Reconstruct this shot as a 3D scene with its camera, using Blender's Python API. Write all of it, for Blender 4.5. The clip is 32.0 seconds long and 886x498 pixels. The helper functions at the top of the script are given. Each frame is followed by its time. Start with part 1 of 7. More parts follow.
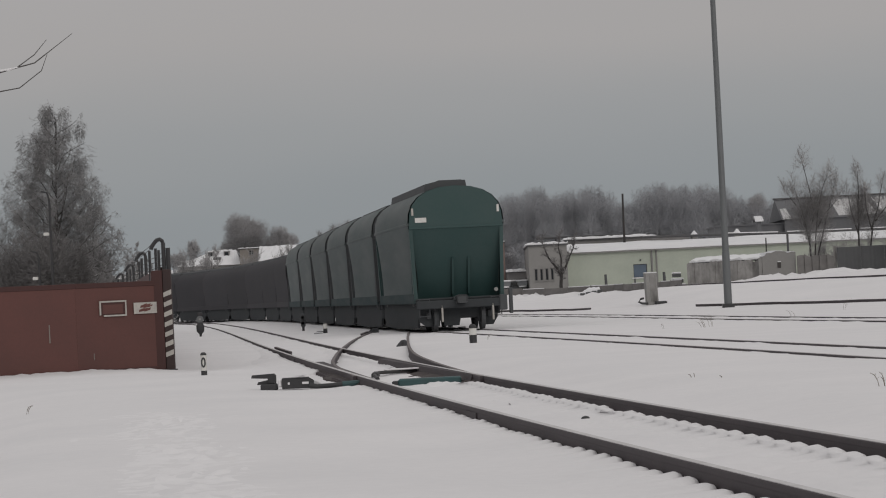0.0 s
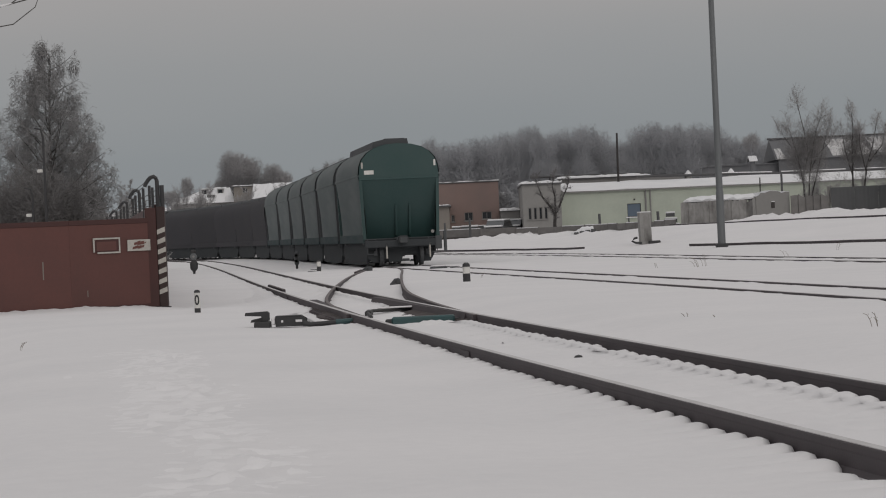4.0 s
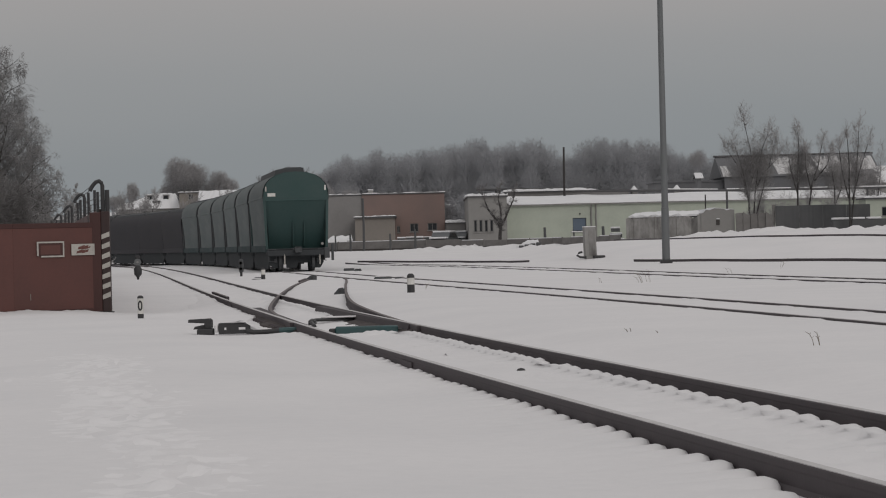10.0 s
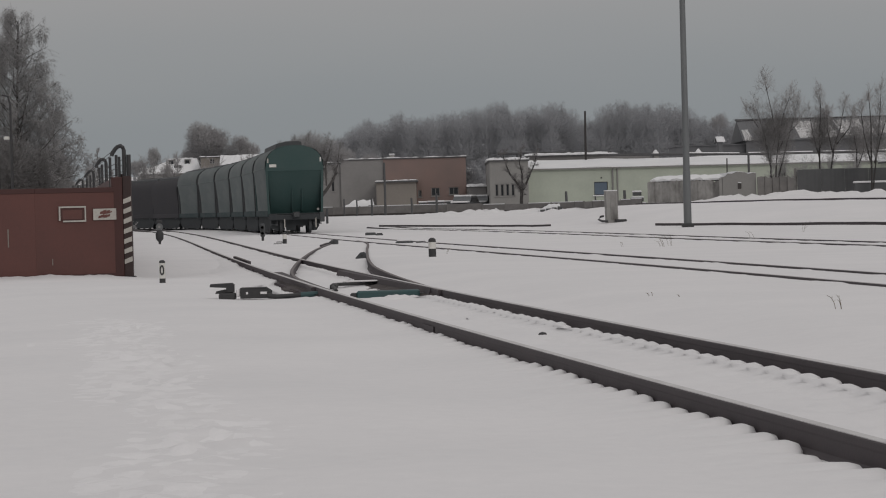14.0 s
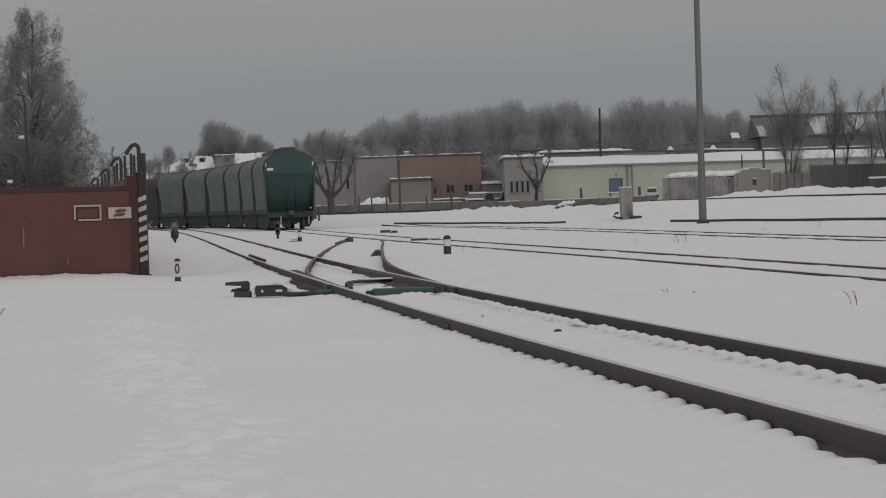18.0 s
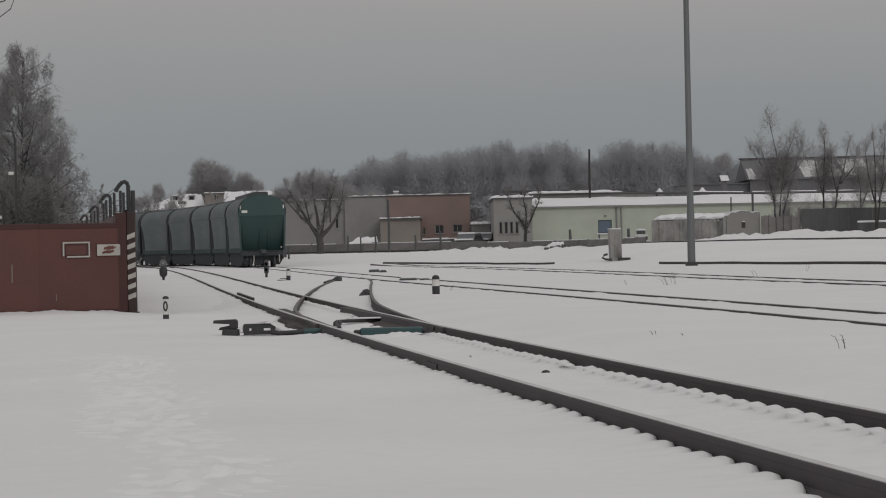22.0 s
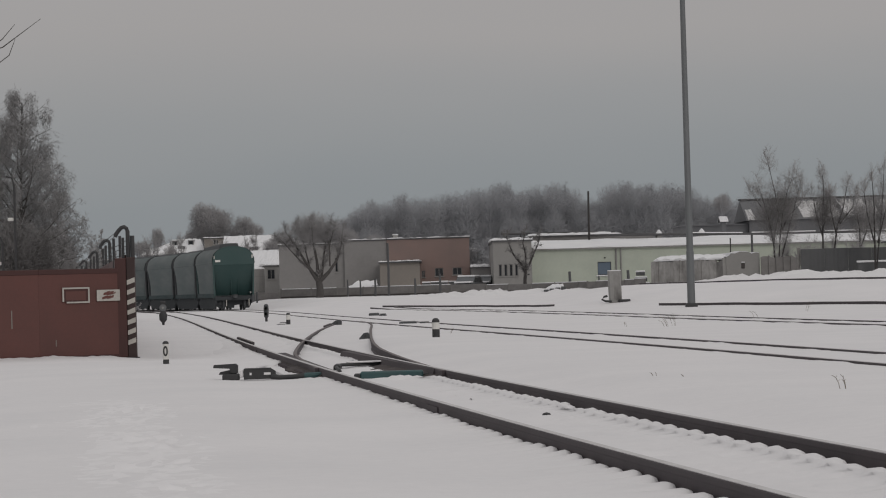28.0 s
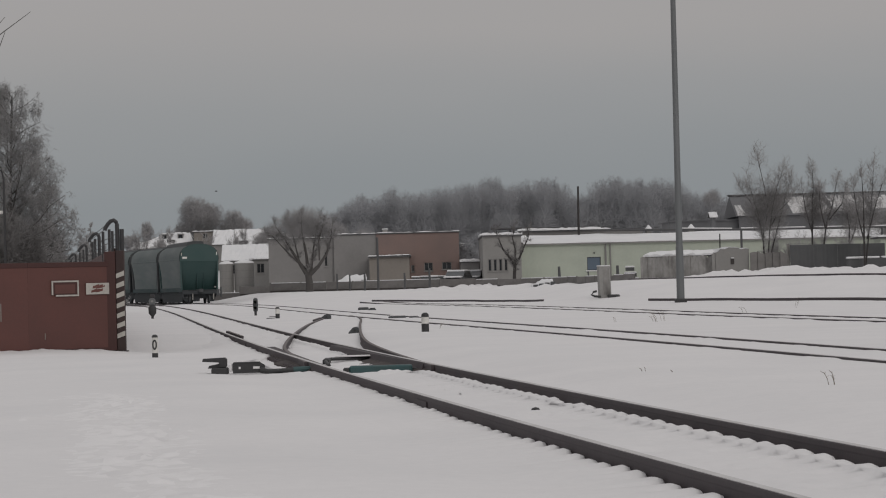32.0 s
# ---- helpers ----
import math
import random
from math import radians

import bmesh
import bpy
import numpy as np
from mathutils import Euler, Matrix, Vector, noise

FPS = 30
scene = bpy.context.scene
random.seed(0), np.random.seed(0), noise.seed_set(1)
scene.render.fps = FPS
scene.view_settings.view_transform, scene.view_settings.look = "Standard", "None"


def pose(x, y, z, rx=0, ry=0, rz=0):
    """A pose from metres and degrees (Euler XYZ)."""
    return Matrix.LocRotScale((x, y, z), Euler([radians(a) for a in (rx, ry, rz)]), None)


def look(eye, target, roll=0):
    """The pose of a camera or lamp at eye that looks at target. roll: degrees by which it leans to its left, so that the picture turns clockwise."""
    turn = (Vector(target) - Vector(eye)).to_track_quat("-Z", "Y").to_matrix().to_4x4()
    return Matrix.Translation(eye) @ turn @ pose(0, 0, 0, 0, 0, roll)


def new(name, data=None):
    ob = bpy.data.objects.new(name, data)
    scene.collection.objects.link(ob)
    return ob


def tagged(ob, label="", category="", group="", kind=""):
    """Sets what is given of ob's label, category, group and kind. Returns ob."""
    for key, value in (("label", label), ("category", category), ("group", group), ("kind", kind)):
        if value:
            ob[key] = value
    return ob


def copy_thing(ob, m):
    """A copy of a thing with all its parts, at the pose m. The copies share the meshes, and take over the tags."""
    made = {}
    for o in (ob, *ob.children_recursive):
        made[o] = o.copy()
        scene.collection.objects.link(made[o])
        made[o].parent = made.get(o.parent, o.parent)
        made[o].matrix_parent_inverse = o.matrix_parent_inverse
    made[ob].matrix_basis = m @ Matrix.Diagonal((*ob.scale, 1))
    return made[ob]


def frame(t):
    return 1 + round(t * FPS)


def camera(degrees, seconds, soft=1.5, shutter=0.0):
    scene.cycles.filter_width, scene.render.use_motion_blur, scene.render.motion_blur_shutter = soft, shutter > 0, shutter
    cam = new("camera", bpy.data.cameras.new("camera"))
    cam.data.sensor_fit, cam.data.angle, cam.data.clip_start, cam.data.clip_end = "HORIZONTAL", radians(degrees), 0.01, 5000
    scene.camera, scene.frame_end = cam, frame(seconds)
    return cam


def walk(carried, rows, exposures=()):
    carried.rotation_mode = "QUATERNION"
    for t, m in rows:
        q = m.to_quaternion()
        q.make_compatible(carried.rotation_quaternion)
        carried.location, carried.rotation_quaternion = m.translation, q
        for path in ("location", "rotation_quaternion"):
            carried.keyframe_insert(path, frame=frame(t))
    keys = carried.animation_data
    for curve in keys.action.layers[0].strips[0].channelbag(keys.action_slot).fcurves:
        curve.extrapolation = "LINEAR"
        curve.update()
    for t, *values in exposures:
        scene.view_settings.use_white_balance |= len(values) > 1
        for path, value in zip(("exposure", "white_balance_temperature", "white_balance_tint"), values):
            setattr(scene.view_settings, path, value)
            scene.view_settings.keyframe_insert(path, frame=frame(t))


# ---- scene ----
# One long-lens hand-held shot over a snowy railway yard: x to the right, y away, z up; the rails' tops lie at 0.16.
EYE = Vector((0.0, 0.0, 1.32))
cam = camera(19.3, 32.0, soft=1.1)

# seconds, turn to the left, tilt up, roll, in degrees
AIM = [
    (0, 0.796, 1.033, -2.84), (0.5, 1.150, 0.729, -2.71), (1, 1.092, 0.313, -2.77), (1.5, 0.851, -0.342, -2.64),
    (2, 1.196, -0.277, -2.73), (2.5, 0.948, -0.413, -2.74), (3, 1.017, -0.559, -2.73), (3.5, 0.884, -0.319, -2.67),
    (5.5, 0.191, -0.378, -2.54), (6, -0.035, -0.696, -2.54), (6.5, -0.114, -0.946, -2.47), (7, 0.223, -0.724, -2.45),
    (7.5, 0.121, -0.527, -2.34), (8, -0.026, -0.727, -1.93), (8.5, -0.566, -0.420, -1.84), (9, -0.591, -0.301, -1.79),
    (9.5, -0.413, -0.527, -1.75), (10, -0.495, -0.123, -1.44), (10.5, -0.366, -0.340, -1.33), (11, -0.661, -0.790, -1.17),
    (11.5, -0.722, -0.909, -1.62), (12, -1.353, -0.944, -1.83), (12.5, -0.721, -0.837, -1.78), (13, -0.280, -0.975, -1.77),
    (13.5, 0.319, -1.015, -1.73), (14, -0.004, -0.898, -1.53), (14.5, -0.597, -1.012, -1.57), (16.5, -0.670, -1.152, -1.48),
    (17, -0.678, -0.876, -1.76), (17.5, -0.117, -1.132, -1.73), (18, 0.328, -0.948, -1.76), (18.5, 0.317, -0.749, -1.51),
    (19, -0.000, -0.795, -1.65), (19.5, -0.003, -0.827, -1.42), (20, 0.095, -0.674, -1.31), (20.5, 0.066, -0.370, -1.25),
    (21, 0.063, -0.056, -1.24), (21.5, -0.146, -0.093, -1.33), (22, 0.058, -0.074, -1.24), (22.5, -0.069, -0.425, -1.21),
    (23, -0.024, -0.176, -1.15), (23.5, -0.284, -0.112, -1.31), (24, 0.169, -0.015, -1.37), (24.5, 0.080, 0.075, -1.22),
    (25, 0.226, 0.163, -1.39), (25.5, 0.108, 1.228, -1.41), (27.5, -0.252, 0.627, -1.55), (28, 0.025, 0.870, -1.65),
    (28.5, 0.368, 0.935, -1.68), (29, 0.261, 0.744, -1.66), (29.5, 0.049, 0.833, -1.66), (30, 0.109, 1.022, -2.00),
    (30.5, 0.053, 0.389, -2.13), (31, -0.244, 0.514, -1.88), (31.5, -0.070, 0.639, -1.60), (32, -0.201, 0.745, -1.44),
]


def aim(turn, tilt, roll):
    a, b = radians(turn), radians(tilt)
    way = Vector((-math.sin(a) * math.cos(b), math.cos(a) * math.cos(b), math.sin(b)))
    return look(EYE, EYE + way * 10, roll)


walk(cam, [(t, aim(a, b, c)) for t, a, b, c in AIM], [(0.0, 0.14), (3.0, 0.08), (6.0, 0.03), (12.0, 0.03), (18.0, -0.01), (19.0, 0.02), (20.5, 0.02), (22.0, 0.01), (24.0, 0.03), (28.0, 0.05), (32.0, 0.06)])

# ---- light: an even overcast sky, brighter overhead, and a weak veiled sun ----
SUN_TURN, SUN_UP = 155.0, 28.0
world = bpy.data.worlds.new("overcast")
scene.world = world
world.use_nodes = True
wn, wl = world.node_tree.nodes, world.node_tree.links
wn.clear()


def sky_node(kind, **values):
    n = wn.new(kind)
    for key, value in values.items():
        n.inputs[key].default_value = value
    return n


nishita = wn.new("ShaderNodeTexSky")
nishita.sky_type, nishita.sun_disc = "NISHITA", False
nishita.sun_elevation, nishita.sun_rotation = radians(SUN_UP), radians(SUN_TURN)
geo_in = wn.new("ShaderNodeTexCoord")
split = wn.new("ShaderNodeSeparateXYZ")
wl.new(geo_in.outputs["Generated"], split.inputs[0])
ramp = wn.new("ShaderNodeValToRGB")
el = ramp.color_ramp.elements
el[0].position, el[0].color = 0.0, (0.220, 0.238, 0.254, 1)
el[1].position, el[1].color = 1.0, (0.60, 0.585, 0.582, 1)
for pos, col in ((0.030, (0.229, 0.246, 0.260, 1)), (0.068, (0.272, 0.276, 0.283, 1)), (0.100, (0.326, 0.312, 0.309, 1)), (0.30, (0.39, 0.38, 0.378, 1))):
    e = el.new(pos)
    e.color = col
cloud = wn.new("ShaderNodeTexNoise")
cloud.inputs["Scale"].default_value, cloud.inputs["Detail"].default_value = 2.2, 3.0
stretch = wn.new("ShaderNodeMapping")
stretch.inputs["Scale"].default_value = (1.0, 1.0, 5.0)
wl.new(geo_in.outputs["Generated"], stretch.inputs[0])
wl.new(stretch.outputs[0], cloud.inputs["Vector"])
shift = wn.new("ShaderNodeMath")
shift.operation = "MULTIPLY_ADD"
shift.inputs[1].default_value, shift.inputs[2].default_value = 0.07, -0.035
wl.new(cloud.outputs[0], shift.inputs[0])
add = wn.new("ShaderNodeMath")
add.operation = "ADD"
wl.new(split.outputs["Z"], add.inputs[0])
wl.new(shift.outputs[0], add.inputs[1])
wl.new(add.outputs[0], ramp.inputs[0])
blue = wn.new("ShaderNodeMixRGB")
blue.blend_type = "ADD"
blue.inputs[0].default_value = 0.002
wl.new(ramp.outputs[0], blue.inputs[1])
wl.new(nishita.outputs[0], blue.inputs[2])
back = sky_node("ShaderNodeBackground", Strength=1.0)
wl.new(blue.outputs[0], back.inputs["Color"])
wout = wn.new("ShaderNodeOutputWorld")
wl.new(back.outputs[0], wout.inputs[0])

lamp = bpy.data.lights.new("sun", "SUN")
lamp.energy, lamp.angle, lamp.color = 0.5, radians(25), (1.0, 0.95, 0.9)
sun = new("sun", lamp)
st, su = radians(SUN_TURN), radians(SUN_UP)
sun.matrix_world = look((0, 0, 60), Vector((0, 0, 60)) - Vector((math.sin(st) * math.cos(su), math.cos(st) * math.cos(su), math.sin(su))))


# ---- materials ----
def material(name, base, rough=0.7, metal=0.0, second=None, scale=1.5, fine=25.0, amount=0.6, bump=0.15, bump_scale=40.0, depth=0.02, per=0.0, island=False, streak=None, spec=0.5):
    """A surface of two colours that mix at two scales, with fine relief. per: brightness change from object to object."""
    m = bpy.data.materials.new(name)
    m.use_nodes = True
    n, l = m.node_tree.nodes, m.node_tree.links
    bsdf = n["Principled BSDF"]
    bsdf.inputs["Roughness"].default_value, bsdf.inputs["Metallic"].default_value = rough, metal
    bsdf.inputs["Specular IOR Level"].default_value = spec
    co = n.new("ShaderNodeTexCoord")
    mp = n.new("ShaderNodeMapping")
    l.new(co.outputs["Object"], mp.inputs[0])
    if streak:
        mp.inputs["Scale"].default_value = streak
    big, small = n.new("ShaderNodeTexNoise"), n.new("ShaderNodeTexNoise")
    big.inputs["Scale"].default_value, big.inputs["Detail"].default_value = scale, 4.0
    small.inputs["Scale"].default_value, small.inputs["Detail"].default_value = fine, 3.0
    l.new(mp.outputs[0], big.inputs["Vector"])
    l.new(mp.outputs[0], small.inputs["Vector"])
    mul = n.new("ShaderNodeMath")
    mul.operation = "MULTIPLY_ADD"
    mul.inputs[1].default_value = 0.45
    l.new(small.outputs[0], mul.inputs[0])
    l.new(big.outputs[0], mul.inputs[2])
    rng = n.new("ShaderNodeMapRange")
    rng.inputs["From Min"].default_value, rng.inputs["From Max"].default_value = 0.5, 0.95
    rng.inputs["To Max"].default_value = amount
    l.new(mul.outputs[0], rng.inputs[0])
    mix = n.new("ShaderNodeMixRGB")
    mix.inputs[1].default_value = (*base, 1)
    mix.inputs[2].default_value = (*(second or [c * 0.6 for c in base]), 1)
    l.new(rng.outputs[0], mix.inputs[0])
    last = mix.outputs[0]
    if per or island:
        hsv = n.new("ShaderNodeHueSaturation")
        if island:
            src = n.new("ShaderNodeNewGeometry").outputs["Random Per Island"]
        else:
            src = n.new("ShaderNodeObjectInfo").outputs["Random"]
        mr = n.new("ShaderNodeMapRange")
        mr.inputs["To Min"].default_value, mr.inputs["To Max"].default_value = 1 - (per or 0.3), 1 + (per or 0.3)
        l.new(src, mr.inputs[0])
        l.new(mr.outputs[0], hsv.inputs["Value"])
        l.new(last, hsv.inputs["Color"])
        last = hsv.outputs[0]
    l.new(last, bsdf.inputs["Base Color"])
    if bump:
        grain = n.new("ShaderNodeTexNoise")
        grain.inputs["Scale"].default_value, grain.inputs["Detail"].default_value = bump_scale, 4.0
        l.new(mp.outputs[0], grain.inputs["Vector"])
        bp = n.new("ShaderNodeBump")
        bp.inputs["Strength"].default_value, bp.inputs["Distance"].default_value = bump, depth
        l.new(grain.outputs[0], bp.inputs["Height"])
        l.new(bp.outputs[0], bsdf.inputs["Normal"])
    return m


SNOW = material("snow", (0.775, 0.763, 0.77), 0.85, second=(0.71, 0.703, 0.713), scale=0.35, fine=6.0, amount=0.8, bump=0.35, bump_scale=5.0, depth=0.05)
SNOW_LOOSE = material("loose_snow", (0.808, 0.798, 0.807), 0.9, second=(0.768, 0.759, 0.768), scale=1.5, fine=12.0, amount=0.8, bump=0.4, bump_scale=14.0, depth=0.03)
SNOW_FAR = material("roof_snow", (0.78, 0.78, 0.79), 0.85, second=(0.66, 0.67, 0.69), scale=0.5, fine=4.0, bump=0.3, bump_scale=3.0)
STEEL = material("rail_steel", (0.055, 0.046, 0.051), 0.75, 0.0, second=(0.074, 0.060, 0.064), scale=1.2, fine=9.0, bump=0.08)
# The bright rim of light along the rail tops is put into this near-white.
TREAD_BRIGHT = material("rail_tread", (0.62, 0.61, 0.61), 0.7, 0.0, second=(0.4, 0.38, 0.375), scale=3.0)
TREAD_DULL = material("rusty_tread", (0.17, 0.15, 0.15), 0.75, 0.0, second=(0.11, 0.093, 0.092), scale=3.0)
SLEEPER = material("sleeper_wood", (0.06, 0.05, 0.05), 0.95, second=(0.085, 0.073, 0.07), scale=4.0)
GREEN = material("green_wagon_paint", (0.021, 0.060, 0.058), 0.5, second=(0.033, 0.068, 0.066), scale=0.8, fine=9.0, amount=0.9, bump=0.2, per=0.16)
GREEN_SIDE = material("weathered_green_paint", (0.060, 0.083, 0.085), 0.6, second=(0.118, 0.133, 0.132), scale=0.9, fine=3.0, amount=0.9, bump=0.05, per=0.16, streak=(0.16, 0.5, 0.9), spec=0.28)
GREEN_SKIRT = material("dusty_green_paint", (0.042, 0.064, 0.068), 0.8, second=(0.078, 0.092, 0.094), scale=1.2, fine=5.0, amount=0.9, bump=0.05, streak=(0.2, 0.5, 1.0), spec=0.1)
DARK_PAINT = material("dark_wagon_paint", (0.053, 0.052, 0.058), 0.75, second=(0.062, 0.059, 0.064), scale=0.8, fine=5.0, amount=0.9, bump=0.05, per=0.1, streak=(0.16, 0.5, 0.9), spec=0.1)
UNDER = material("underframe_grime_gap_shade", (0.070, 0.075, 0.080), 0.85, second=(0.088, 0.091, 0.094), scale=2.0, fine=14.0)
APRON_DARK = material("dark_underbody", (0.055, 0.060, 0.064), 0.85, second=(0.068, 0.072, 0.075), scale=2.0, fine=9.0, streak=(0.3, 1, 1), spec=0.1)
DULL_WHITE = material("weathered_white_paint", (0.50, 0.48, 0.44), 0.7, second=(0.33, 0.31, 0.29), scale=6.0)
WHITE = material("white_paint", (0.72, 0.71, 0.68), 0.6, second=(0.5, 0.49, 0.46), scale=5.0)
BLACK = material("black_paint", (0.034, 0.034, 0.037), 0.65, second=(0.05, 0.05, 0.05), scale=6.0)
RED = material("red_oxide_paint", (0.126, 0.049, 0.041), 0.62, second=(0.10, 0.042, 0.036), scale=0.9, fine=12.0, amount=0.9, bump=0.1, per=0.12)
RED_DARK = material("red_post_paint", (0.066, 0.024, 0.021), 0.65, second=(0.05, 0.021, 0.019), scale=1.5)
POST_DARK = material("dark_post_paint", (0.036, 0.022, 0.021), 0.7, second=(0.05, 0.028, 0.026), scale=2.0)
RED_SIGN = material("red_sign_paint", (0.15, 0.055, 0.045), 0.6)
TEAL = material("teal_paint", (0.030, 0.085, 0.090), 0.55, second=(0.045, 0.075, 0.075), scale=4.0)
MAST = material("galvanised_mast", (0.17, 0.18, 0.185), 0.55, 0.3, second=(0.12, 0.125, 0.13), scale=1.2, streak=(1, 1, 0.15))
CONCRETE = material("concrete", (0.3, 0.295, 0.285), 0.9, second=(0.21, 0.205, 0.2), scale=1.0, fine=8.0, per=0.12)
CONCRETE_OLD = material("old_concrete", (0.33, 0.322, 0.312), 0.9, second=(0.13, 0.125, 0.12), scale=1.3, fine=4.5, amount=1.0, per=0.16, streak=(1, 1, 0.55))
CONCRETE_FENCE = material("stained_concrete_fence", (0.215, 0.206, 0.2), 0.9, second=(0.135, 0.129, 0.125), scale=0.9, fine=3.0, amount=0.8, per=0.14, streak=(1, 1, 1.4))
DARK_BROWN = material("dark_brown", (0.05, 0.045, 0.043), 0.9, second=(0.07, 0.064, 0.06), scale=2.0)
BOARDS_DARK = material("dark_barn_boards", (0.145, 0.148, 0.156), 0.9, second=(0.115, 0.117, 0.124), scale=0.6, fine=4.0)
SNOW_THIN = material("thin_dirty_snow", (0.70, 0.695, 0.70), 0.85, second=(0.42, 0.415, 0.415), scale=0.35, fine=1.6, amount=1.0, bump=0.3, bump_scale=3.0)
PLASTER = material("pale_green_plaster", (0.44, 0.475, 0.405), 0.9, second=(0.37, 0.4, 0.345), scale=0.6, fine=5.0, amount=0.8)
PLASTER_GREY = material("grey_plaster", (0.27, 0.265, 0.255), 0.9, second=(0.21, 0.205, 0.2), scale=0.5, fine=5.0)
PLASTER_DARK = material("dark_grey_plaster", (0.25, 0.243, 0.239), 0.9, second=(0.19, 0.185, 0.183), scale=0.4, fine=4.0)
PLASTER_BEIGE = material("beige_plaster", (0.255, 0.232, 0.208), 0.9, second=(0.2, 0.184, 0.168), scale=0.5, fine=4.0)
BRICKS = material("red_brickwork", (0.24, 0.172, 0.154), 0.9, second=(0.20, 0.152, 0.140), scale=0.5, fine=10.0, amount=0.9, island=False)
ROOFING = material("dark_roofing", (0.075, 0.075, 0.08), 0.8, second=(0.105, 0.105, 0.105), scale=1.0)
# even blue-grey for the pane of the hall's window
PANE_BLUE = material("bluish_window_pane", (0.11, 0.15, 0.20), 0.3, second=(0.09, 0.12, 0.16), scale=1.0, bump=0.0)
GLASS = material("dark_window_glass", (0.025, 0.028, 0.032), 0.15, scale=1.0, bump=0.0)
WOOD_DARK = material("weathered_boards", (0.085, 0.087, 0.090), 0.9, second=(0.102, 0.104, 0.107), scale=2.0, per=0.05)
BARK = material("bark", (0.092, 0.086, 0.083), 0.95, second=(0.065, 0.06, 0.058), scale=3.0, bump=0.5)
BARK_DARK = material("dark_bark", (0.05, 0.046, 0.045), 0.95, second=(0.034, 0.032, 0.031), scale=3.0, bump=0.5)
TWIG = material("bare_twigs", (0.19, 0.183, 0.182), 0.95, second=(0.125, 0.12, 0.12), scale=2.0, bump=0.0, per=0.15)
TWIG_FROST = material("frosted_twigs", (0.42, 0.412, 0.412), 0.95, second=(0.24, 0.234, 0.233), scale=0.6, fine=3.0, amount=0.9, bump=0.0, per=0.1)
# Distance haze is put into TWIG_FAR and TWIG_HAZE as a paler, greyer colour.
TWIG_FAR = material("haze_tinted_far_twigs", (0.345, 0.352, 0.372), 0.95, second=(0.285, 0.29, 0.304), scale=0.12, fine=1.0, bump=0.0)
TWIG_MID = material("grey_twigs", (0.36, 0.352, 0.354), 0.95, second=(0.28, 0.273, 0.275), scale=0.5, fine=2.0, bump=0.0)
TWIG_HAZE = material("fine_haze_tinted_twigs", (0.36, 0.352, 0.357), 0.95, second=(0.28, 0.274, 0.278), scale=0.3, fine=1.5, bump=0.0)
NEEDLE = material("dark_needles", (0.085, 0.093, 0.092), 0.95, second=(0.06, 0.067, 0.066), scale=0.5, fine=3.0, bump=0.0)
STRAW = material("dry_weed", (0.17, 0.14, 0.10), 0.95)
RUBBER = material("rubber", (0.02, 0.02, 0.02), 0.85)
CAR_GREY = material("grey_car_paint", (0.10, 0.11, 0.12), 0.4, second=(0.14, 0.14, 0.14))


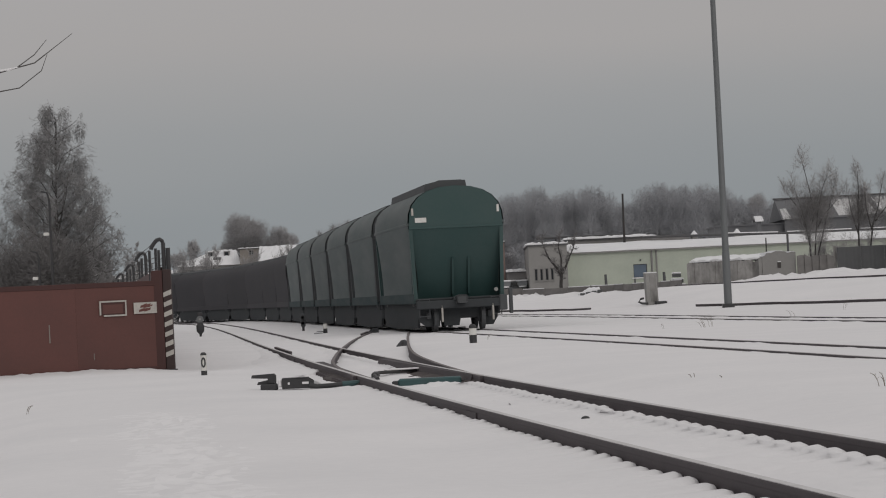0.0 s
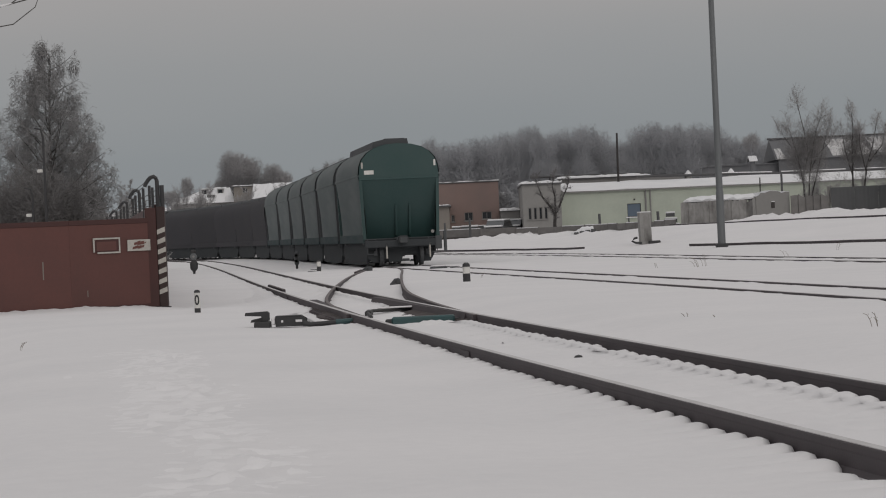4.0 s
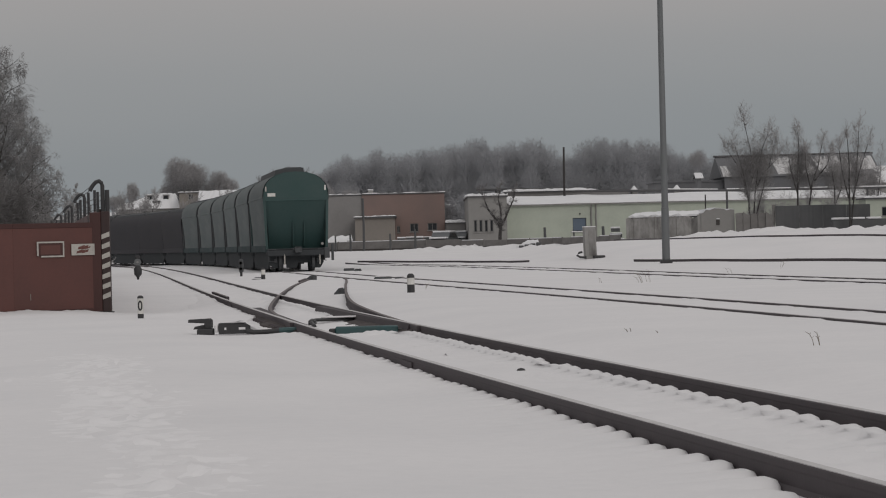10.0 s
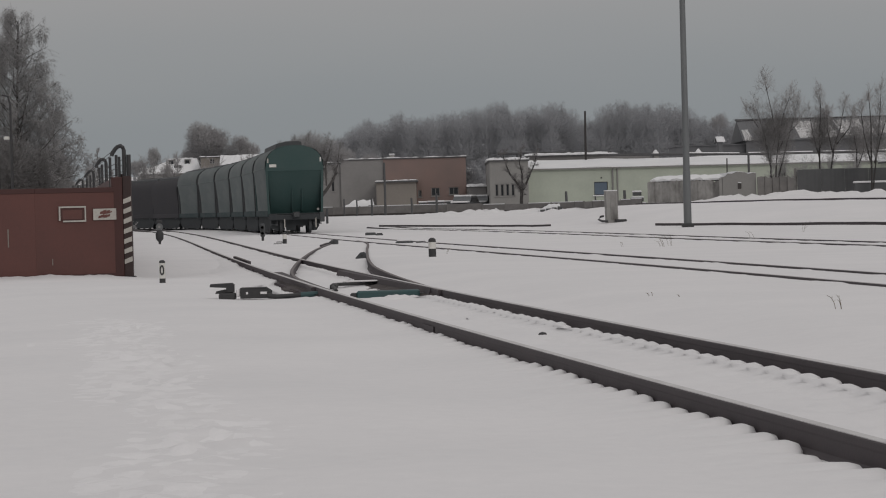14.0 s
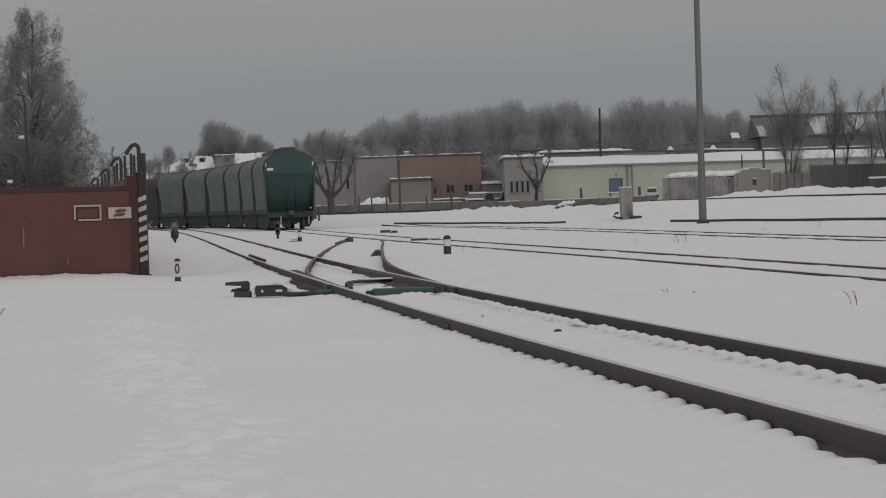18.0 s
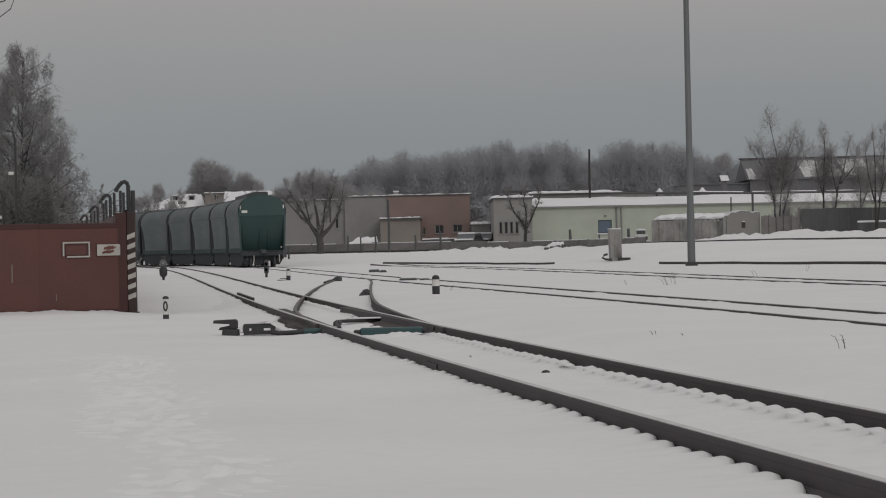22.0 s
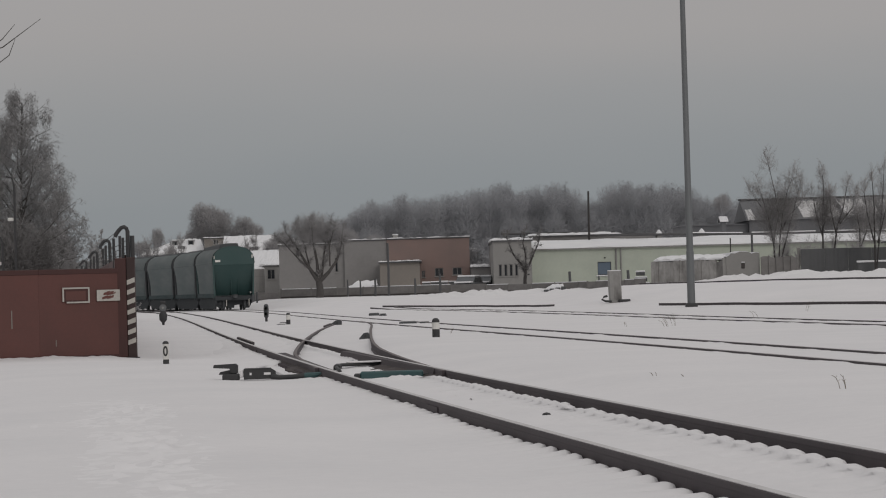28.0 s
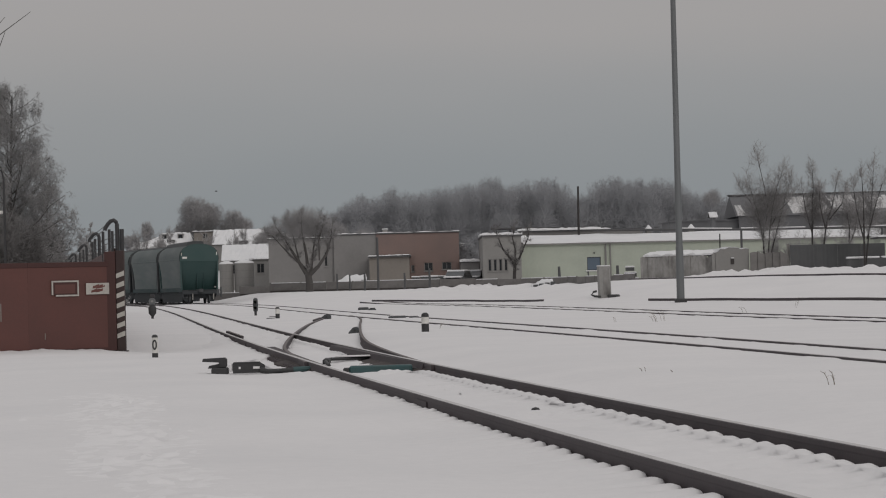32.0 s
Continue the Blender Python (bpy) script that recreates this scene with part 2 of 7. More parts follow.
# ---- mesh helpers ----
class Mesh:
    """Collects vertices and faces of one part."""

    def __init__(self):
        self.v, self.f = [], []

    def add(self, verts, faces):
        k = len(self.v)
        self.v += [tuple(p) for p in verts]
        self.f += [tuple(i + k for i in q) for q in faces]
        return self

    def box(self, x0, x1, y0, y1, z0, z1, b=0.0):
        """A box with edges cut off by b."""
        lo, hi = (x0, y0, z0), (x1, y1, z1)
        if b <= 0:
            v = [(x, y, z) for x in (x0, x1) for y in (y0, y1) for z in (z0, z1)]
            return self.add(v, [(0, 1, 3, 2), (4, 6, 7, 5), (0, 4, 5, 1), (2, 3, 7, 6), (0, 2, 6, 4), (1, 5, 7, 3)])
        v, idx = [], {}
        for c in range(8):
            s = (c >> 2 & 1, c >> 1 & 1, c & 1)
            for a in range(3):
                p = [hi[k] if s[k] else lo[k] for k in range(3)]
                for k in range(3):
                    if k != a:
                        p[k] += -b if s[k] else b
                idx[c, a] = len(v)
                v.append(p)
        f = []
        for a in range(3):
            o = [k for k in range(3) if k != a]
            for side in (0, 1):
                q = []
                for u, w in ((0, 0), (1, 0), (1, 1), (0, 1)):
                    s = [0, 0, 0]
                    s[a], s[o[0]], s[o[1]] = side, u, w
                    q.append(idx[s[0] * 4 + s[1] * 2 + s[2], a])
                if (side == 1) != (a != 1):
                    q.reverse()
                f.append(q)
            for u in (0, 1):
                for w in (0, 1):
                    s, e = [0, 0, 0], [0, 0, 0]
                    e[a] = 1
                    s[o[0]] = e[o[0]] = u
                    s[o[1]] = e[o[1]] = w
                    i, j = s[0] * 4 + s[1] * 2 + s[2], e[0] * 4 + e[1] * 2 + e[2]
                    f.append((idx[i, o[0]], idx[j, o[0]], idx[j, o[1]], idx[i, o[1]]))
        for c in range(8):
            f.append((idx[c, 0], idx[c, 1], idx[c, 2]))
        return self.add(v, f)

    def tube(self, pts, radii, seg=8, cap=True):
        """A round bar along points, with a radius for each."""
        pts = [Vector(p) for p in pts]
        if not isinstance(radii, (list, tuple)):
            radii = [radii] * len(pts)
        v, f = [], []
        for i, p in enumerate(pts):
            d = (pts[min(i + 1, len(pts) - 1)] - pts[max(i - 1, 0)]).normalized()
            a = d.orthogonal().normalized() if abs(d.z) > 0.95 else d.cross(Vector((0, 0, 1))).normalized()
            b = d.cross(a)
            for k in range(seg):
                w = 2 * math.pi * k / seg
                v.append(p + (a * math.cos(w) + b * math.sin(w)) * radii[i])
        for i in range(len(pts) - 1):
            for k in range(seg):
                m = (k + 1) % seg
                f.append((i * seg + k, i * seg + m, (i + 1) * seg + m, (i + 1) * seg + k))
        if cap:
            f.append(tuple(range(seg))[::-1])
            f.append(tuple((len(pts) - 1) * seg + k for k in range(seg)))
        return self.add(v, f)

    def loft(self, rings, closed=True, caps=True):
        """A skin over rings of equally many points."""
        n = len(rings[0])
        v = [p for r in rings for p in r]
        f = []
        for i in range(len(rings) - 1):
            for k in range(n if closed else n - 1):
                m = (k + 1) % n
                f.append((i * n + k, i * n + m, (i + 1) * n + m, (i + 1) * n + k))
        if caps:
            f.append(tuple(range(n))[::-1])
            f.append(tuple((len(rings) - 1) * n + k for k in range(n)))
        return self.add(v, f)

    def disc(self, c, axis, r, thick, seg=16):
        c, axis = Vector(c), Vector(axis).normalized()
        return self.tube([c - axis * thick / 2, c + axis * thick / 2], r, seg)

    def dome(self, x, y, z, rx, ry, h, turn=0.0, seg=8, rings=3):
        v, f = [], []
        ct, sn = math.cos(turn), math.sin(turn)
        for i in range(rings):
            a = i / rings * math.pi / 2
            for k in range(seg):
                w = 2 * math.pi * k / seg
                px, py = math.cos(w) * rx * math.cos(a), math.sin(w) * ry * math.cos(a)
                v.append((x + px * ct - py * sn, y + px * sn + py * ct, z + h * math.sin(a)))
        v.append((x, y, z + h))
        for i in range(rings - 1):
            for k in range(seg):
                m = (k + 1) % seg
                f.append((i * seg + k, i * seg + m, (i + 1) * seg + m, (i + 1) * seg + k))
        for k in range(seg):
            f.append(((rings - 1) * seg + k, (rings - 1) * seg + (k + 1) % seg, rings * seg))
        return self.add(v, f)

    def data(self, name, mat, smooth=False):
        me = bpy.data.meshes.new(name)
        me.from_pydata(self.v, [], self.f)
        me.materials.append(mat)
        if smooth:
            me.polygons.foreach_set("use_smooth", [True] * len(me.polygons))
        bm = bmesh.new()
        bm.from_mesh(me)
        bmesh.ops.recalc_face_normals(bm, faces=bm.faces)
        bm.to_mesh(me)
        bm.free()
        me.update()
        return me


def empty(name, m=None):
    ob = new(name)
    ob.empty_display_size = 0.3
    if m is not None:
        ob.matrix_basis = m
    return ob


def part(name, mesh, mat, parent=None, label="", smooth=False, m=None):
    """One mesh object, under a thing or a part, or of its own."""
    ob = new(name, mesh if isinstance(mesh, bpy.types.Mesh) else mesh.data(name, mat, smooth))
    if parent is not None:
        ob.parent = parent
    if m is not None:
        ob.matrix_basis = m
    if label:
        ob["label"] = label
    return ob


def ss(a, b, x):
    t = min(max((x - a) / (b - a), 0.0), 1.0)
    return t * t * (3 - 2 * t)


# ---- ground ----
def ground_z(x, y):
    """Flat yard; it climbs towards the buildings, and to a bank on the far right side; hills behind."""
    v = y + (x - 12.0)
    wx = ss(4.0, 12.0, x)
    off = x - track_b(y) if y > 140 else 0.0
    base = 0.85 * ss(150, 215, y) * ss(2.5, 8.0, off)
    bank = 1.1 * ss(132, 155, v) * (1 - 0.2 * ss(176, 196, y)) + 0.28 * ss(157, 178, v) * ss(13, 20, x) * (1 - 0.5 * ss(185, 230, y))
    z = base * (1 - wx) + max(bank, base) * wx
    return z + 7.0 * ss(262, 440, y) * ss(5.0, 22.0, off)


def track_a(y):
    u = y / 100
    return 4.837 - 16.953 * u + 5.926 * u**2 - 2.807 * u**3 + 0.380 * u**4


def track_b(y):
    if y > 240:
        return track_b(240) + (track_b(240) - track_b(239)) * (y - 240) + 0.0006 * (y - 240) ** 2
    u = y / 100
    return 9.9471 -5.6551 * u -15.6822 * u**2 +11.6622 * u**3 -2.8718 * u**4


def mixed(*pts):
    """A smooth line through points of the plan, x by y."""
    ys, xs = [p[1] for p in pts], [p[0] for p in pts]

    def fn(y):
        k = 0
        while k < len(ys) - 2 and y > ys[k + 1]:
            k += 1
        h = ys[k + 1] - ys[k]
        t = (y - ys[k]) / h

        def slope(i):
            if i <= 0 or i >= len(ys) - 1:
                i = min(max(i, 0), len(ys) - 1)
                j = min(i + 1, len(ys) - 1)
                j0 = j - 1
                return (xs[j] - xs[j0]) / (ys[j] - ys[j0])
            return (xs[i + 1] - xs[i - 1]) / (ys[i + 1] - ys[i - 1])

        if t < 0 or t > 1:
            e = k if t < 0 else k + 1
            return xs[e] + slope(e) * (y - ys[e])
        m0, m1 = slope(k) * h, slope(k + 1) * h
        return (2 * t**3 - 3 * t**2 + 1) * xs[k] + (t**3 - 2 * t**2 + t) * m0 + (3 * t**2 - 2 * t**3) * xs[k + 1] + (t**3 - t**2) * m1

    return fn


track_d = mixed((13.9, 45.0), (10.9, 64.5), (8.8, 79.6), (6.5, 99.0), (3.9, 119.0), (1.0, 138.5), (-4.0, 165.0))


def snow_z(x, y):
    z = ground_z(x, y)
    p = Vector((x, y, 0))
    calm = 1.0
    if 14 < y < 240:
        right = ss(1.6, 3.0, x - track_a(y)) * (1 - ss(150, 190, y) * ss(3, 7, x - track_b(y))) * (1 - ss(222, 236, y)) * ss(14, 22, y)
        nb, nd = abs(x - track_b(y)), abs(x - track_d(y))
        calm = 1 - 0.8 * right * (1 - min(ss(2, 5, nb), ss(2, 5, nd)))
        z += right * (0.126 - 0.004 * (1 - ss(2, 4, nd)))
    z += calm * (0.035 * noise.noise(p * 0.22) + 0.018 * noise.noise(p * 0.7 + Vector((9, 3, 0))))
    if y > 140:
        # ploughed heaps along the bank and before the fence
        heap = ss(16, 20, x) * ss(160, 170, y + 0.6 * (x - 20)) * (1 - ss(180, 190, y)) + (1 - ss(10, 14, x)) * ss(-5, 4, x) * ss(192, 204, y) * (1 - ss(214, 222, y))
        z += heap * (0.42 * noise.noise(p * 0.42) + 0.3 * noise.noise(p * 0.9) + 0.2 * noise.noise(p * 1.9) + 0.05)
    if y < 70:
        da = x - track_a(y)
        side = ss(1.1, 2.2, abs(da))
        z = z * side + 0.05 * ss(1.5, 3.0, abs(da)) * (1 - ss(1.6, 3.0, da)) + 0.004 * (1 - side)
        # trodden path on the camera's side
        px = -1.24 - 0.148 * (y - 13.25) + 0.15 * math.sin(y * 0.9)
        w = math.exp(-((x - px) / (0.30 + 0.008 * y)) ** 2) * ss(9, 12, y) * (1 - ss(28, 38, y))
        z += w * (0.035 * noise.noise(p * 2.6) + 0.05 * noise.noise(p * 6.0) - 0.03 * ss(0.25, 0.5, noise.noise(p * 4.3)))
        # shallow ditch along the fence side, and a hollow at the fence corner
        z -= 0.22 * ss(0.0, 1.8, -0.16 * y - 0.1 - x) * (1 - ss(40, 50, y)) * ss(10, 18, y)
        z -= 0.13 * math.exp(-((x + 6.2) / 1.0) ** 2 - ((y - 58.0) / 5.0) ** 2)
        if abs(da) < 0.45:
            z += 0.025 + 0.02 * noise.noise(p * 2.6) + 0.02 * noise.noise(p * 5.5) - 0.055 * ss(0.22, 0.5, noise.noise(p * 3.4 + Vector((4, 1, 0)))) * ss(0.45, 0.3, abs(da))
    if y > 60:
        z += 0.09 * ss(60, 72, y) * (1 - ss(1.6, 3.0, x - track_a(y))) * (1 - ss(190, 225, y))
    return z


def build_ground():
    xs = np.unique(np.round(np.concatenate([np.arange(-900, -60, 60), np.arange(-60, -30, 4), np.arange(-30, -16, 1.6), np.arange(-16, -5, 0.7), np.arange(-5, 4.4, 0.13), np.arange(4.4, 12, 0.6), np.arange(12, 34, 0.45), np.arange(34, 44, 2.0), np.arange(44, 100, 8), np.arange(100, 901, 60)]), 3))
    ys = np.unique(np.round(np.concatenate([np.arange(-200, 6, 12), np.arange(6, 30, 0.16), np.arange(30, 50, 0.4), np.arange(50, 70, 0.8), np.arange(70, 130, 1.6), np.arange(130, 150, 2.5), np.arange(150, 164, 0.9), np.arange(164, 182, 0.45), np.arange(182, 222, 0.9), np.arange(222, 240, 3), np.arange(240, 460, 12), np.arange(460, 3000, 120)]), 3))
    v = [(x, y, snow_z(x, y) if y < 240 else ground_z(x, y)) for y in ys.tolist() for x in xs.tolist()]
    n = len(xs)
    f = [(j * n + i, j * n + i + 1, (j + 1) * n + i + 1, (j + 1) * n + i) for j in range(len(ys) - 1) for i in range(n - 1)]
    me = bpy.data.meshes.new("ground")
    me.from_pydata(v, [], f)
    me.materials.append(SNOW)
    me.polygons.foreach_set("use_smooth", [True] * len(f))
    tagged(new("ground", me), "flat yard under smooth undisturbed snow", "ground", kind="structure")


build_ground()


def trodden_snow():
    """Loose, paler snow thrown up along the trodden path, in ragged patches."""
    v, f = [], []
    n, rows = 40, 260
    for j in range(rows + 1):
        y = 9.5 + 24.0 * j / rows
        mid = -1.24 - 0.148 * (y - 13.25) + 0.15 * math.sin(y * 0.9)
        for i in range(n + 1):
            x = mid - 0.18 + (i / n - 0.5) * (1.15 + 0.035 * y)
            p = Vector((x, y * 0.2, 2.0))
            e = abs(i / n - 0.5) * 2
            lump = 0.55 * noise.noise(p * 1.5) + 0.5 * noise.noise(p * 4.2) + 0.3 * noise.noise(p * 9.0)
            v.append((x, y, snow_z(x, y) + 0.012 * (lump + 0.05 - 0.9 * e ** 1.5) - 0.02 * ss(0.85, 1.0, e) - 0.02 * ss(31, 33.5, y)))
    for j in range(rows):
        for i in range(n):
            f.append((j * (n + 1) + i, j * (n + 1) + i + 1, (j + 1) * (n + 1) + i + 1, (j + 1) * (n + 1) + i))
    m = Mesh()
    m.add(v, f)
    tagged(part("trodden_snow", m, SNOW_LOOSE, smooth=True), "ragged patches of loose pale snow along a trodden path", "snow", kind="structure")


trodden_snow()


# ---- tracks ----
RAIL = [(-0.066, 0.0), (0.066, 0.0), (0.066, 0.014), (0.032, 0.036), (0.0325, 0.112), (0.036, 0.124), (0.037, 0.158), (0.028, 0.166), (-0.028, 0.166), (-0.037, 0.158), (-0.036, 0.124), (-0.0325, 0.112), (-0.032, 0.036), (-0.066, 0.014)]


def rail(line, parent, name="rail", drop=0.0, tall=1.0, tread=None):
    """A flat-bottomed rail along points of the plan."""
    rings, tops = [], []
    pts = [Vector((p[0], p[1], p[2] if len(p) > 2 else 0.0)) for p in line]
    for i, p in enumerate(pts):
        d = (pts[min(i + 1, len(pts) - 1)] - pts[max(i - 1, 0)]).normalized()
        s = Vector((d.y, -d.x, 0)).normalized()
        rings.append([p + s * a + Vector((0, 0, b * tall - 0.005 - drop)) for a, b in RAIL])
        tops.append([p + s * a + Vector((0, 0, b - drop - 0.005)) for a, b in ((-0.030, 0.163 * tall), (0.030, 0.163 * tall), (0.030, 0.169 * tall), (-0.030, 0.169 * tall))])
    ob = part(name, Mesh().loft(rings), STEEL, parent)
    part("rail_tread", Mesh().loft(tops), tread or TREAD_BRIGHT, ob)
    return ob


def offset_line(fn, y0, y1, off, step=2.0):
    out = []
    k = max(int((y1 - y0) / step), 2)
    for i in range(k + 1):
        y = y0 + (y1 - y0) * i / k
        sl = (fn(y + 0.5) - fn(y - 0.5))
        q = math.hypot(1, sl)
        out.append((fn(y) + off / q, y - off * sl / q, ground_z(fn(y), y)))
    return out


def track(label, fn, y0, y1, step=2.0, drop=0.0):
    t = tagged(empty("railway_track"), label, "railway track", "tracks of the yard", "structure")
    for off in (-0.76, 0.76):
        rail(offset_line(fn, y0, y1, off, step), t, drop=drop)
    return t


track("rusty rails of the near track standing in snow", track_a, 3.0, 232.0, 1.5)
track("dark rails of the through track under the wagons", track_b, 18.0, 400.0, 2.5)
track("thin dark rails of a snowed-in siding", track_d, 30.0, 165.0, 2.5)


def laid(*pts, sink=0.055):
    """Points along a rail that lies in the snow with its head free."""
    out = []
    for (x0, y0), (x1, y1) in zip(pts, pts[1:]):
        for k in range(8):
            x, y = x0 + (x1 - x0) * k / 8, y0 + (y1 - y0) * k / 8
            out.append((x, y, snow_z(x, y) - sink))
    return out


SIDING = tagged(empty("railway_track"), "half-buried rails of a far siding in snow", "railway track", "tracks of the yard", "structure")
rail(laid((-4.05, 168), (-1.06, 163), (1.7, 158), (4.27, 151.5), (6.2, 142.5), sink=0.05), SIDING)
rail(laid((10.9, 133.0), (14.9, 122.0), (18.5, 109.3), (24, 88), sink=0.04), SIDING)
BANK_TRACK = tagged(empty("railway_track"), "thin rail along the snowy bank", "railway track", "tracks of the yard", "structure")
rail(laid((12.0, 161), (14.0, 157.4), (18.3, 150), (23.7, 140), (29, 129), sink=0.075), BANK_TRACK)

# crossover between the near track and the through track
CROSS = tagged(empty("railway_crossover"), "curved turnout rails crossing to the through track", "turnout", "tracks of the yard", "structure")
c_left = mixed((-1.9, 39.0), (-2.80, 48.4), (-3.2, 56.0), (-3.55, 66.0), (-3.9, 80.0), (-4.05, 94.0))
c_right = mixed((0.05, 36.0), (-0.40, 40.6), (-0.90, 46.3), (-1.42, 53.7), (-1.83, 63.5), (-2.25, 77.4), (-2.72, 93.6), (-3.3, 101.0))
rail([(c_left(y), y) for y in np.arange(40, 94.1, 1.0).tolist()], CROSS, "turnout_rail", 0.004, 1.0, TREAD_DULL)
rail([(c_right(y), y) for y in np.arange(37, 101.1, 1.0).tolist()], CROSS, "turnout_rail", 0.004, 1.0, TREAD_DULL)
rail([(track_a(y) - 0.60, y) for y in np.arange(62, 71, 1.0).tolist()], CROSS, "guard_rail", 0.0, 1.1, TREAD_DULL)
rail([(c_left(y) - 0.12, y) for y in np.arange(88, 95, 1.0).tolist()], CROSS, "guard_rail", 0.0, 1.15, TREAD_DULL)


def snow_edges():
    """Drifts along the camera's side of each near rail, notched at every sleeper."""
    rnd = random.Random(4)
    for off, name in ((-0.76, "outer"), (0.76, "inner")):
        rings = []
        wide = 1.05 if off < 0 else 0.62
        y = 7.0
        nxt, size, lean = 7.0, 1.0, 0.5
        while y < 63:
            if y >= nxt:
                start, nxt = nxt, nxt + 0.478 * rnd.uniform(0.96, 1.04)
                size, lean = rnd.uniform(0.82, 1.18), rnd.uniform(0.42, 0.58)
            f = (y - start) / (nxt - start)
            tooth = math.sin(math.pi * (0.5 * f / lean if f < lean else 1 - 0.5 * (1 - f) / (1 - lean))) ** 0.75
            open_bed = ss(38.5, 40, y) * (1 - ss(46.5, 48.5, y)) if off < 0 else ss(37, 38.5, y) * (1 - ss(46.5, 48.5, y))
            joint = math.exp(-((y - (12.9 if off < 0 else 26.6)) / (0.5 if off < 0 else 0.28)) ** 2)
            wild = 0.012 * noise.noise(Vector((0, y * 1.3, off))) + 0.006 * noise.noise(Vector((3, y * 7, off)))
            cut = 1.0 if off < 0 else 0.62
            edge = 0.112 - 0.066 * tooth * size * cut + 0.06 * joint + 0.28 * open_bed
            top = ((0.014 if off < 0 else 0.052) + 0.056 * tooth * size * cut + wild - (0.05 if off < 0 else 0.03) * joint) * (1 - open_bed) + 0.01 * open_bed
            mean = ((0.050 if off < 0 else 0.076) + wild) * (1 - open_bed) + 0.01 * open_bed
            x = track_a(y) + off
            far, near = snow_z(x - wide, y), snow_z(x - wide * 0.63, y)
            mid = 0.35 * near + 0.65 * mean * 0.85
            rough = (0.4 if off < 0 else 1.0) * (0.014 * noise.noise(Vector((off, y * 2.3, 7))) + 0.010 * noise.noise(Vector((off, y * 6.1, 3))))
            rings.append([(x - wide, y, far - 0.02), (x - wide * 0.63, y, near * 0.8 + 0.2 * mid + 0.003), (x - wide * 0.4, y, mid + rough), (x - edge - 0.15, y, (top * 0.42 + mean * 0.58) * 0.93 + rough * 0.5), (x - edge - 0.05, y, top), (x - edge - 0.015, y, top * 0.82), (x - edge, y, top * 0.35), (x - edge + 0.006, y, -0.03)])
            y += 0.034 if y < 30 else 0.06
        m = Mesh()
        m.loft(rings, closed=False, caps=False)
        tagged(part("snow_drift", m, SNOW, smooth=True), "low snow drift along a rail, notched at each sleeper", "snow drift", "drifts along the rails", "structure")


def rail_snow(label, fn, offs, y0, y1, high):
    """Uneven snow against the camera's side of half-buried rails."""
    for off in offs:
        rings = []
        k = int((y1 - y0) / 0.45)
        for i in range(k + 1):
            y = y0 + (y1 - y0) * i / k
            x = fn(y) + off
            q = Vector((off * 9, y, high))
            fade = ss(0, 4, y - y0) * ss(0, 4, y1 - y)
            h = (high + 0.026 * noise.noise(q * 0.45) + 0.018 * noise.noise(q * 1.7)) * fade
            e = 0.05 + 0.02 * noise.noise(q * 1.1)
            g = ground_z(x, y)
            rings.append([(x - 0.7, y, g - 0.05), (x - 0.25, y, g + h * 0.93), (x - e - 0.02, y, g + h), (x - e, y, g + h - 0.02), (x - e + 0.008, y, g)])
        m = Mesh()
        m.loft(rings, closed=False, caps=False)
        tagged(part("snow_drift", m, SNOW, smooth=True), label, "snow drift", "drifts along the rails", "structure")


snow_edges()
rail_snow("uneven snow lying against the near track's rails", track_a, (-0.76, 0.76), 60.0, 190.0, 0.105)
rail_snow("uneven snow lying against half-buried rails", track_b, (-0.76, 0.76), 24.0, 150.0, 0.128)
rail_snow("uneven snow lying against half-buried rails", track_d, (-0.76, 0.76), 34.0, 160.0, 0.132)



# ---- the train: hopper wagons, pushed away along the through track ----
CAR = 12.6
SECTION = [(1.49, 0.98), (1.50, 1.26), (1.505, 1.45), (1.52, 1.75), (1.54, 2.10), (1.575, 2.55), (1.615, 3.05), (1.62, 3.60), (1.59, 3.92), (1.48, 4.22), (1.26, 4.47), (0.96, 4.65), (0.55, 4.77), (0.0, 4.81)]


# outline of the plates added to fill the dark below the body
APRON = [(-6.1, 1.0), (-6.1, 0.46), (-5.6, 0.40), (-5.35, 0.12), (-2.0, 0.07), (2.0, 0.07), (5.35, 0.12), (5.6, 0.40), (6.26, 0.46), (6.26, 1.0)]
APRON_LAST = [(-5.6, 1.0)] + [(-5.55, 0.5), (-5.3, 0.42), (-5.0, 0.12)] + APRON[4:]


def half_ring(x, pts, grow=1.0):
    """The outline across the wagon at x, from the low left over the roof to the low right."""
    left = [(x, p[0] * grow, p[1]) for p in pts]
    return left + [(x, -a * grow, b) for a, b in reversed(pts[:-1])]


def wheelset(parent, x):
    w = Mesh()
    w.tube([(0, -0.92, 0), (0, 0.92, 0)], 0.085, 8)
    ob = part("wheelset", w, UNDER, parent, m=pose(x, 0, 0.475))
    for s in (-1, 1):
        d = Mesh()
        d.tube([(0, s * 0.725, 0), (0, s * 0.745, 0), (0, s * 0.75, 0), (0, s * 0.86, 0)], [0.50, 0.50, 0.475, 0.47], 20)
        d.tube([(0, s * 0.86, 0), (0, s * 0.90, 0)], [0.16, 0.14], 10)
        for k in range(4):
            a = k * math.pi / 2
            d.box(-0.03 + 0.26 * math.cos(a), 0.03 + 0.26 * math.cos(a), s * 0.866 - 0.01, s * 0.866 + 0.01, -0.03 + 0.26 * math.sin(a), 0.03 + 0.26 * math.sin(a))
        part("wheel", d, UNDER, ob)
    return ob


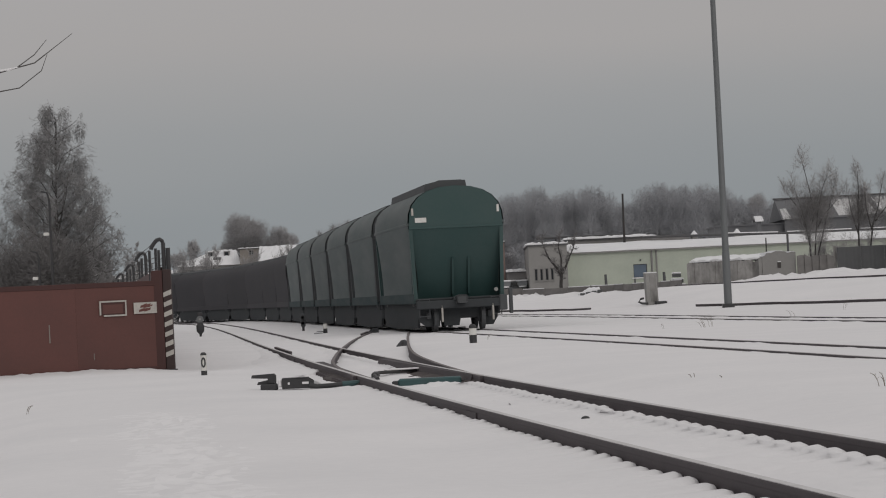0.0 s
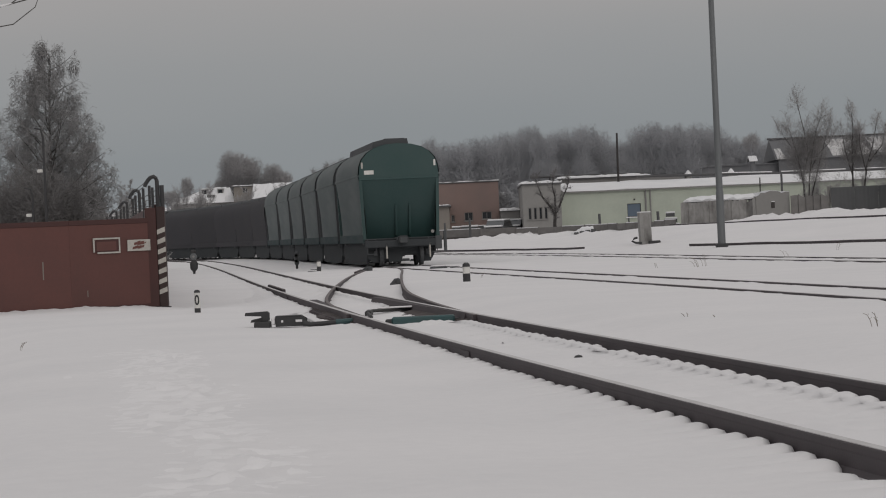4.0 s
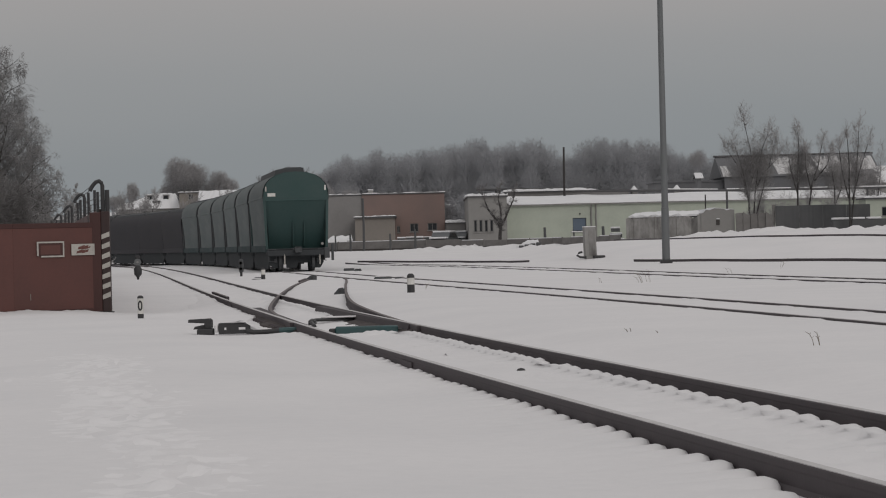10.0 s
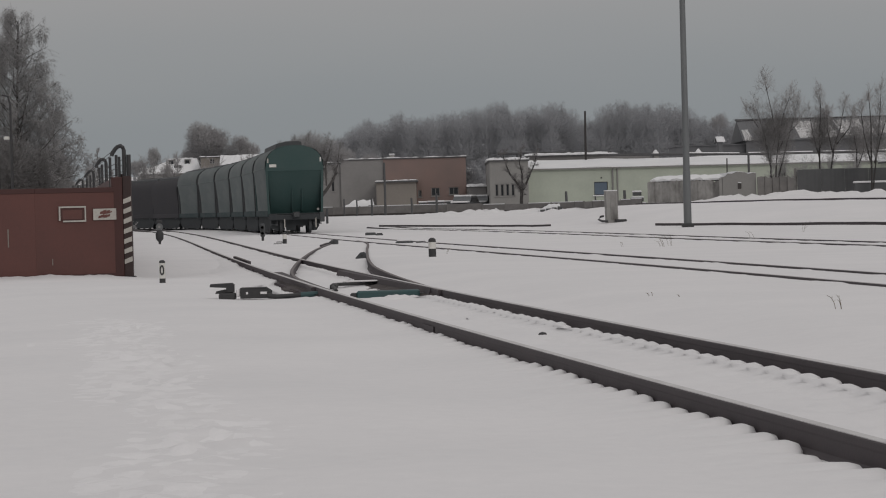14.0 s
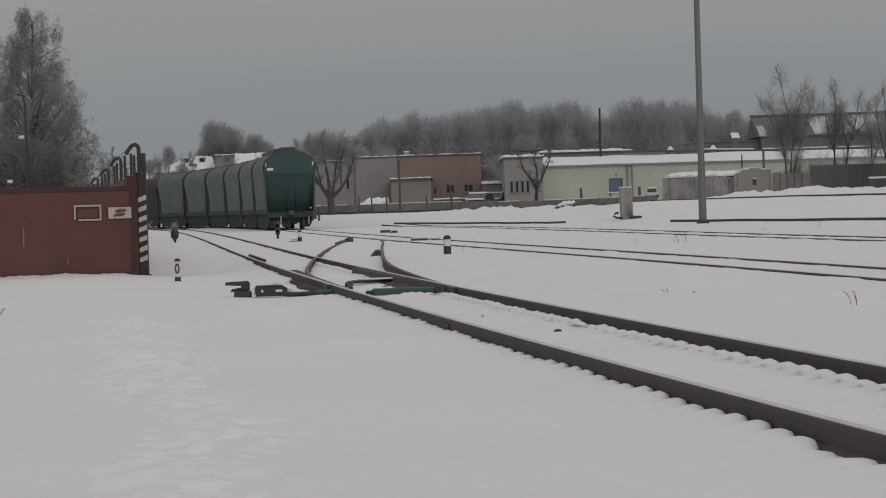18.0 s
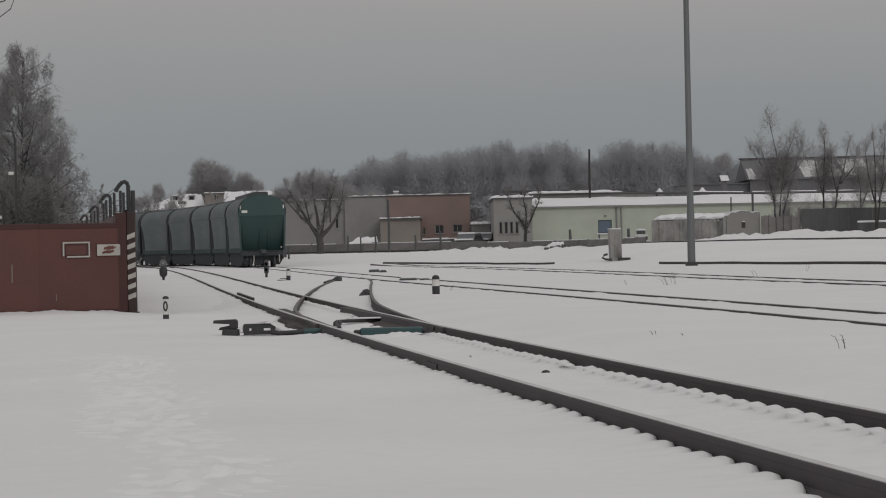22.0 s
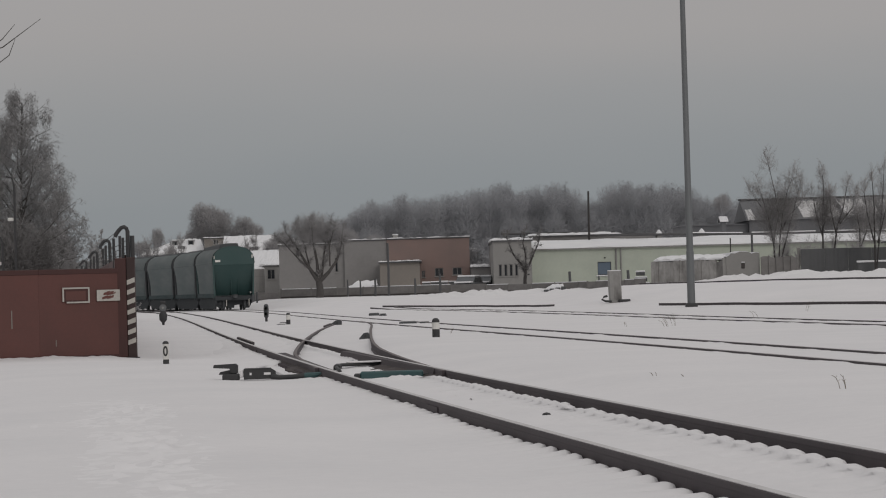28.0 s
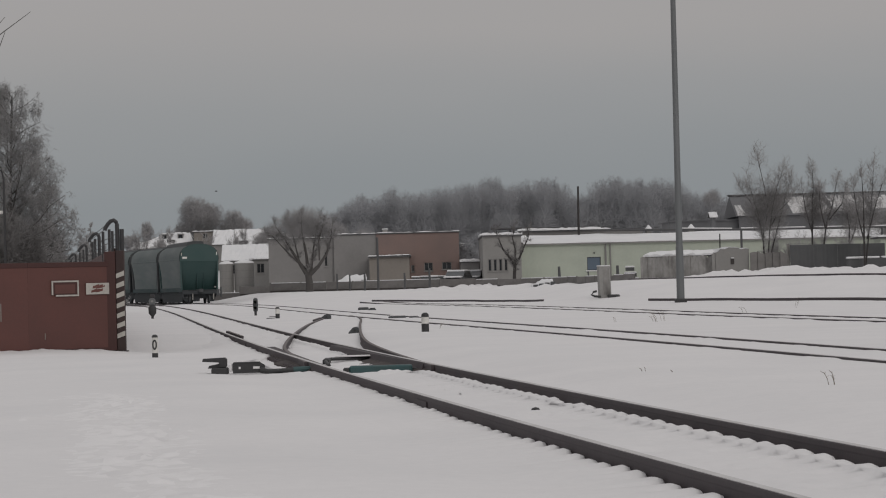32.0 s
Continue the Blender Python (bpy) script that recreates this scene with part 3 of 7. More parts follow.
def bogie(parent, x):
    b = Mesh()
    for s in (-1, 1):
        y = s * 1.02
        b.loft([[(x + a, y - 0.07, z) for a, z in P] for P in [[(-1.2, 0.42), (-1.2, 0.62), (-0.55, 0.84), (0.55, 0.84), (1.2, 0.62), (1.2, 0.42), (0.75, 0.42), (0.45, 0.28), (-0.45, 0.28), (-0.75, 0.42)]]] + [[(x + a, y + 0.07, z) for a, z in [(-1.2, 0.42), (-1.2, 0.62), (-0.55, 0.84), (0.55, 0.84), (1.2, 0.62), (1.2, 0.42), (0.75, 0.42), (0.45, 0.28), (-0.45, 0.28), (-0.75, 0.42)]]])
        for e in (-0.925, 0.925):
            b.box(x + e - 0.15, x + e + 0.15, y - 0.13, y + 0.13, 0.36, 0.60, 0.03)
    b.box(x - 0.2, x + 0.2, -1.2, 1.2, 0.50, 0.80, 0.04)
    return part("bogie", b, UNDER, parent)


def hopper_wagon(label, paint, side_paint, skirt_paint, last=False, half=5.66, bulge=1.0, lower=0.0, ridge=0.0):
    car = tagged(empty("hopper_wagon"), label, "railway wagon", "wagons of the train")
    L = half
    outline = [(w, z - lower * ss(2.4, 4.0, z)) for w, z in SECTION]
    # body shell: the sides swell between the end posts
    rings = []
    for i in range(25):
        u = math.sin(math.pi / 2 * (-1 + 2 * i / 24))
        ring = []
        for x, y, z in half_ring(u * L, outline[1:]):
            pull = (0.012 + 0.19 * math.sin(math.pi * min(max((z - 0.7) / 2.9, 0), 1) ** 0.75)) * (bulge if u > 0 else 0.55 * bulge)
            ring.append((x, y * (1 - pull * abs(u) ** 11), z))
        rings.append(ring)
    body = Mesh().loft(rings, closed=False, caps=False)
    part("body", body, side_paint, car, smooth=True)
    for s in (-1, 1):
        # upper end wall stands upright, the lower one slopes inwards like the hopper behind it
        e = Mesh()
        up = [(w * 0.965, z) for w, z in outline if z >= 3.2]
        pts = half_ring(s * (L + 0.002), [(1.575, 3.42 - lower)] + up)
        e.loft([pts, [(q[0] + s * 0.04, q[1], q[2]) for q in pts]])
        end = part("end_wall", e, paint, car)
        lo = Mesh()
        lo.loft([[(s * (L + 0.03), 1.575, 3.42 - lower), (s * (L + 0.03), -1.575, 3.42 - lower), (s * (L - 0.80), -1.47, 1.08), (s * (L - 0.80), 1.47, 1.08)], [(s * (L - 0.02), 1.575, 3.42 - lower), (s * (L - 0.02), -1.575, 3.42 - lower), (s * (L - 0.85), -1.47, 1.08), (s * (L - 0.85), 1.47, 1.08)]])
        part("end_slope", lo, paint, end)
        lip = Mesh()
        lip.box(s * (L + 0.035) - 0.03, s * (L + 0.035) + 0.03, -1.575, 1.575, 3.40 - lower, 3.47 - lower, 0.012)
        part("end_beam", lip, paint, end)
        for y in (-1.44, 1.44):
            st = Mesh()
            st.loft([[(s * (L - 0.30), y - 0.06, 1.05), (s * (L - 0.30), y + 0.06, 1.05), (s * (L + 0.03), y + 0.06, 1.05), (s * (L + 0.03), y - 0.06, 1.05)], [(s * (L - 0.05), y * 1.055 - 0.06, 3.42 - lower), (s * (L - 0.05), y * 1.055 + 0.06, 3.42 - lower), (s * (L + 0.03), y * 1.055 + 0.06, 3.42 - lower), (s * (L + 0.03), y * 1.055 - 0.06, 3.42 - lower)]])
            part("end_post", st, paint, end)
        for y in (-0.42, 0.12):
            st = Mesh()
            st.loft([[(s * (L - 0.76), y - 0.04, 1.2), (s * (L - 0.76), y + 0.04, 1.2), (s * (L - 0.60), y + 0.04, 1.2), (s * (L - 0.60), y - 0.04, 1.2)], [(s * (L - 0.34), y - 0.04, 2.4), (s * (L - 0.34), y + 0.04, 2.4), (s * (L - 0.26), y + 0.04, 2.4), (s * (L - 0.26), y - 0.04, 2.4)]])
            part("end_rib", st, paint, end)
    for s in (-1, 1):
        k = Mesh()
        k.box(-L, L, s * 1.47 - 0.05, s * 1.47 + 0.05, 0.93, 1.27, 0.02)
        part("side_sill", k, skirt_paint, car)
        if bulge < 0.5:
            continue
        r = Mesh()
        r.box(-L, L, s * 1.585 - 0.05, s * 1.585 + 0.05, 3.52, 3.62, 0.02)
        part("eaves_rail", r, side_paint, car)
        q = Mesh()
        x = -L + 0.03
        q.loft([[(x - 0.05, s * w, z) for w, z in ((1.40, 1.27), (1.43, 1.27), (1.57, 3.2), (1.54, 3.6))], [(x + 0.05, s * w, z) for w, z in ((1.40, 1.27), (1.43, 1.27), (1.57, 3.2), (1.54, 3.6))]])
        part("corner_post", q, side_paint, car)
    # roof: hatches on a raised ridge with a walkway
    rf = Mesh()
    rf.loft([[(-L + 0.35, y, z - ridge) for y, z in ((-0.48, 4.70), (-0.44, 5.0), (0.45, 5.0), (0.92, 4.90), (0.98, 4.58))], [(L - 0.35, y, z - ridge) for y, z in ((-0.48, 4.70), (-0.44, 5.0), (0.45, 5.0), (0.92, 4.90), (0.98, 4.58))]])
    part("roof_trough", rf, UNDER, car)
    for i in range(4):
        x = -3.9 + 2.6 * i
        h = Mesh()
        h.box(x - 1.0, x + 1.0, -0.38, 0.42, 5.0 - ridge, 5.035 - ridge, 0.015)
        part("roof_hatch", h, UNDER, car)
    # underframe
    u = Mesh()
    u.box(-5.94, 5.94, -0.22, 0.22, 0.82, 1.12, 0.03)
    for s in (-1, 1):
        u.box(s * 4.3 - 0.25, s * 4.3 + 0.25, -1.4, 1.4, 0.84, 1.12, 0.03)
    part("underframe", u, UNDER, car)
    for s in (-1, 1):
        hs = Mesh()
        hs.box(s * 5.84 - 0.12, s * 5.84 + 0.12, -1.46, 1.46, 0.74, 1.018, 0.03)
        part("headstock", hs, APRON_DARK, car)
    for s in (-1, 1):
        pl = Mesh()
        pl.box(s * (L - 0.28) - 0.32, s * (L - 0.28) + 0.32, -1.46, 1.46, 1.02, 1.10, 0.02)
        part("end_platform", pl, APRON_DARK, car)
    # added plates that stand for the dark mass of gear below the body
    for s in (-1, 1):
        gear = Mesh()
        skirt = APRON_LAST if last else APRON
        if s < 0:
            skirt = [(x, max(z, 0.5 + 0.02 * (abs(x) > 5.5))) for x, z in skirt]
        gear.loft([[(x, s * 1.28, z) for x, z in skirt], [(x, s * 1.36, z) for x, z in skirt]])
        part("side_fill", gear, APRON_DARK, car)
    for x in (-1.6, 1.6):
        for s in (-1, 1):
            h = Mesh()
            h.loft([[(x + a * 1.4, s * (0.72 + b * 0.68), 1.1) for a, b in ((-1, -1), (1, -1), (1, 1), (-1, 1))], [(x + a * 0.45, s * (0.75 + b * 0.32), 0.38) for a, b in ((-1, -1), (1, -1), (1, 1), (-1, 1))]])
            part("discharge_hopper", h, UNDER, car)
    sets = []
    for x in (-4.3, 4.3):
        bg = bogie(car, x)
        for e in (-0.925, 0.925):
            sets.append(wheelset(bg, x + e))
    for s in (-1, 1):
        c = Mesh()
        c.box(s * 5.84, s * 6.12, -0.16, 0.16, 0.88, 1.16, 0.03)
        c.box(s * 6.06, s * 6.30, -0.20, 0.14, 0.90, 1.18, 0.05)
        part("coupler", c, UNDER, car)
        for y in (-1, 1):
            lad = Mesh()
            xx = s * (L + 0.22)
            for w in (-0.17, 0.17):
                lad.tube([(xx, y * 1.20 + w, 0.46), (xx, y * 1.20 + w, 1.1)], 0.016, 5)
            for z in (0.50, 0.78, 1.06):
                lad.tube([(xx, y * 1.20 - 0.17, z), (xx, y * 1.20 + 0.17, z)], 0.014, 5)
            part("step_ladder", lad, UNDER, car)
    if last:
        for y in (-1.08, 0.62):
            hr = Mesh()
            hr.box(-L - 0.30, -L - 0.26, y - 0.03, y + 0.03, 0.30, 0.86, 0.01)
            part("handrail", hr, DULL_WHITE, car, "white-painted end handrail")
        mk = Mesh()
        mk.box(-L - 0.06, -L - 0.045, 0.98, 1.36, 3.62, 3.78, 0.004)
        part("number_plate", mk, WHITE, car, "small white plate on the end wall")
        mk = Mesh()
        mk.box(-L - 0.06, -L - 0.045, -1.47, -1.39, 3.88, 4.12, 0.004)
        part("corner_mark", mk, WHITE, car)
        mk = Mesh()
        mk.box(-L - 0.06, -L - 0.045, 1.40, 1.47, 3.86, 4.10, 0.004)
        part("corner_mark", mk, DULL_WHITE, car)
        ld = Mesh()
        ld.disc((-L - 0.20, -1.22, 1.30), (1, 0, 0), 0.065, 0.06, 12)
        part("tail_disc", ld, CONCRETE, car, "round pale grey tail marker")
        # one more added plate fills the dark under the rear end
        gear = Mesh()
        shape = [(1.34, 0.82), (1.34, 0.34), (1.12, 0.16), (0.66, 0.16), (0.64, 0.34), (0.52, 0.34), (0.50, 0.16), (0.0, 0.16), (-0.06, 0.46), (-0.60, 0.46), (-0.68, 0.14), (-1.14, 0.14), (-1.30, 0.4), (-1.30, 0.82)]
        gear.loft([[(x, y, z) for y, z in shape] for x in (-L + 0.25, -L + 0.32)])
        part("end_fill", gear, APRON_DARK, car)
        bx = Mesh()
        bx.box(-L - 0.35, -L - 0.1, -1.56, -1.30, 0.60, 1.12, 0.03)
        part("brake_box", bx, UNDER, car)
        bx = Mesh()
        bx.box(-L - 0.12, -L + 0.02, -1.78, -1.66, 0.48, 1.30, 0.02)
        part("side_step", bx, UNDER, car)
    return car, sets


# way along the through track, counted in metres from y = 60
WAY_Y = np.arange(60.0, 520.0, 0.5)
WAY_X = np.array([track_b(y) for y in WAY_Y.tolist()])
WAY_S = np.concatenate([[0.0], np.cumsum(np.hypot(np.diff(WAY_X), np.diff(WAY_Y)))])


def on_way(s):
    x, y = float(np.interp(s, WAY_S, WAY_X)), float(np.interp(s, WAY_S, WAY_Y))
    return Vector((x, y, 0.165 + ground_z(x, y)))


def car_pose(s):
    """Pose of a wagon whose middle is s metres along the way: it stands on its two bogies."""
    a, b = on_way(s - 4.3), on_way(s + 4.3)
    m = (a + b) / 2
    d = b - a
    return Matrix.Translation(m) @ Matrix.Rotation(math.atan2(d.y, d.x), 4, "Z") @ Matrix.Rotation(-math.atan2(d.z, math.hypot(d.x, d.y)), 4, "Y")


REAR = mixed((26.15, 0), (34.1, 2), (42.0, 4), (49.9, 6), (57.9, 8), (65.8, 10), (73.7, 12), (81.9, 14), (90.6, 16), (98.9, 18), (106.6, 20), (113.9, 22), (121.2, 24), (128.6, 26), (136.3, 28), (143.8, 30), (151.2, 32))


def rear(t):
    """Metres along the way of the train's rear coupler at t seconds."""
    return REAR(t)


LAST, LAST_SETS = hopper_wagon("dark green hopper wagon, last of the train, weathered sides", GREEN, GREEN_SIDE, GREEN_SKIRT, True)
# UNDER on these end walls stands for the shade in the gaps between wagons.
SECOND, _ = hopper_wagon("weathered green hopper wagon with a rounded roof", UNDER, GREEN_SIDE, GREEN_SKIRT, ridge=0.2)
DARK, _ = hopper_wagon("dark brown-grey hopper wagon", DARK_PAINT, DARK_PAINT, DARK_PAINT, False, 6.26, 0.05, 0.45, 0.56)
WAGONS = [LAST, SECOND]
for k in range(4):
    WAGONS.append(copy_thing(SECOND, Matrix()))
WAGONS.append(DARK)
for k in range(8):
    WAGONS.append(copy_thing(DARK, Matrix()))


def motions():
    for k, car in enumerate(WAGONS):
        walk(car, [(float(t), car_pose(rear(t) + CAR * (k + 0.5))) for t in range(0, 33)])
    walk(BIRD, [(float(t), bird_pose(t)) for t in range(0, 33)])
    step = 0.15
    for ws in LAST_SETS:
        x = ws.matrix_basis.translation.x
        rows = []
        n = int(32 / step)
        for i in range(n + 1):
            t = 32.0 * i / n
            rows.append((t, pose(x, 0, 0.475) @ Matrix.Rotation((rear(t) - rear(0)) / 0.475, 4, "Y")))
        walk(ws, rows)


# ---- things in the yard ----
def switch_machine():
    t = tagged(empty("switch_stand", pose(-3.42, 39.9, 0.0)), "dark hand switch stand with a counterweight, half in snow", "switch stand")
    m = Mesh()
    m.box(-0.02, 0.23, -0.16, 0.16, 0.0, 0.11, 0.02)
    part("base_frame", m, BLACK, t)
    m = Mesh()
    m.loft([[(-0.16, b * 0.09, 0.205), (-0.15, b * 0.09, 0.25), (0.18, b * 0.09, 0.262), (0.21, b * 0.09, 0.235), (0.21, b * 0.09, 0.12), (0.10, b * 0.09, 0.12), (0.09, b * 0.09, 0.19)] for b in (-1, 1)])
    part("lever_weight", m, BLACK, t)
    m = Mesh()
    m.loft([[(-0.08, b * 0.06, 0.10), (-0.06, b * 0.06, 0.14), (0.10, b * 0.06, 0.17), (0.19, b * 0.06, 0.17), (0.19, b * 0.06, 0.10)] for b in (-1, 1)])
    part("lever", m, BLACK, t)
    m = Mesh()
    m.box(0.245, 0.305, -0.14, 0.10, 0.05, 0.165, 0.015)
    part("snow_cake", m, SNOW, t)
    for s in (-1, 1):
        m = Mesh()
        m.loft([[(a, s * 0.13 - 0.02, z) for a, z in ((0.31, 0.02), (0.31, 0.17), (0.70, 0.18), (0.78, 0.13), (0.78, 0.02))], [(a, s * 0.13 + 0.02, z) for a, z in ((0.31, 0.02), (0.31, 0.17), (0.70, 0.18), (0.78, 0.13), (0.78, 0.02))]])
        part("cheek", m, BLACK, t)
    m = Mesh()
    m.box(0.31, 0.71, -0.15, 0.15, 0.165, 0.185, 0.006)
    part("lid", m, BLACK, t)
    for a, b in ((0.40, 0.43), (0.62, 0.72)):
        m = Mesh()
        m.box(a, b, -0.153, -0.1505, 0.085, 0.12)
        part("slot", m, SNOW, t)
    m = Mesh()
    m.tube([(0.74, -0.16, 0.06), (0.86, -0.2, 0.04), (1.05, -0.2, 0.045), (1.26, -0.2, 0.055)], [0.046, 0.036, 0.036, 0.038], 8)
    part("throw_rod", m, BLACK, t)
    m = Mesh()
    m.tube([(1.24, -0.2, 0.058), (1.5, -0.2, 0.065), (1.72, -0.2, 0.065)], [0.042, 0.043, 0.042], 8)
    part("rod_sleeve", m, TEAL, t, "teal-painted rod sleeve")


switch_machine()


def throw_bars():
    t = tagged(empty("switch_rods", pose(0, 40.4, 0)), "teal steel drive rods lying between turnout rails", "switch rods")
    m = Mesh()
    m.box(-1.29, -0.36, -2.05, -1.75, 0.0, 0.128, 0.02)
    part("rod_cover", m, TEAL, t)
    m = Mesh()
    m.box(-1.38, -1.29, -2.07, -1.75, 0.0, 0.10, 0.012)
    part("cover_end", m, BLACK, t)
    m = Mesh()
    m.box(-0.36, -0.12, -1.97, -1.81, 0.02, 0.08, 0.01)
    part("front_rod", m, BLACK, t)
    m = Mesh()
    m.tube([(-1.72, 1.2, 0.05), (-1.86, 3.2, 0.06), (-1.80, 3.8, 0.075), (-1.05, 4.0, 0.075), (-0.95, 3.4, 0.05)], 0.033, 6)
    part("rear_rod", m, BLACK, t)
    m = Mesh()
    m.box(-1.90, -1.79, 3.0, 3.8, 0.0, 0.10, 0.02)
    part("rod_bracket", m, BLACK, t)
    m = Mesh()
    m.box(-1.72, -1.12, 3.82, 4.02, 0.105, 0.13, 0.01)
    part("snow_strip", m, SNOW, t)
    # snow pushed up before the cover
    rnd = random.Random(6)
    rings = []
    for i in range(15):
        f = i / 14
        h = 0.065 * math.sin(math.pi * f) ** 0.6 + rnd.uniform(-0.012, 0.02)
        x = -1.12 + 0.85 * f
        rings.append([(x, -2.7, -0.02), (x, -2.45, h * 0.7), (x, -2.25, h), (x, -2.1, h * 0.6), (x, -2.06, -0.02)])
    m = Mesh()
    m.loft(rings, closed=False, caps=False)
    part("snow_ridge", m, SNOW, t, smooth=True)


throw_bars()


def switch_blades():
    t = tagged(empty("switch_blades"), "tapered switch blades beside the stock rails", "switch blades", kind="structure")
    for sgn in (0, 1):
        m = Mesh()
        rings = []
        for i in range(14):
            y = 38.0 + i * 1.0
            w = 0.01 + 0.012 * i
            if sgn == 0:
                x = track_a(y) - 0.76 + 0.05
                rings.append([(x, y, 0.0), (x + w + 0.05, y, 0.0), (x + w, y, 0.155), (x, y, 0.155)])
            else:
                x = track_a(y) + 0.76 - 0.05
                rings.append([(x - w - 0.05, y, 0.0), (x, y, 0.0), (x, y, 0.155), (x - w, y, 0.155)])
        m.loft(rings)
        part("switch_blade", m, STEEL, t)
    # bared bed beside the blades, where the snow has been dug away down to sleepers and chairs
    rnd = random.Random(19)
    for side, y0, y1 in ((-1, 39.6, 48.2), (1, 37.6, 47.6)):
        rings = []
        k = int((y1 - y0) / 0.14)
        for i in range(k + 1):
            y = y0 + (y1 - y0) * i / k
            f = i / k
            w = (0.07 + (0.07 + 0.29 * ss(0.2, 0.7, f) if side < 0 else 0.36) * math.sin(math.pi * min(f * (1.5 if side < 0 else 1.1), 1.0)) ** 0.8) * (0.8 + 0.2 * math.sin(i * 2.24)) + rnd.uniform(-0.02, 0.02)
            near = track_a(y) - 0.79 if side < 0 else track_a(y) + 0.70
            rings.append([(near, y, 0.0), (near - w, y, 0.0), (near - w, y, 0.026), (near - w * 0.5, y, 0.05 + 0.012 * math.sin(i * 2.24)), (near, y, 0.085)])
        m = Mesh()
        m.loft(rings)
        part("bared_bed", m, SLEEPER, t)
    for i in range(13):
        y = 40.4 + i * 0.56
        m = Mesh()
        x = track_a(y) - 0.95
        m.box(x, x + 0.13, y - 0.09, y + 0.09, 0.0, 0.055, 0.01)
        part("slide_chair", m, STEEL, t)
    for off, y0 in ((-0.80, 27.0), (-0.80, 57.0)):
        m = Mesh()
        x = track_a(y0) + off
        sl = track_a(y0 + 0.5) - track_a(y0 - 0.5)
        m.loft([[(x - 0.022 - sl * 0.4, y0 - 0.4, 0.02), (x + 0.04 - sl * 0.4, y0 - 0.4, 0.02), (x + 0.03 - sl * 0.4, y0 - 0.4, 0.11), (x - 0.016 - sl * 0.4, y0 - 0.4, 0.11)], [(x - 0.022 + sl * 0.4, y0 + 0.4, 0.02), (x + 0.04 + sl * 0.4, y0 + 0.4, 0.02), (x + 0.03 + sl * 0.4, y0 + 0.4, 0.11), (x - 0.016 + sl * 0.4, y0 + 0.4, 0.11)]])
        part("fish_plate", m, STEEL, t)


switch_blades()


def marker_post(name, x, y, h, r, bands, label, cat, numeral=False):
    t = tagged(empty(name, pose(x, y, max(snow_z(x, y), 0.0) - 0.03)), label, cat)
    z = 0.0
    for frac, mat, nm in bands:
        m = Mesh()
        z1 = z + h * frac
        if nm == "cap":
            m.tube([(0, 0, z), (0, 0, z + (z1 - z) * 0.6), (0, 0, z1)], [r * 1.04, r * 0.95, r * 0.45], 16)
        else:
            m.tube([(0, 0, z), (0, 0, z1)], r, 16)
        part(nm, m, mat, t)
        z = z1
    if numeral:
        cu = bpy.data.curves.new("numeral", "FONT")
        cu.body, cu.size, cu.align_x, cu.align_y, cu.extrude, cu.offset = "0", 0.26, "CENTER", "CENTER", 0.003, 0.006
        cu.materials.append(BLACK)
        ob = new("numeral", cu)
        ob.parent = t
        ob.matrix_basis = pose(0, -r - 0.004, h * 0.56, 90, 0, 0) @ Matrix.Diagonal((0.72, 1.0, 1.0, 1.0))
    return t


marker_post("picket_post", -5.34, 49.5, 0.46, 0.058, [(0.24, BLACK, "base"), (0.64, WHITE, "shaft"), (0.12, BLACK, "cap")], "white picket post with a black zero and black foot", "marker post", True)
marker_post("fouling_post", -0.26, 64.4, 0.50, 0.093, [(0.46, BLACK, "base"), (0.33, WHITE, "band"), (0.21, BLACK, "cap")], "thick black and white fouling point post in snow", "marker post")
marker_post("fouling_post", -6.02, 99.4, 0.47, 0.080, [(0.45, BLACK, "base"), (0.40, WHITE, "band"), (0.15, BLACK, "cap")], "small black and white fouling point post in snow", "marker post")


def point_indicator(x, y):
    t = tagged(empty("point_indicator", pose(x, y, snow_z(x, y) - 0.02)), "dark switch indicator with a round head on a short stem", "switch indicator")
    m = Mesh()
    m.tube([(0, 0, 0.0), (0, 0, 0.12), (0, 0, 0.24), (0, 0, 0.46), (0, 0, 0.56), (0, 0, 0.62)], [0.05, 0.06, 0.165, 0.18, 0.125, 0.08], 14)
    part("lamp_body", m, BLACK, t, smooth=True)
    m = Mesh()
    m.disc((0, -0.02, 0.76), (0, 1, 0), 0.15, 0.05, 18)
    part("target_disc", m, MAST, t)
    m = Mesh()
    m.disc((0, -0.06, 0.76), (0, 1, 0), 0.05, 0.04, 12)
    part("lens", m, CONCRETE, t)
    m = Mesh()
    m.box(-0.11, 0.11, -0.05, 0.05, 0.90, 1.05, 0.03)
    part("cap", m, BLACK, t)


point_indicator(-12.1, 111.5)


def dwarf_signal(x, y):
    t = tagged(empty("dwarf_signal", pose(x, y, snow_z(x, y) - 0.03)), "dark two-lamp dwarf signal on a short mast", "railway signal")
    m = Mesh()
    m.tube([(0, 0, 0), (0, 0, 0.26)], 0.055, 10)
    part("mast", m, BLACK, t)
    m = Mesh()
    m.tube([(0, 0.02, 0.20), (0, 0.02, 0.24), (0, 0.02, 0.50), (0, 0.02, 0.74), (0, 0.02, 0.79)], [0.06, 0.10, 0.115, 0.10, 0.05], 14)
    part("head", m, UNDER, t, smooth=True)
    for z in (0.36, 0.61):
        m = Mesh()
        m.tube([(0, -0.20, z), (0, -0.08, z)], [0.085, 0.08], 14)
        part("lamp_hood", m, BLACK, t)
        m = Mesh()
        m.disc((0, -0.19, z), (0, 1, 0), 0.062, 0.02, 14)
        part("lens", m, CONCRETE, t)


dwarf_signal(-7.82, 113.4)


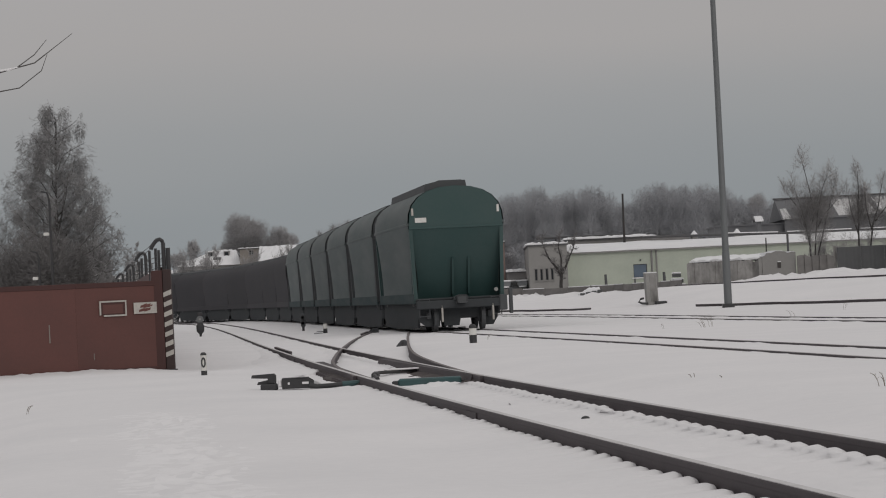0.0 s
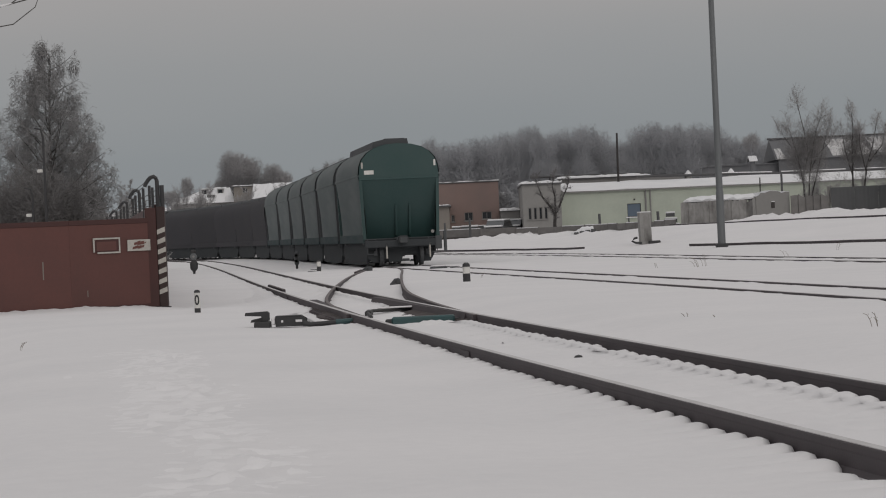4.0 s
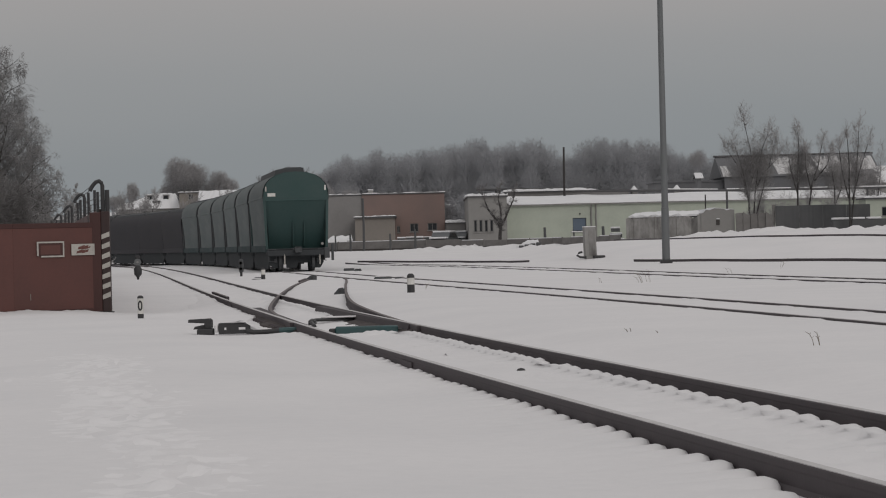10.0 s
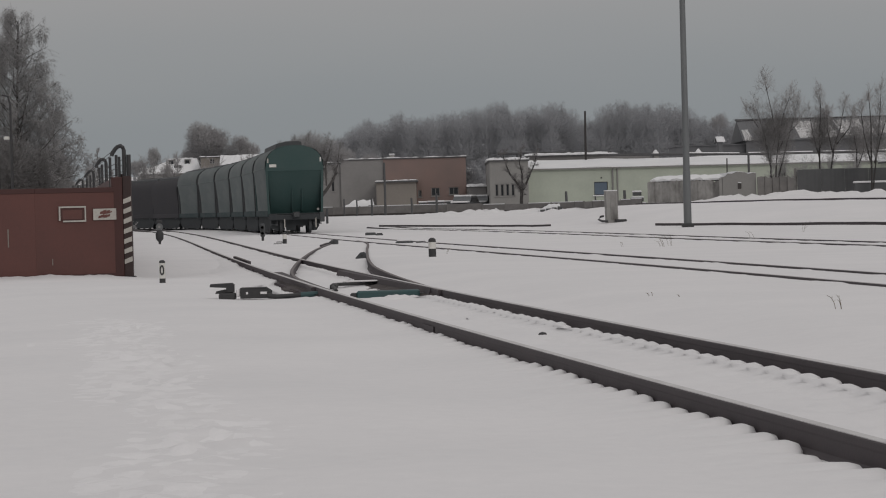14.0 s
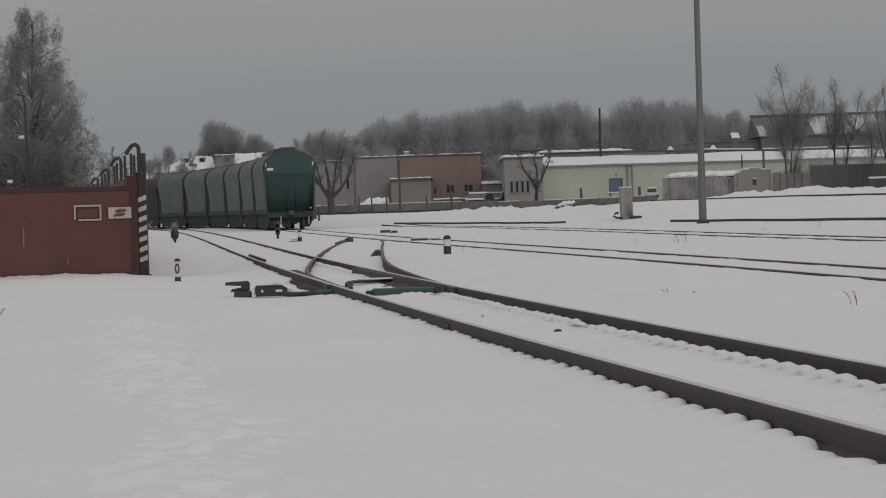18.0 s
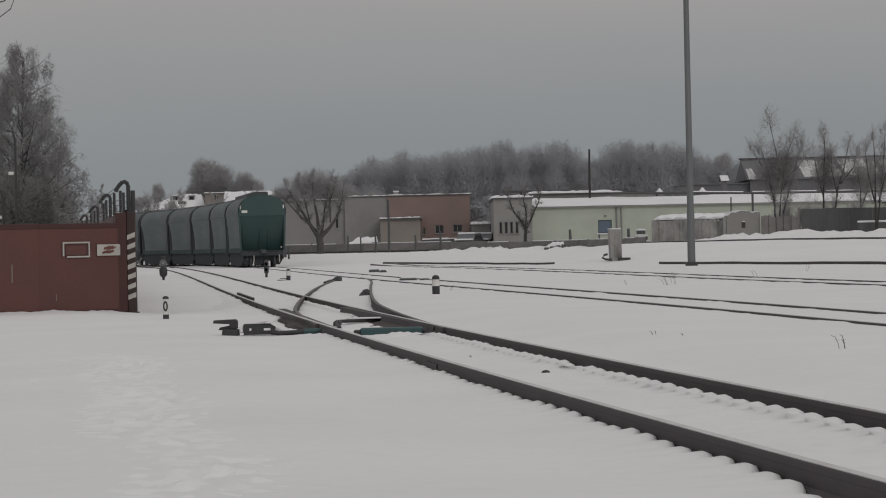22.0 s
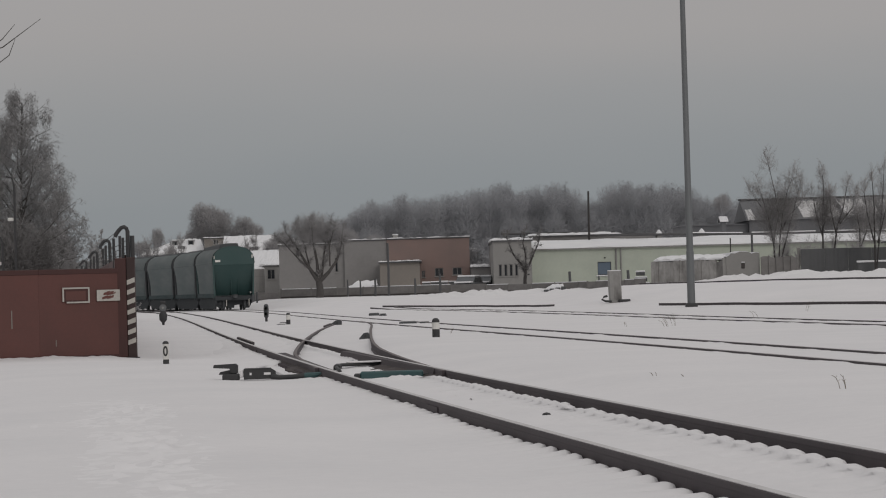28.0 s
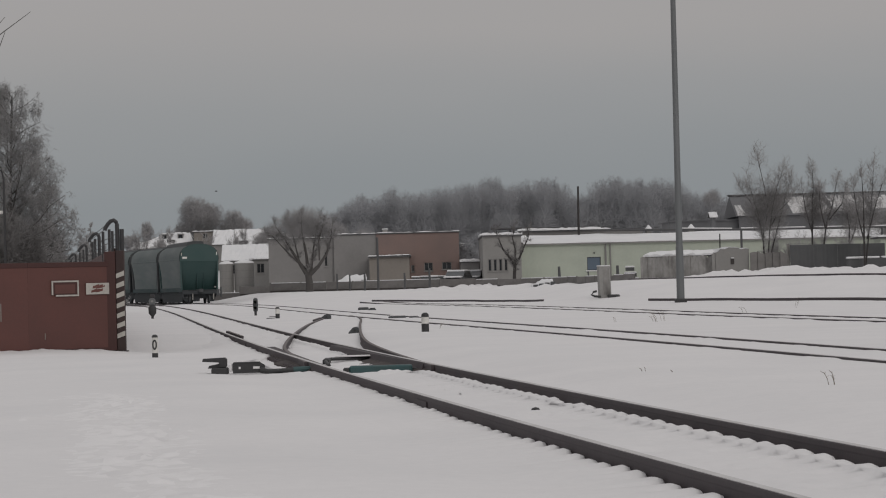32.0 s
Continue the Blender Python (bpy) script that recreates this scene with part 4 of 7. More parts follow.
def red_fence():
    # front leaf faces the camera; the side run goes back from its corner
    f = tagged(empty("red_metal_fence"), "red-painted sheet metal fence with a striped corner post", "fence")
    ax, ay, bx, by = -7.17, 57.85, -15.6, 51.9
    d = Vector((bx - ax, by - ay, 0))
    n = 5
    for i in range(n):
        p, q = Vector((ax, ay, 0)) + d * (i / n), Vector((ax, ay, 0)) + d * ((i + 1) / n)
        w = (q - p).length
        m = Mesh()
        m.box(0.0, w, -0.02, 0.02, 0.0, 1.98, 0.003)
        pan = part("panel", m, RED, f, m=Matrix.Translation(p) @ Matrix.Rotation(math.atan2(d.y, d.x), 4, "Z"))
        # the shaded band along the top is built as a taller RED_DARK bar
        for z, tall in ((0.05, 0.03), (1.925, 0.055)):
            m = Mesh()
            m.box(0.0, w, -0.035, 0.035, z - tall, z + tall, 0.008)
            part("frame_bar", m, RED_DARK, pan)
    m = Mesh()
    m.box(ax - 0.14, ax + 0.10, ay - 0.09, ay + 0.11, 0.0, 2.20, 0.012)
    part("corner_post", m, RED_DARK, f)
    post = Mesh()
    post.box(ax + 0.105, ax + 0.29, ay - 0.06, ay + 0.12, -0.02, 2.22, 0.01)
    sp = part("striped_post", post, POST_DARK, f, "dark red post with white hazard stripes")
    z = 0.27
    while z < 1.70:
        m = Mesh()
        x0, x1 = ax + 0.112, ax + 0.288
        m.loft([[(x0, ay - 0.072, z), (x1, ay - 0.072, z + 0.06), (x1, ay - 0.072, z + 0.17), (x0, ay - 0.072, z + 0.10)], [(x0, ay - 0.058, z), (x1, ay - 0.058, z + 0.06), (x1, ay - 0.058, z + 0.17), (x0, ay - 0.058, z + 0.10)]])
        part("stripe", m, DULL_WHITE, sp)
        z += 0.222
    m = Mesh()
    m.box(ax - 0.10, ax + 0.34, ay - 0.12, ay + 0.14, -0.06, 0.0, 0.01)
    part("foot_plate", m, BLACK, f)
    # scuffed paint
    for x, z0, z1, w in ((-9.375, 0.72, 1.11, 0.012), (-8.52, 0.30, 0.44, 0.008)):
        y = ay + (x - ax) * d.y / d.x - 0.03
        m = Mesh()
        m.box(x - w, x + w, y - 0.004, y + 0.004, z0, z1)
        part("paint_run", m, PLASTER_BEIGE, f)
    rnd = random.Random(31)
    for i in range(14):
        x = -9.4 + i * 0.085 + rnd.uniform(-0.02, 0.02)
        y = ay + (x - ax) * d.y / d.x - 0.03
        m = Mesh()
        w = rnd.uniform(0.012, 0.035)
        z = 0.035 + rnd.uniform(0, 0.012)
        m.loft([[(x - w, y + e, z), (x + w, y + e, z + 0.01), (x + w * 0.6, y + e, z + rnd.uniform(0.015, 0.035)), (x - w * 0.8, y + e, z + 0.018)] for e in (-0.014, 0.004)])
        part("frost_scrap", m, SNOW_THIN, f)
    # snow lip and drip marks along the foot
    m = Mesh()
    rings = []
    for i in range(241):
        p = Vector((ax, ay, 0)) + d * (i / 240)
        h = 0.022 + 0.035 * noise.noise(Vector((i * 0.06, 1, 0))) + 0.022 * noise.noise(Vector((i * 0.23, 5, 0))) - 0.04 * ss(10, 0, i)
        g = snow_z(p.x + 0.25, p.y - 0.35)
        rings.append([(p.x + 0.25, p.y - 0.35, g - 0.01), (p.x + 0.13, p.y - 0.19, max(g, 0) + h * 0.7), (p.x + 0.05, p.y - 0.08, max(g, 0) + h), (p.x + 0.035, p.y - 0.055, max(g, 0) + h * 0.7), (p.x + 0.03, p.y - 0.05, -0.2)])
    m.loft(rings, closed=False, caps=False)
    part("snow_lip", m, SNOW, f, smooth=True)
    # side run behind, with barbed-wire arms
    side = tagged(empty("perimeter_fence"), "dark perimeter fence with curved barbed-wire arms on top", "fence")
    runs = [(-7.12, 58.2), (-9.6, 74.0), (-11.8, 88.5), (-14.4, 105.0), (-17.5, 125.0), (-20.9, 147.0)]
    for (x0, y0), (x1, y1) in zip(runs, runs[1:]):
        e = Vector((x1 - x0, y1 - y0, 0))
        m = Mesh()
        m.box(0.05, e.length - 0.05, -0.02, 0.02, 0.0, 2.28, 0.006)
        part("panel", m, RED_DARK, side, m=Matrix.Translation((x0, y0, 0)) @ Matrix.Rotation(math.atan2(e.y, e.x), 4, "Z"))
    pts = [(-7.05, 58.1, 1), (-7.96, 64.0, 0), (-8.43, 66.5, 0), (-9.11, 71.0, 1), (-9.74, 75.0, 0), (-10.47, 80.0, 0), (-11.72, 88.0, 1), (-12.64, 94.0, 0), (-13.72, 101.0, 0), (-14.84, 108.0, 1), (-16.7, 120.0, 0), (-18.6, 132.0, 1)]
    for i, (x, y, arm) in enumerate(pts):
        m = Mesh()
        r = 0.046 if arm else 0.036
        top = 2.80 if arm else 2.84
        line = [(x, y, 0.0), (x, y, top)]
        if arm:
            line += [(x - 0.02, y, top + 0.06), (x - 0.07, y, top + 0.10), (x - 0.14, y, top + 0.08), (x - 0.20, y, top + 0.02), (x - 0.25, y, top - 0.05), (x - 0.28, y, top - 0.12)]
        m.tube(line, r, 8)
        if i == 0:
            m.tube([(x + 0.10, y, 0.0), (x + 0.10, y, 2.7)], 0.05, 8)
            m.tube([(x - 0.11, y, 0.0), (x - 0.11, y, 2.66)], 0.03, 8)
        part("barb_arm" if arm else "post", m, BLACK, side)
    for z in (2.2, 2.35, 2.5, 2.62):
        m = Mesh()
        m.tube([(x, y, z) for x, y, a in pts], 0.010, 4)
        part("barbed_wire", m, BLACK, side)
    for dx, z in ((-0.13, 2.88), (-0.27, 2.70)):
        m = Mesh()
        m.tube([(x + dx, y, z) for x, y, a in pts if a], 0.010, 4)
        part("barbed_wire", m, BLACK, side)


red_fence()


def fence_sign(x, w, h, z, kind, label):
    y = 57.85 + (x + 7.17) * (57.85 - 51.9) / (-7.17 + 15.6)
    t = tagged(empty("fence_sign", pose(x, y - 0.06, z, 0, 0, 35.2)), label, "sign")
    if kind == "frame":
        m = Mesh()
        b = 0.034
        m.box(-w / 2, w / 2, -0.012, 0.012, h / 2 - b, h / 2)
        m.box(-w / 2 + 0.10, w / 2, -0.012, 0.012, -h / 2, -h / 2 + b)
        m.box(-w / 2, -w / 2 + b, -0.012, 0.012, -h / 2 + b, h / 2 - b)
        m.box(w / 2 - b, w / 2, -0.012, 0.012, -h / 2 + b, h / 2 - b)
        part("border", m, DULL_WHITE, t)
        m = Mesh()
        m.box(-w / 2 + b, w / 2 - b, -0.006, 0.010, -h / 2 + b, h / 2 - b)
        part("plate", m, RED_DARK, t)
        m = Mesh()
        m.box(-w / 2 + b + 0.05, w / 2 - b - 0.06, -0.009, -0.0065, -h / 2 + b + 0.03, h / 2 - b - 0.05)
        part("faded_patch", m, RED, t)
    else:
        m = Mesh()
        m.box(-w / 2, w / 2, -0.01, 0.01, -h / 2, h / 2, 0.004)
        part("plate", m, DULL_WHITE, t)
        # slanting strokes of two worn lines
        for x0, x1, z0, tall in ((-0.17, -0.10, -0.085, 0.05), (-0.11, -0.03, -0.075, 0.06), (-0.04, 0.05, -0.08, 0.065), (0.05, 0.12, -0.06, 0.05), (-0.13, -0.05, 0.005, 0.055), (-0.05, 0.03, 0.0, 0.085), (0.03, 0.12, 0.01, 0.07), (0.12, 0.17, 0.03, 0.03)):
            m = Mesh()
            m.loft([[(x0, q, z0), (x1 - 0.002, q, z0 + 0.008), (x1 + 0.012, q, z0 + tall + 0.015), (x0 + 0.015, q, z0 + tall)] for q in (-0.014, -0.0105)])
            part("text_bar", m, RED_SIGN, t)


fence_sign(-8.10, 0.66, 0.345, 1.405, "frame", "red plate with a white border on the fence")
fence_sign(-10.74, 0.66, 0.345, 1.285, "frame", "red plate with a white border on the fence")
fence_sign(-7.45, 0.57, 0.25, 1.385, "plate", "white notice plate with unreadable red writing")


def lamp_mast(x, y, h):
    z = snow_z(x, y)
    t = tagged(empty("lamp_mast", pose(x, y, z)), "tall grey tapered steel lighting mast in snow", "mast")
    m = Mesh()
    m.tube([(0, 0, -0.1), (0, 0, 2.6), (0, 0, 2.62), (0, 0, 9.0), (0, 0, h)], [0.187, 0.177, 0.158, 0.138, 0.11], 20)
    part("shaft", m, MAST, t, smooth=False)
    m = Mesh()
    m.box(-0.27, 0.27, -0.27, 0.27, -0.15, 0.17, 0.04)
    part("foot", m, BLACK, t)
    m = Mesh()
    m.tube([(0, 0, h), (0, 0, h + 0.3)], 0.07, 10)
    m.box(-0.7, 0.7, -0.05, 0.05, h + 0.2, h + 0.3, 0.02)
    part("cross_arm", m, MAST, t)
    for dx in (-0.55, 0.55):
        m = Mesh()
        m.box(dx - 0.2, dx + 0.2, -0.25, 0.1, h - 0.05, h + 0.2, 0.04)
        part("floodlight", m, MAST, t)


lamp_mast(11.50, 122.0, 18.2)


def relay_cabinet(x, y, h=2.15):
    z = snow_z(x, y)
    t = tagged(empty("relay_cabinet", pose(x, y, z - 0.03, 0, 0, 8)), "pale grey concrete relay cabinet leaning in snow", "cabinet")
    m = Mesh()
    m.loft([[(-0.30, -0.28, 0.0), (0.32, -0.28, 0.0), (0.32, 0.28, 0.0), (-0.30, 0.28, 0.0)], [(-0.34, -0.28, h), (0.27, -0.28, h), (0.27, 0.28, h), (-0.34, 0.28, h)]])
    part("casing", m, CONCRETE, t)
    m = Mesh()
    m.box(-0.36, 0.29, -0.30, 0.30, h, h + 0.05, 0.02)
    part("lid", m, SNOW_FAR, t)
    m = Mesh()
    m.loft([[(-0.10, q, 0.2), (0.24, q, 0.2), (0.20, q, h - 0.12), (-0.13, q, h - 0.12)] for q in (-0.305, -0.28)])
    part("door", m, CONCRETE_OLD, t)
    m = Mesh()
    m.box(0.10, 0.72, -0.6, -0.2, 0.0, 0.20, 0.04)
    part("cable_box", m, BLACK, t)
    m = Mesh()
    m.tube([(-0.3, -0.4, 0.10), (-0.62, -0.42, 0.12), (-0.82, -0.4, 0.22), (-0.70, -0.4, 0.36), (-0.52, -0.4, 0.40)], 0.06, 8)
    part("cable_loop", m, BLACK, t)


relay_cabinet(9.22, 141.6, 1.74)


def yard_box(name, x, y, w, d, h, label, snow=False):
    t = tagged(empty(name, pose(x, y, snow_z(x, y) - 0.03)), label, "track fitting")
    m = Mesh()
    m.box(-w / 2, w / 2, -d / 2, d / 2, 0, h, 0.03)
    part("casing", m, UNDER, t)
    m = Mesh()
    m.box(-w / 2 + 0.04, w / 2 - 0.03, -d / 2 + 0.03, d / 2 - 0.03, h, h + 0.04, 0.015)
    part("snow_cap" if snow else "lid", m, SNOW if snow else BLACK, t)


yard_box("point_motor", -3.42, 124.0, 0.50, 0.5, 0.15, "dark point motor box in snow", True)
yard_box("cable_box", -2.95, 122.0, 0.34, 0.3, 0.10, "small dark cable box in snow")
yard_box("cable_box", -1.35, 92.0, 0.62, 0.3, 0.10, "low dark cable box in snow", True)
yard_box("cable_box", -0.75, 91.5, 0.35, 0.3, 0.08, "low dark cable box in snow", True)
yard_box("cable_post", 23.5, 124.4, 0.24, 0.2, 0.34, "small dark cable post in snow", True)
yard_box("sleeper_stack", -6.42, 103.5, 0.42, 0.3, 0.07, "short board lying in snow", True)
yard_box("sleeper_stack", -6.28, 99.3, 0.36, 0.3, 0.05, "short board lying in snow", True)


def rail_block(name, x, y, w, d, h, label, lean=0.3):
    """A rough cast block against a rail: sloping on one side, rounded on top."""
    t = tagged(empty(name, pose(x, y, snow_z(x, y) - 0.03)), label, "track fitting")
    m = Mesh()
    m.loft([[(-w * a, b * d / 2, 0), (w * 0.5, b * d / 2, 0), (w * 0.5, b * d / 2, h * 0.8), (w * 0.3, b * d / 2, h), (-w * lean * 0.2, b * d / 2, h * 0.92), (-w * a * 0.9, b * d / 2, h * 0.3)] for a, b in ((0.42, -1), (0.55, -0.4), (0.5, 0.5), (0.4, 1))])
    part("casting", m, UNDER, t)
    m = Mesh()
    m.tube([(w * 0.12, -d / 2 - 0.03, h * 0.55), (w * 0.12, d / 2, h * 0.55)], 0.03, 8)
    part("bolt", m, BLACK, t)


rail_block("heel_block", -2.10, 66.6, 0.26, 0.4, 0.19, "dark heel block against the turnout rail")
rail_block("frog_block", -3.97, 94.0, 0.40, 0.5, 0.20, "dark cast block at the end of the turnout rail")


def stone(x, y):
    m = Mesh()
    m.dome(0, 0, 0, 0.05, 0.04, 0.032, 0.3, 7, 2)
    ob = part("stone", m, BLACK, m=pose(x, y, snow_z(x, y) - 0.012))
    tagged(ob, "dark stone lying in snow between the rails", "stone")



def sleeper_end(x0, x1, y, top):
    t = tagged(empty("old_sleeper", pose((x0 + x1) / 2, y, 0)), "dark end of an old sleeper poking out of snow", "sleeper", "old sleepers")
    w = (x1 - x0) / 2
    m = Mesh()
    m.box(-w, w, 0.0, 0.16, -0.1, top - 0.012, 0.015)
    part("timber", m, SLEEPER, t)
    m = Mesh()
    m.box(-w - 0.01, w + 0.01, -0.012, 0.17, top - 0.012, top, 0.005)
    part("snow_cap", m, SNOW, t)


sleeper_end(0.865, 1.06, 10.9, 0.045)
sleeper_end(1.385, 1.835, 10.9, 0.03)

stone(0.97, 25.9)


def weeds(x, y, h, n, seed):
    rnd = random.Random(seed)
    z = snow_z(x, y) - 0.02
    t = tagged(empty("dry_weed", pose(x, y, z)), "thin dry weed stalks standing in snow", "weed", "weeds in the snow")
    bend = rnd.choice((-1, 1)) if seed else -1
    for i in range(n):
        m = Mesh()
        hh = h * rnd.uniform(0.5, 1.0)
        x0, y0 = rnd.uniform(-0.35, 0.35) * h, rnd.uniform(-0.3, 0.3) * h
        a = bend * rnd.uniform(0.15, 0.75)
        m.tube([(x0, y0, 0), (x0 + a * hh * 0.2, y0, hh * 0.5), (x0 + a * hh * 0.55, y0, hh * 0.85), (x0 + a * hh * 1.1, y0, hh)], [0.0045, 0.004, 0.0035, 0.002], 4)
        for k in range(2):
            f = 0.6 + 0.25 * k
            m.tube([(x0 + a * hh * f * 0.5, y0, hh * f), (x0 + a * hh * f * 0.5 + rnd.uniform(-0.2, 0.2) * hh, y0, hh * f + 0.12 * hh)], [0.002, 0.001], 3)
        part("stalk", m, STRAW, t)


for k, (x, y, h, n) in enumerate([(4.22, 27.9, 0.19, 3), (2.62, 33.0, 0.09, 2), (6.0, 70.5, 0.32, 4), (6.3, 71.5, 0.38, 3), (4.9, 72.0, 0.24, 2), (0.05, 68.2, 0.2, 2), (9.5, 80, 0.35, 2), (12.9, 93.0, 0.4, 3), (2.95, 32.6, 0.05, 3), (-6.2, 35.2, 0.16, 2), (-4.72, 25.1, 0.14, 1)]):
    weeds(x, y, h, n, k)


# ---- buildings behind the yard ----
def wall_block(name, parent, x0, x1, y0, y1, z0, z1, mat, openings=(), label=""):
    """A front wall with openings cut through it, and the block behind: openings are (xa, xb, za, zb) on the side towards the yard."""
    xs = sorted({x0, x1, *[o[0] for o in openings], *[o[1] for o in openings]})
    zs = sorted({z0, z1, *[o[2] for o in openings], *[o[3] for o in openings]})
    m = Mesh()
    th = 0.35
    nx, nz = len(xs), len(zs)
    verts = [(x, y, z) for y in (y0, y0 + th) for x in xs for z in zs]

    def at(i, j, back):
        return back * nx * nz + i * nz + j

    def solid(i, j):
        if not (0 <= i < nx - 1 and 0 <= j < nz - 1):
            return False
        cx, cz = (xs[i] + xs[i + 1]) / 2, (zs[j] + zs[j + 1]) / 2
        return not any(o[0] < cx < o[1] and o[2] < cz < o[3] for o in openings)

    faces = []
    for i in range(nx - 1):
        for j in range(nz - 1):
            if not solid(i, j):
                continue
            for back in (0, 1):
                faces.append((at(i, j, back), at(i + 1, j, back), at(i + 1, j + 1, back), at(i, j + 1, back)))
            for di, dj, p, q in ((-1, 0, (0, 0), (0, 1)), (1, 0, (1, 0), (1, 1)), (0, -1, (0, 0), (1, 0)), (0, 1, (0, 1), (1, 1))):
                if not solid(i + di, j + dj):
                    faces.append((at(i + p[0], j + p[1], 0), at(i + q[0], j + q[1], 0), at(i + q[0], j + q[1], 1), at(i + p[0], j + p[1], 1)))
    m.add(verts, faces)
    front = part(name, m, mat, parent, label)
    for q in ((x0, x0 + th, y0 + th, y1), (x1 - th, x1, y0 + th, y1), (x0 + th, x1 - th, y1 - th, y1)):
        m = Mesh()
        m.box(*q, z0, z1)
        part("side_wall", m, mat, front)
    return front


def window_in(parent, x0, x1, z0, z1, y, bars=1, frame_mat=None):
    w = Mesh()
    b = 0.06
    for q in ((x0, x1, z1 - b, z1), (x0, x1, z0, z0 + b), (x0, x0 + b, z0 + b, z1 - b), (x1 - b, x1, z0 + b, z1 - b)):
        w.box(q[0], q[1], y + 0.10, y + 0.17, q[2], q[3])
    for i in range(bars):
        c = x0 + (x1 - x0) * (i + 1) / (bars + 1)
        w.box(c - 0.025, c + 0.025, y + 0.11, y + 0.16, z0 + b, z1 - b)
    win = part("window", w, frame_mat or PLASTER_DARK, parent)
    g = Mesh()
    g.box(x0 + 0.02, x1 - 0.02, y + 0.13, y + 0.14, z0 + 0.02, z1 - 0.02)
    part("pane", g, GLASS, win)
    s = Mesh()
    s.box(x0 - 0.08, x1 + 0.08, y - 0.09, y + 0.1, z0 - 0.07, z0, 0.01)
    part("sill", s, CONCRETE, win)


def snow_slab(parent, pts, thick, name="roof_snow", rough=0.06, seed=1):
    """A snow layer over a sloping four-cornered roof, with an uneven rim."""
    a, b, c, d = [Vector(p) for p in pts]
    rnd = random.Random(seed)
    nu, nv = 18, 4
    v, f = [], []
    for j in range(nv + 1):
        for i in range(nu + 1):
            u, w = i / nu, j / nv
            p = (a * (1 - u) + b * u) * (1 - w) + (d * (1 - u) + c * u) * w
            edge = min(i, nu - i, j, nv - j)
            t = thick * (0.55 if edge == 0 else 1.0) + rnd.uniform(-rough, rough)
            v.append((p.x, p.y + (rnd.uniform(-0.05, 0.05) if edge == 0 else 0), p.z + t))
    n = nu + 1
    for j in range(nv):
        for i in range(nu):
            f.append((j * n + i, j * n + i + 1, (j + 1) * n + i + 1, (j + 1) * n + i))
    rim = [i for i in range(n)] + [j * n + nu for j in range(1, nv + 1)] + [nv * n + i for i in range(nu - 1, -1, -1)] + [j * n for j in range(nv - 1, 0, -1)]
    k = len(v)
    for r in rim:
        i, j = r % n, r // n
        u, w = i / nu, j / nv
        p = (a * (1 - u) + b * u) * (1 - w) + (d * (1 - u) + c * u) * w
        v.append((p.x, p.y, p.z + 0.004))
    for q in range(len(rim)):
        r = (q + 1) % len(rim)
        f.append((rim[q], k + q, k + r, rim[r]))
    m = Mesh()
    m.add(v, f)
    return part(name, m, SNOW_FAR, parent, smooth=False)


def brick_works():
    t = tagged(empty("workshop_building"), "long grey and red brick workshop with a flat snowy roof", "building")
    z0 = 0.6
    wall_block("grey_wing", t, -15.9, -9.6, 250.6, 262, z0, 5.86, PLASTER_DARK, [(-10.55, -10.25, 3.2, 4.6)])
    window_in(t, -10.55, -10.25, 3.2, 4.6, 250.6, 0)
    wall_block("grey_wall", t, -9.6, -5.5, 250.2, 263, z0, 6.12, PLASTER_DARK)
    wins = [(-2.22, -1.90, 2.45, 3.1), (-0.95, -0.15, 2.5, 3.3), (0.75, 1.65, 2.6, 3.3)]
    wall_block("brick_wall", t, -5.5, 2.42, 250.0, 263, z0, 6.14, BRICKS, wins)
    for w in wins:
        window_in(t, *w, 250.0)
    for x0, x1, y0, z in ((-16.0, -9.65, 250.5, 5.86), (-9.65, -5.45, 250.1, 6.12), (-5.45, 2.5, 249.9, 6.14)):
        m = Mesh()
        m.box(x0, x1, y0, 263.1, z, z + 0.10)
        part("roof", m, ROOFING, t)
        snow_slab(t, [(x0, y0 - 0.03, z + 0.10), (x1, y0 - 0.03, z + 0.10), (x1, 263, z + 0.10), (x0, 263, z + 0.10)], 0.10, seed=int(x0 + 40))
    m = Mesh()
    m.box(-4.93, -4.45, 252, 252.5, 6.2, 6.62, 0.03)
    part("chimney", m, CONCRETE, t)
    m = Mesh()
    m.box(-4.97, -4.41, 251.96, 252.54, 6.62, 6.72, 0.03)
    part("chimney_snow", m, SNOW_FAR, t)
    a = wall_block("annex", t, -6.1, -2.35, 245.0, 249.95, z0, 3.86, PLASTER_BEIGE)
    m = Mesh()
    m.box(-6.2, -2.2, 244.7, 249.95, 3.86, 3.97)
    part("annex_roof", m, ROOFING, t)
    snow_slab(t, [(-6.2, 244.7, 3.97), (-2.2, 244.7, 4.02), (-2.2, 249.9, 4.02), (-6.2, 249.9, 3.97)], 0.09, seed=5)


brick_works()


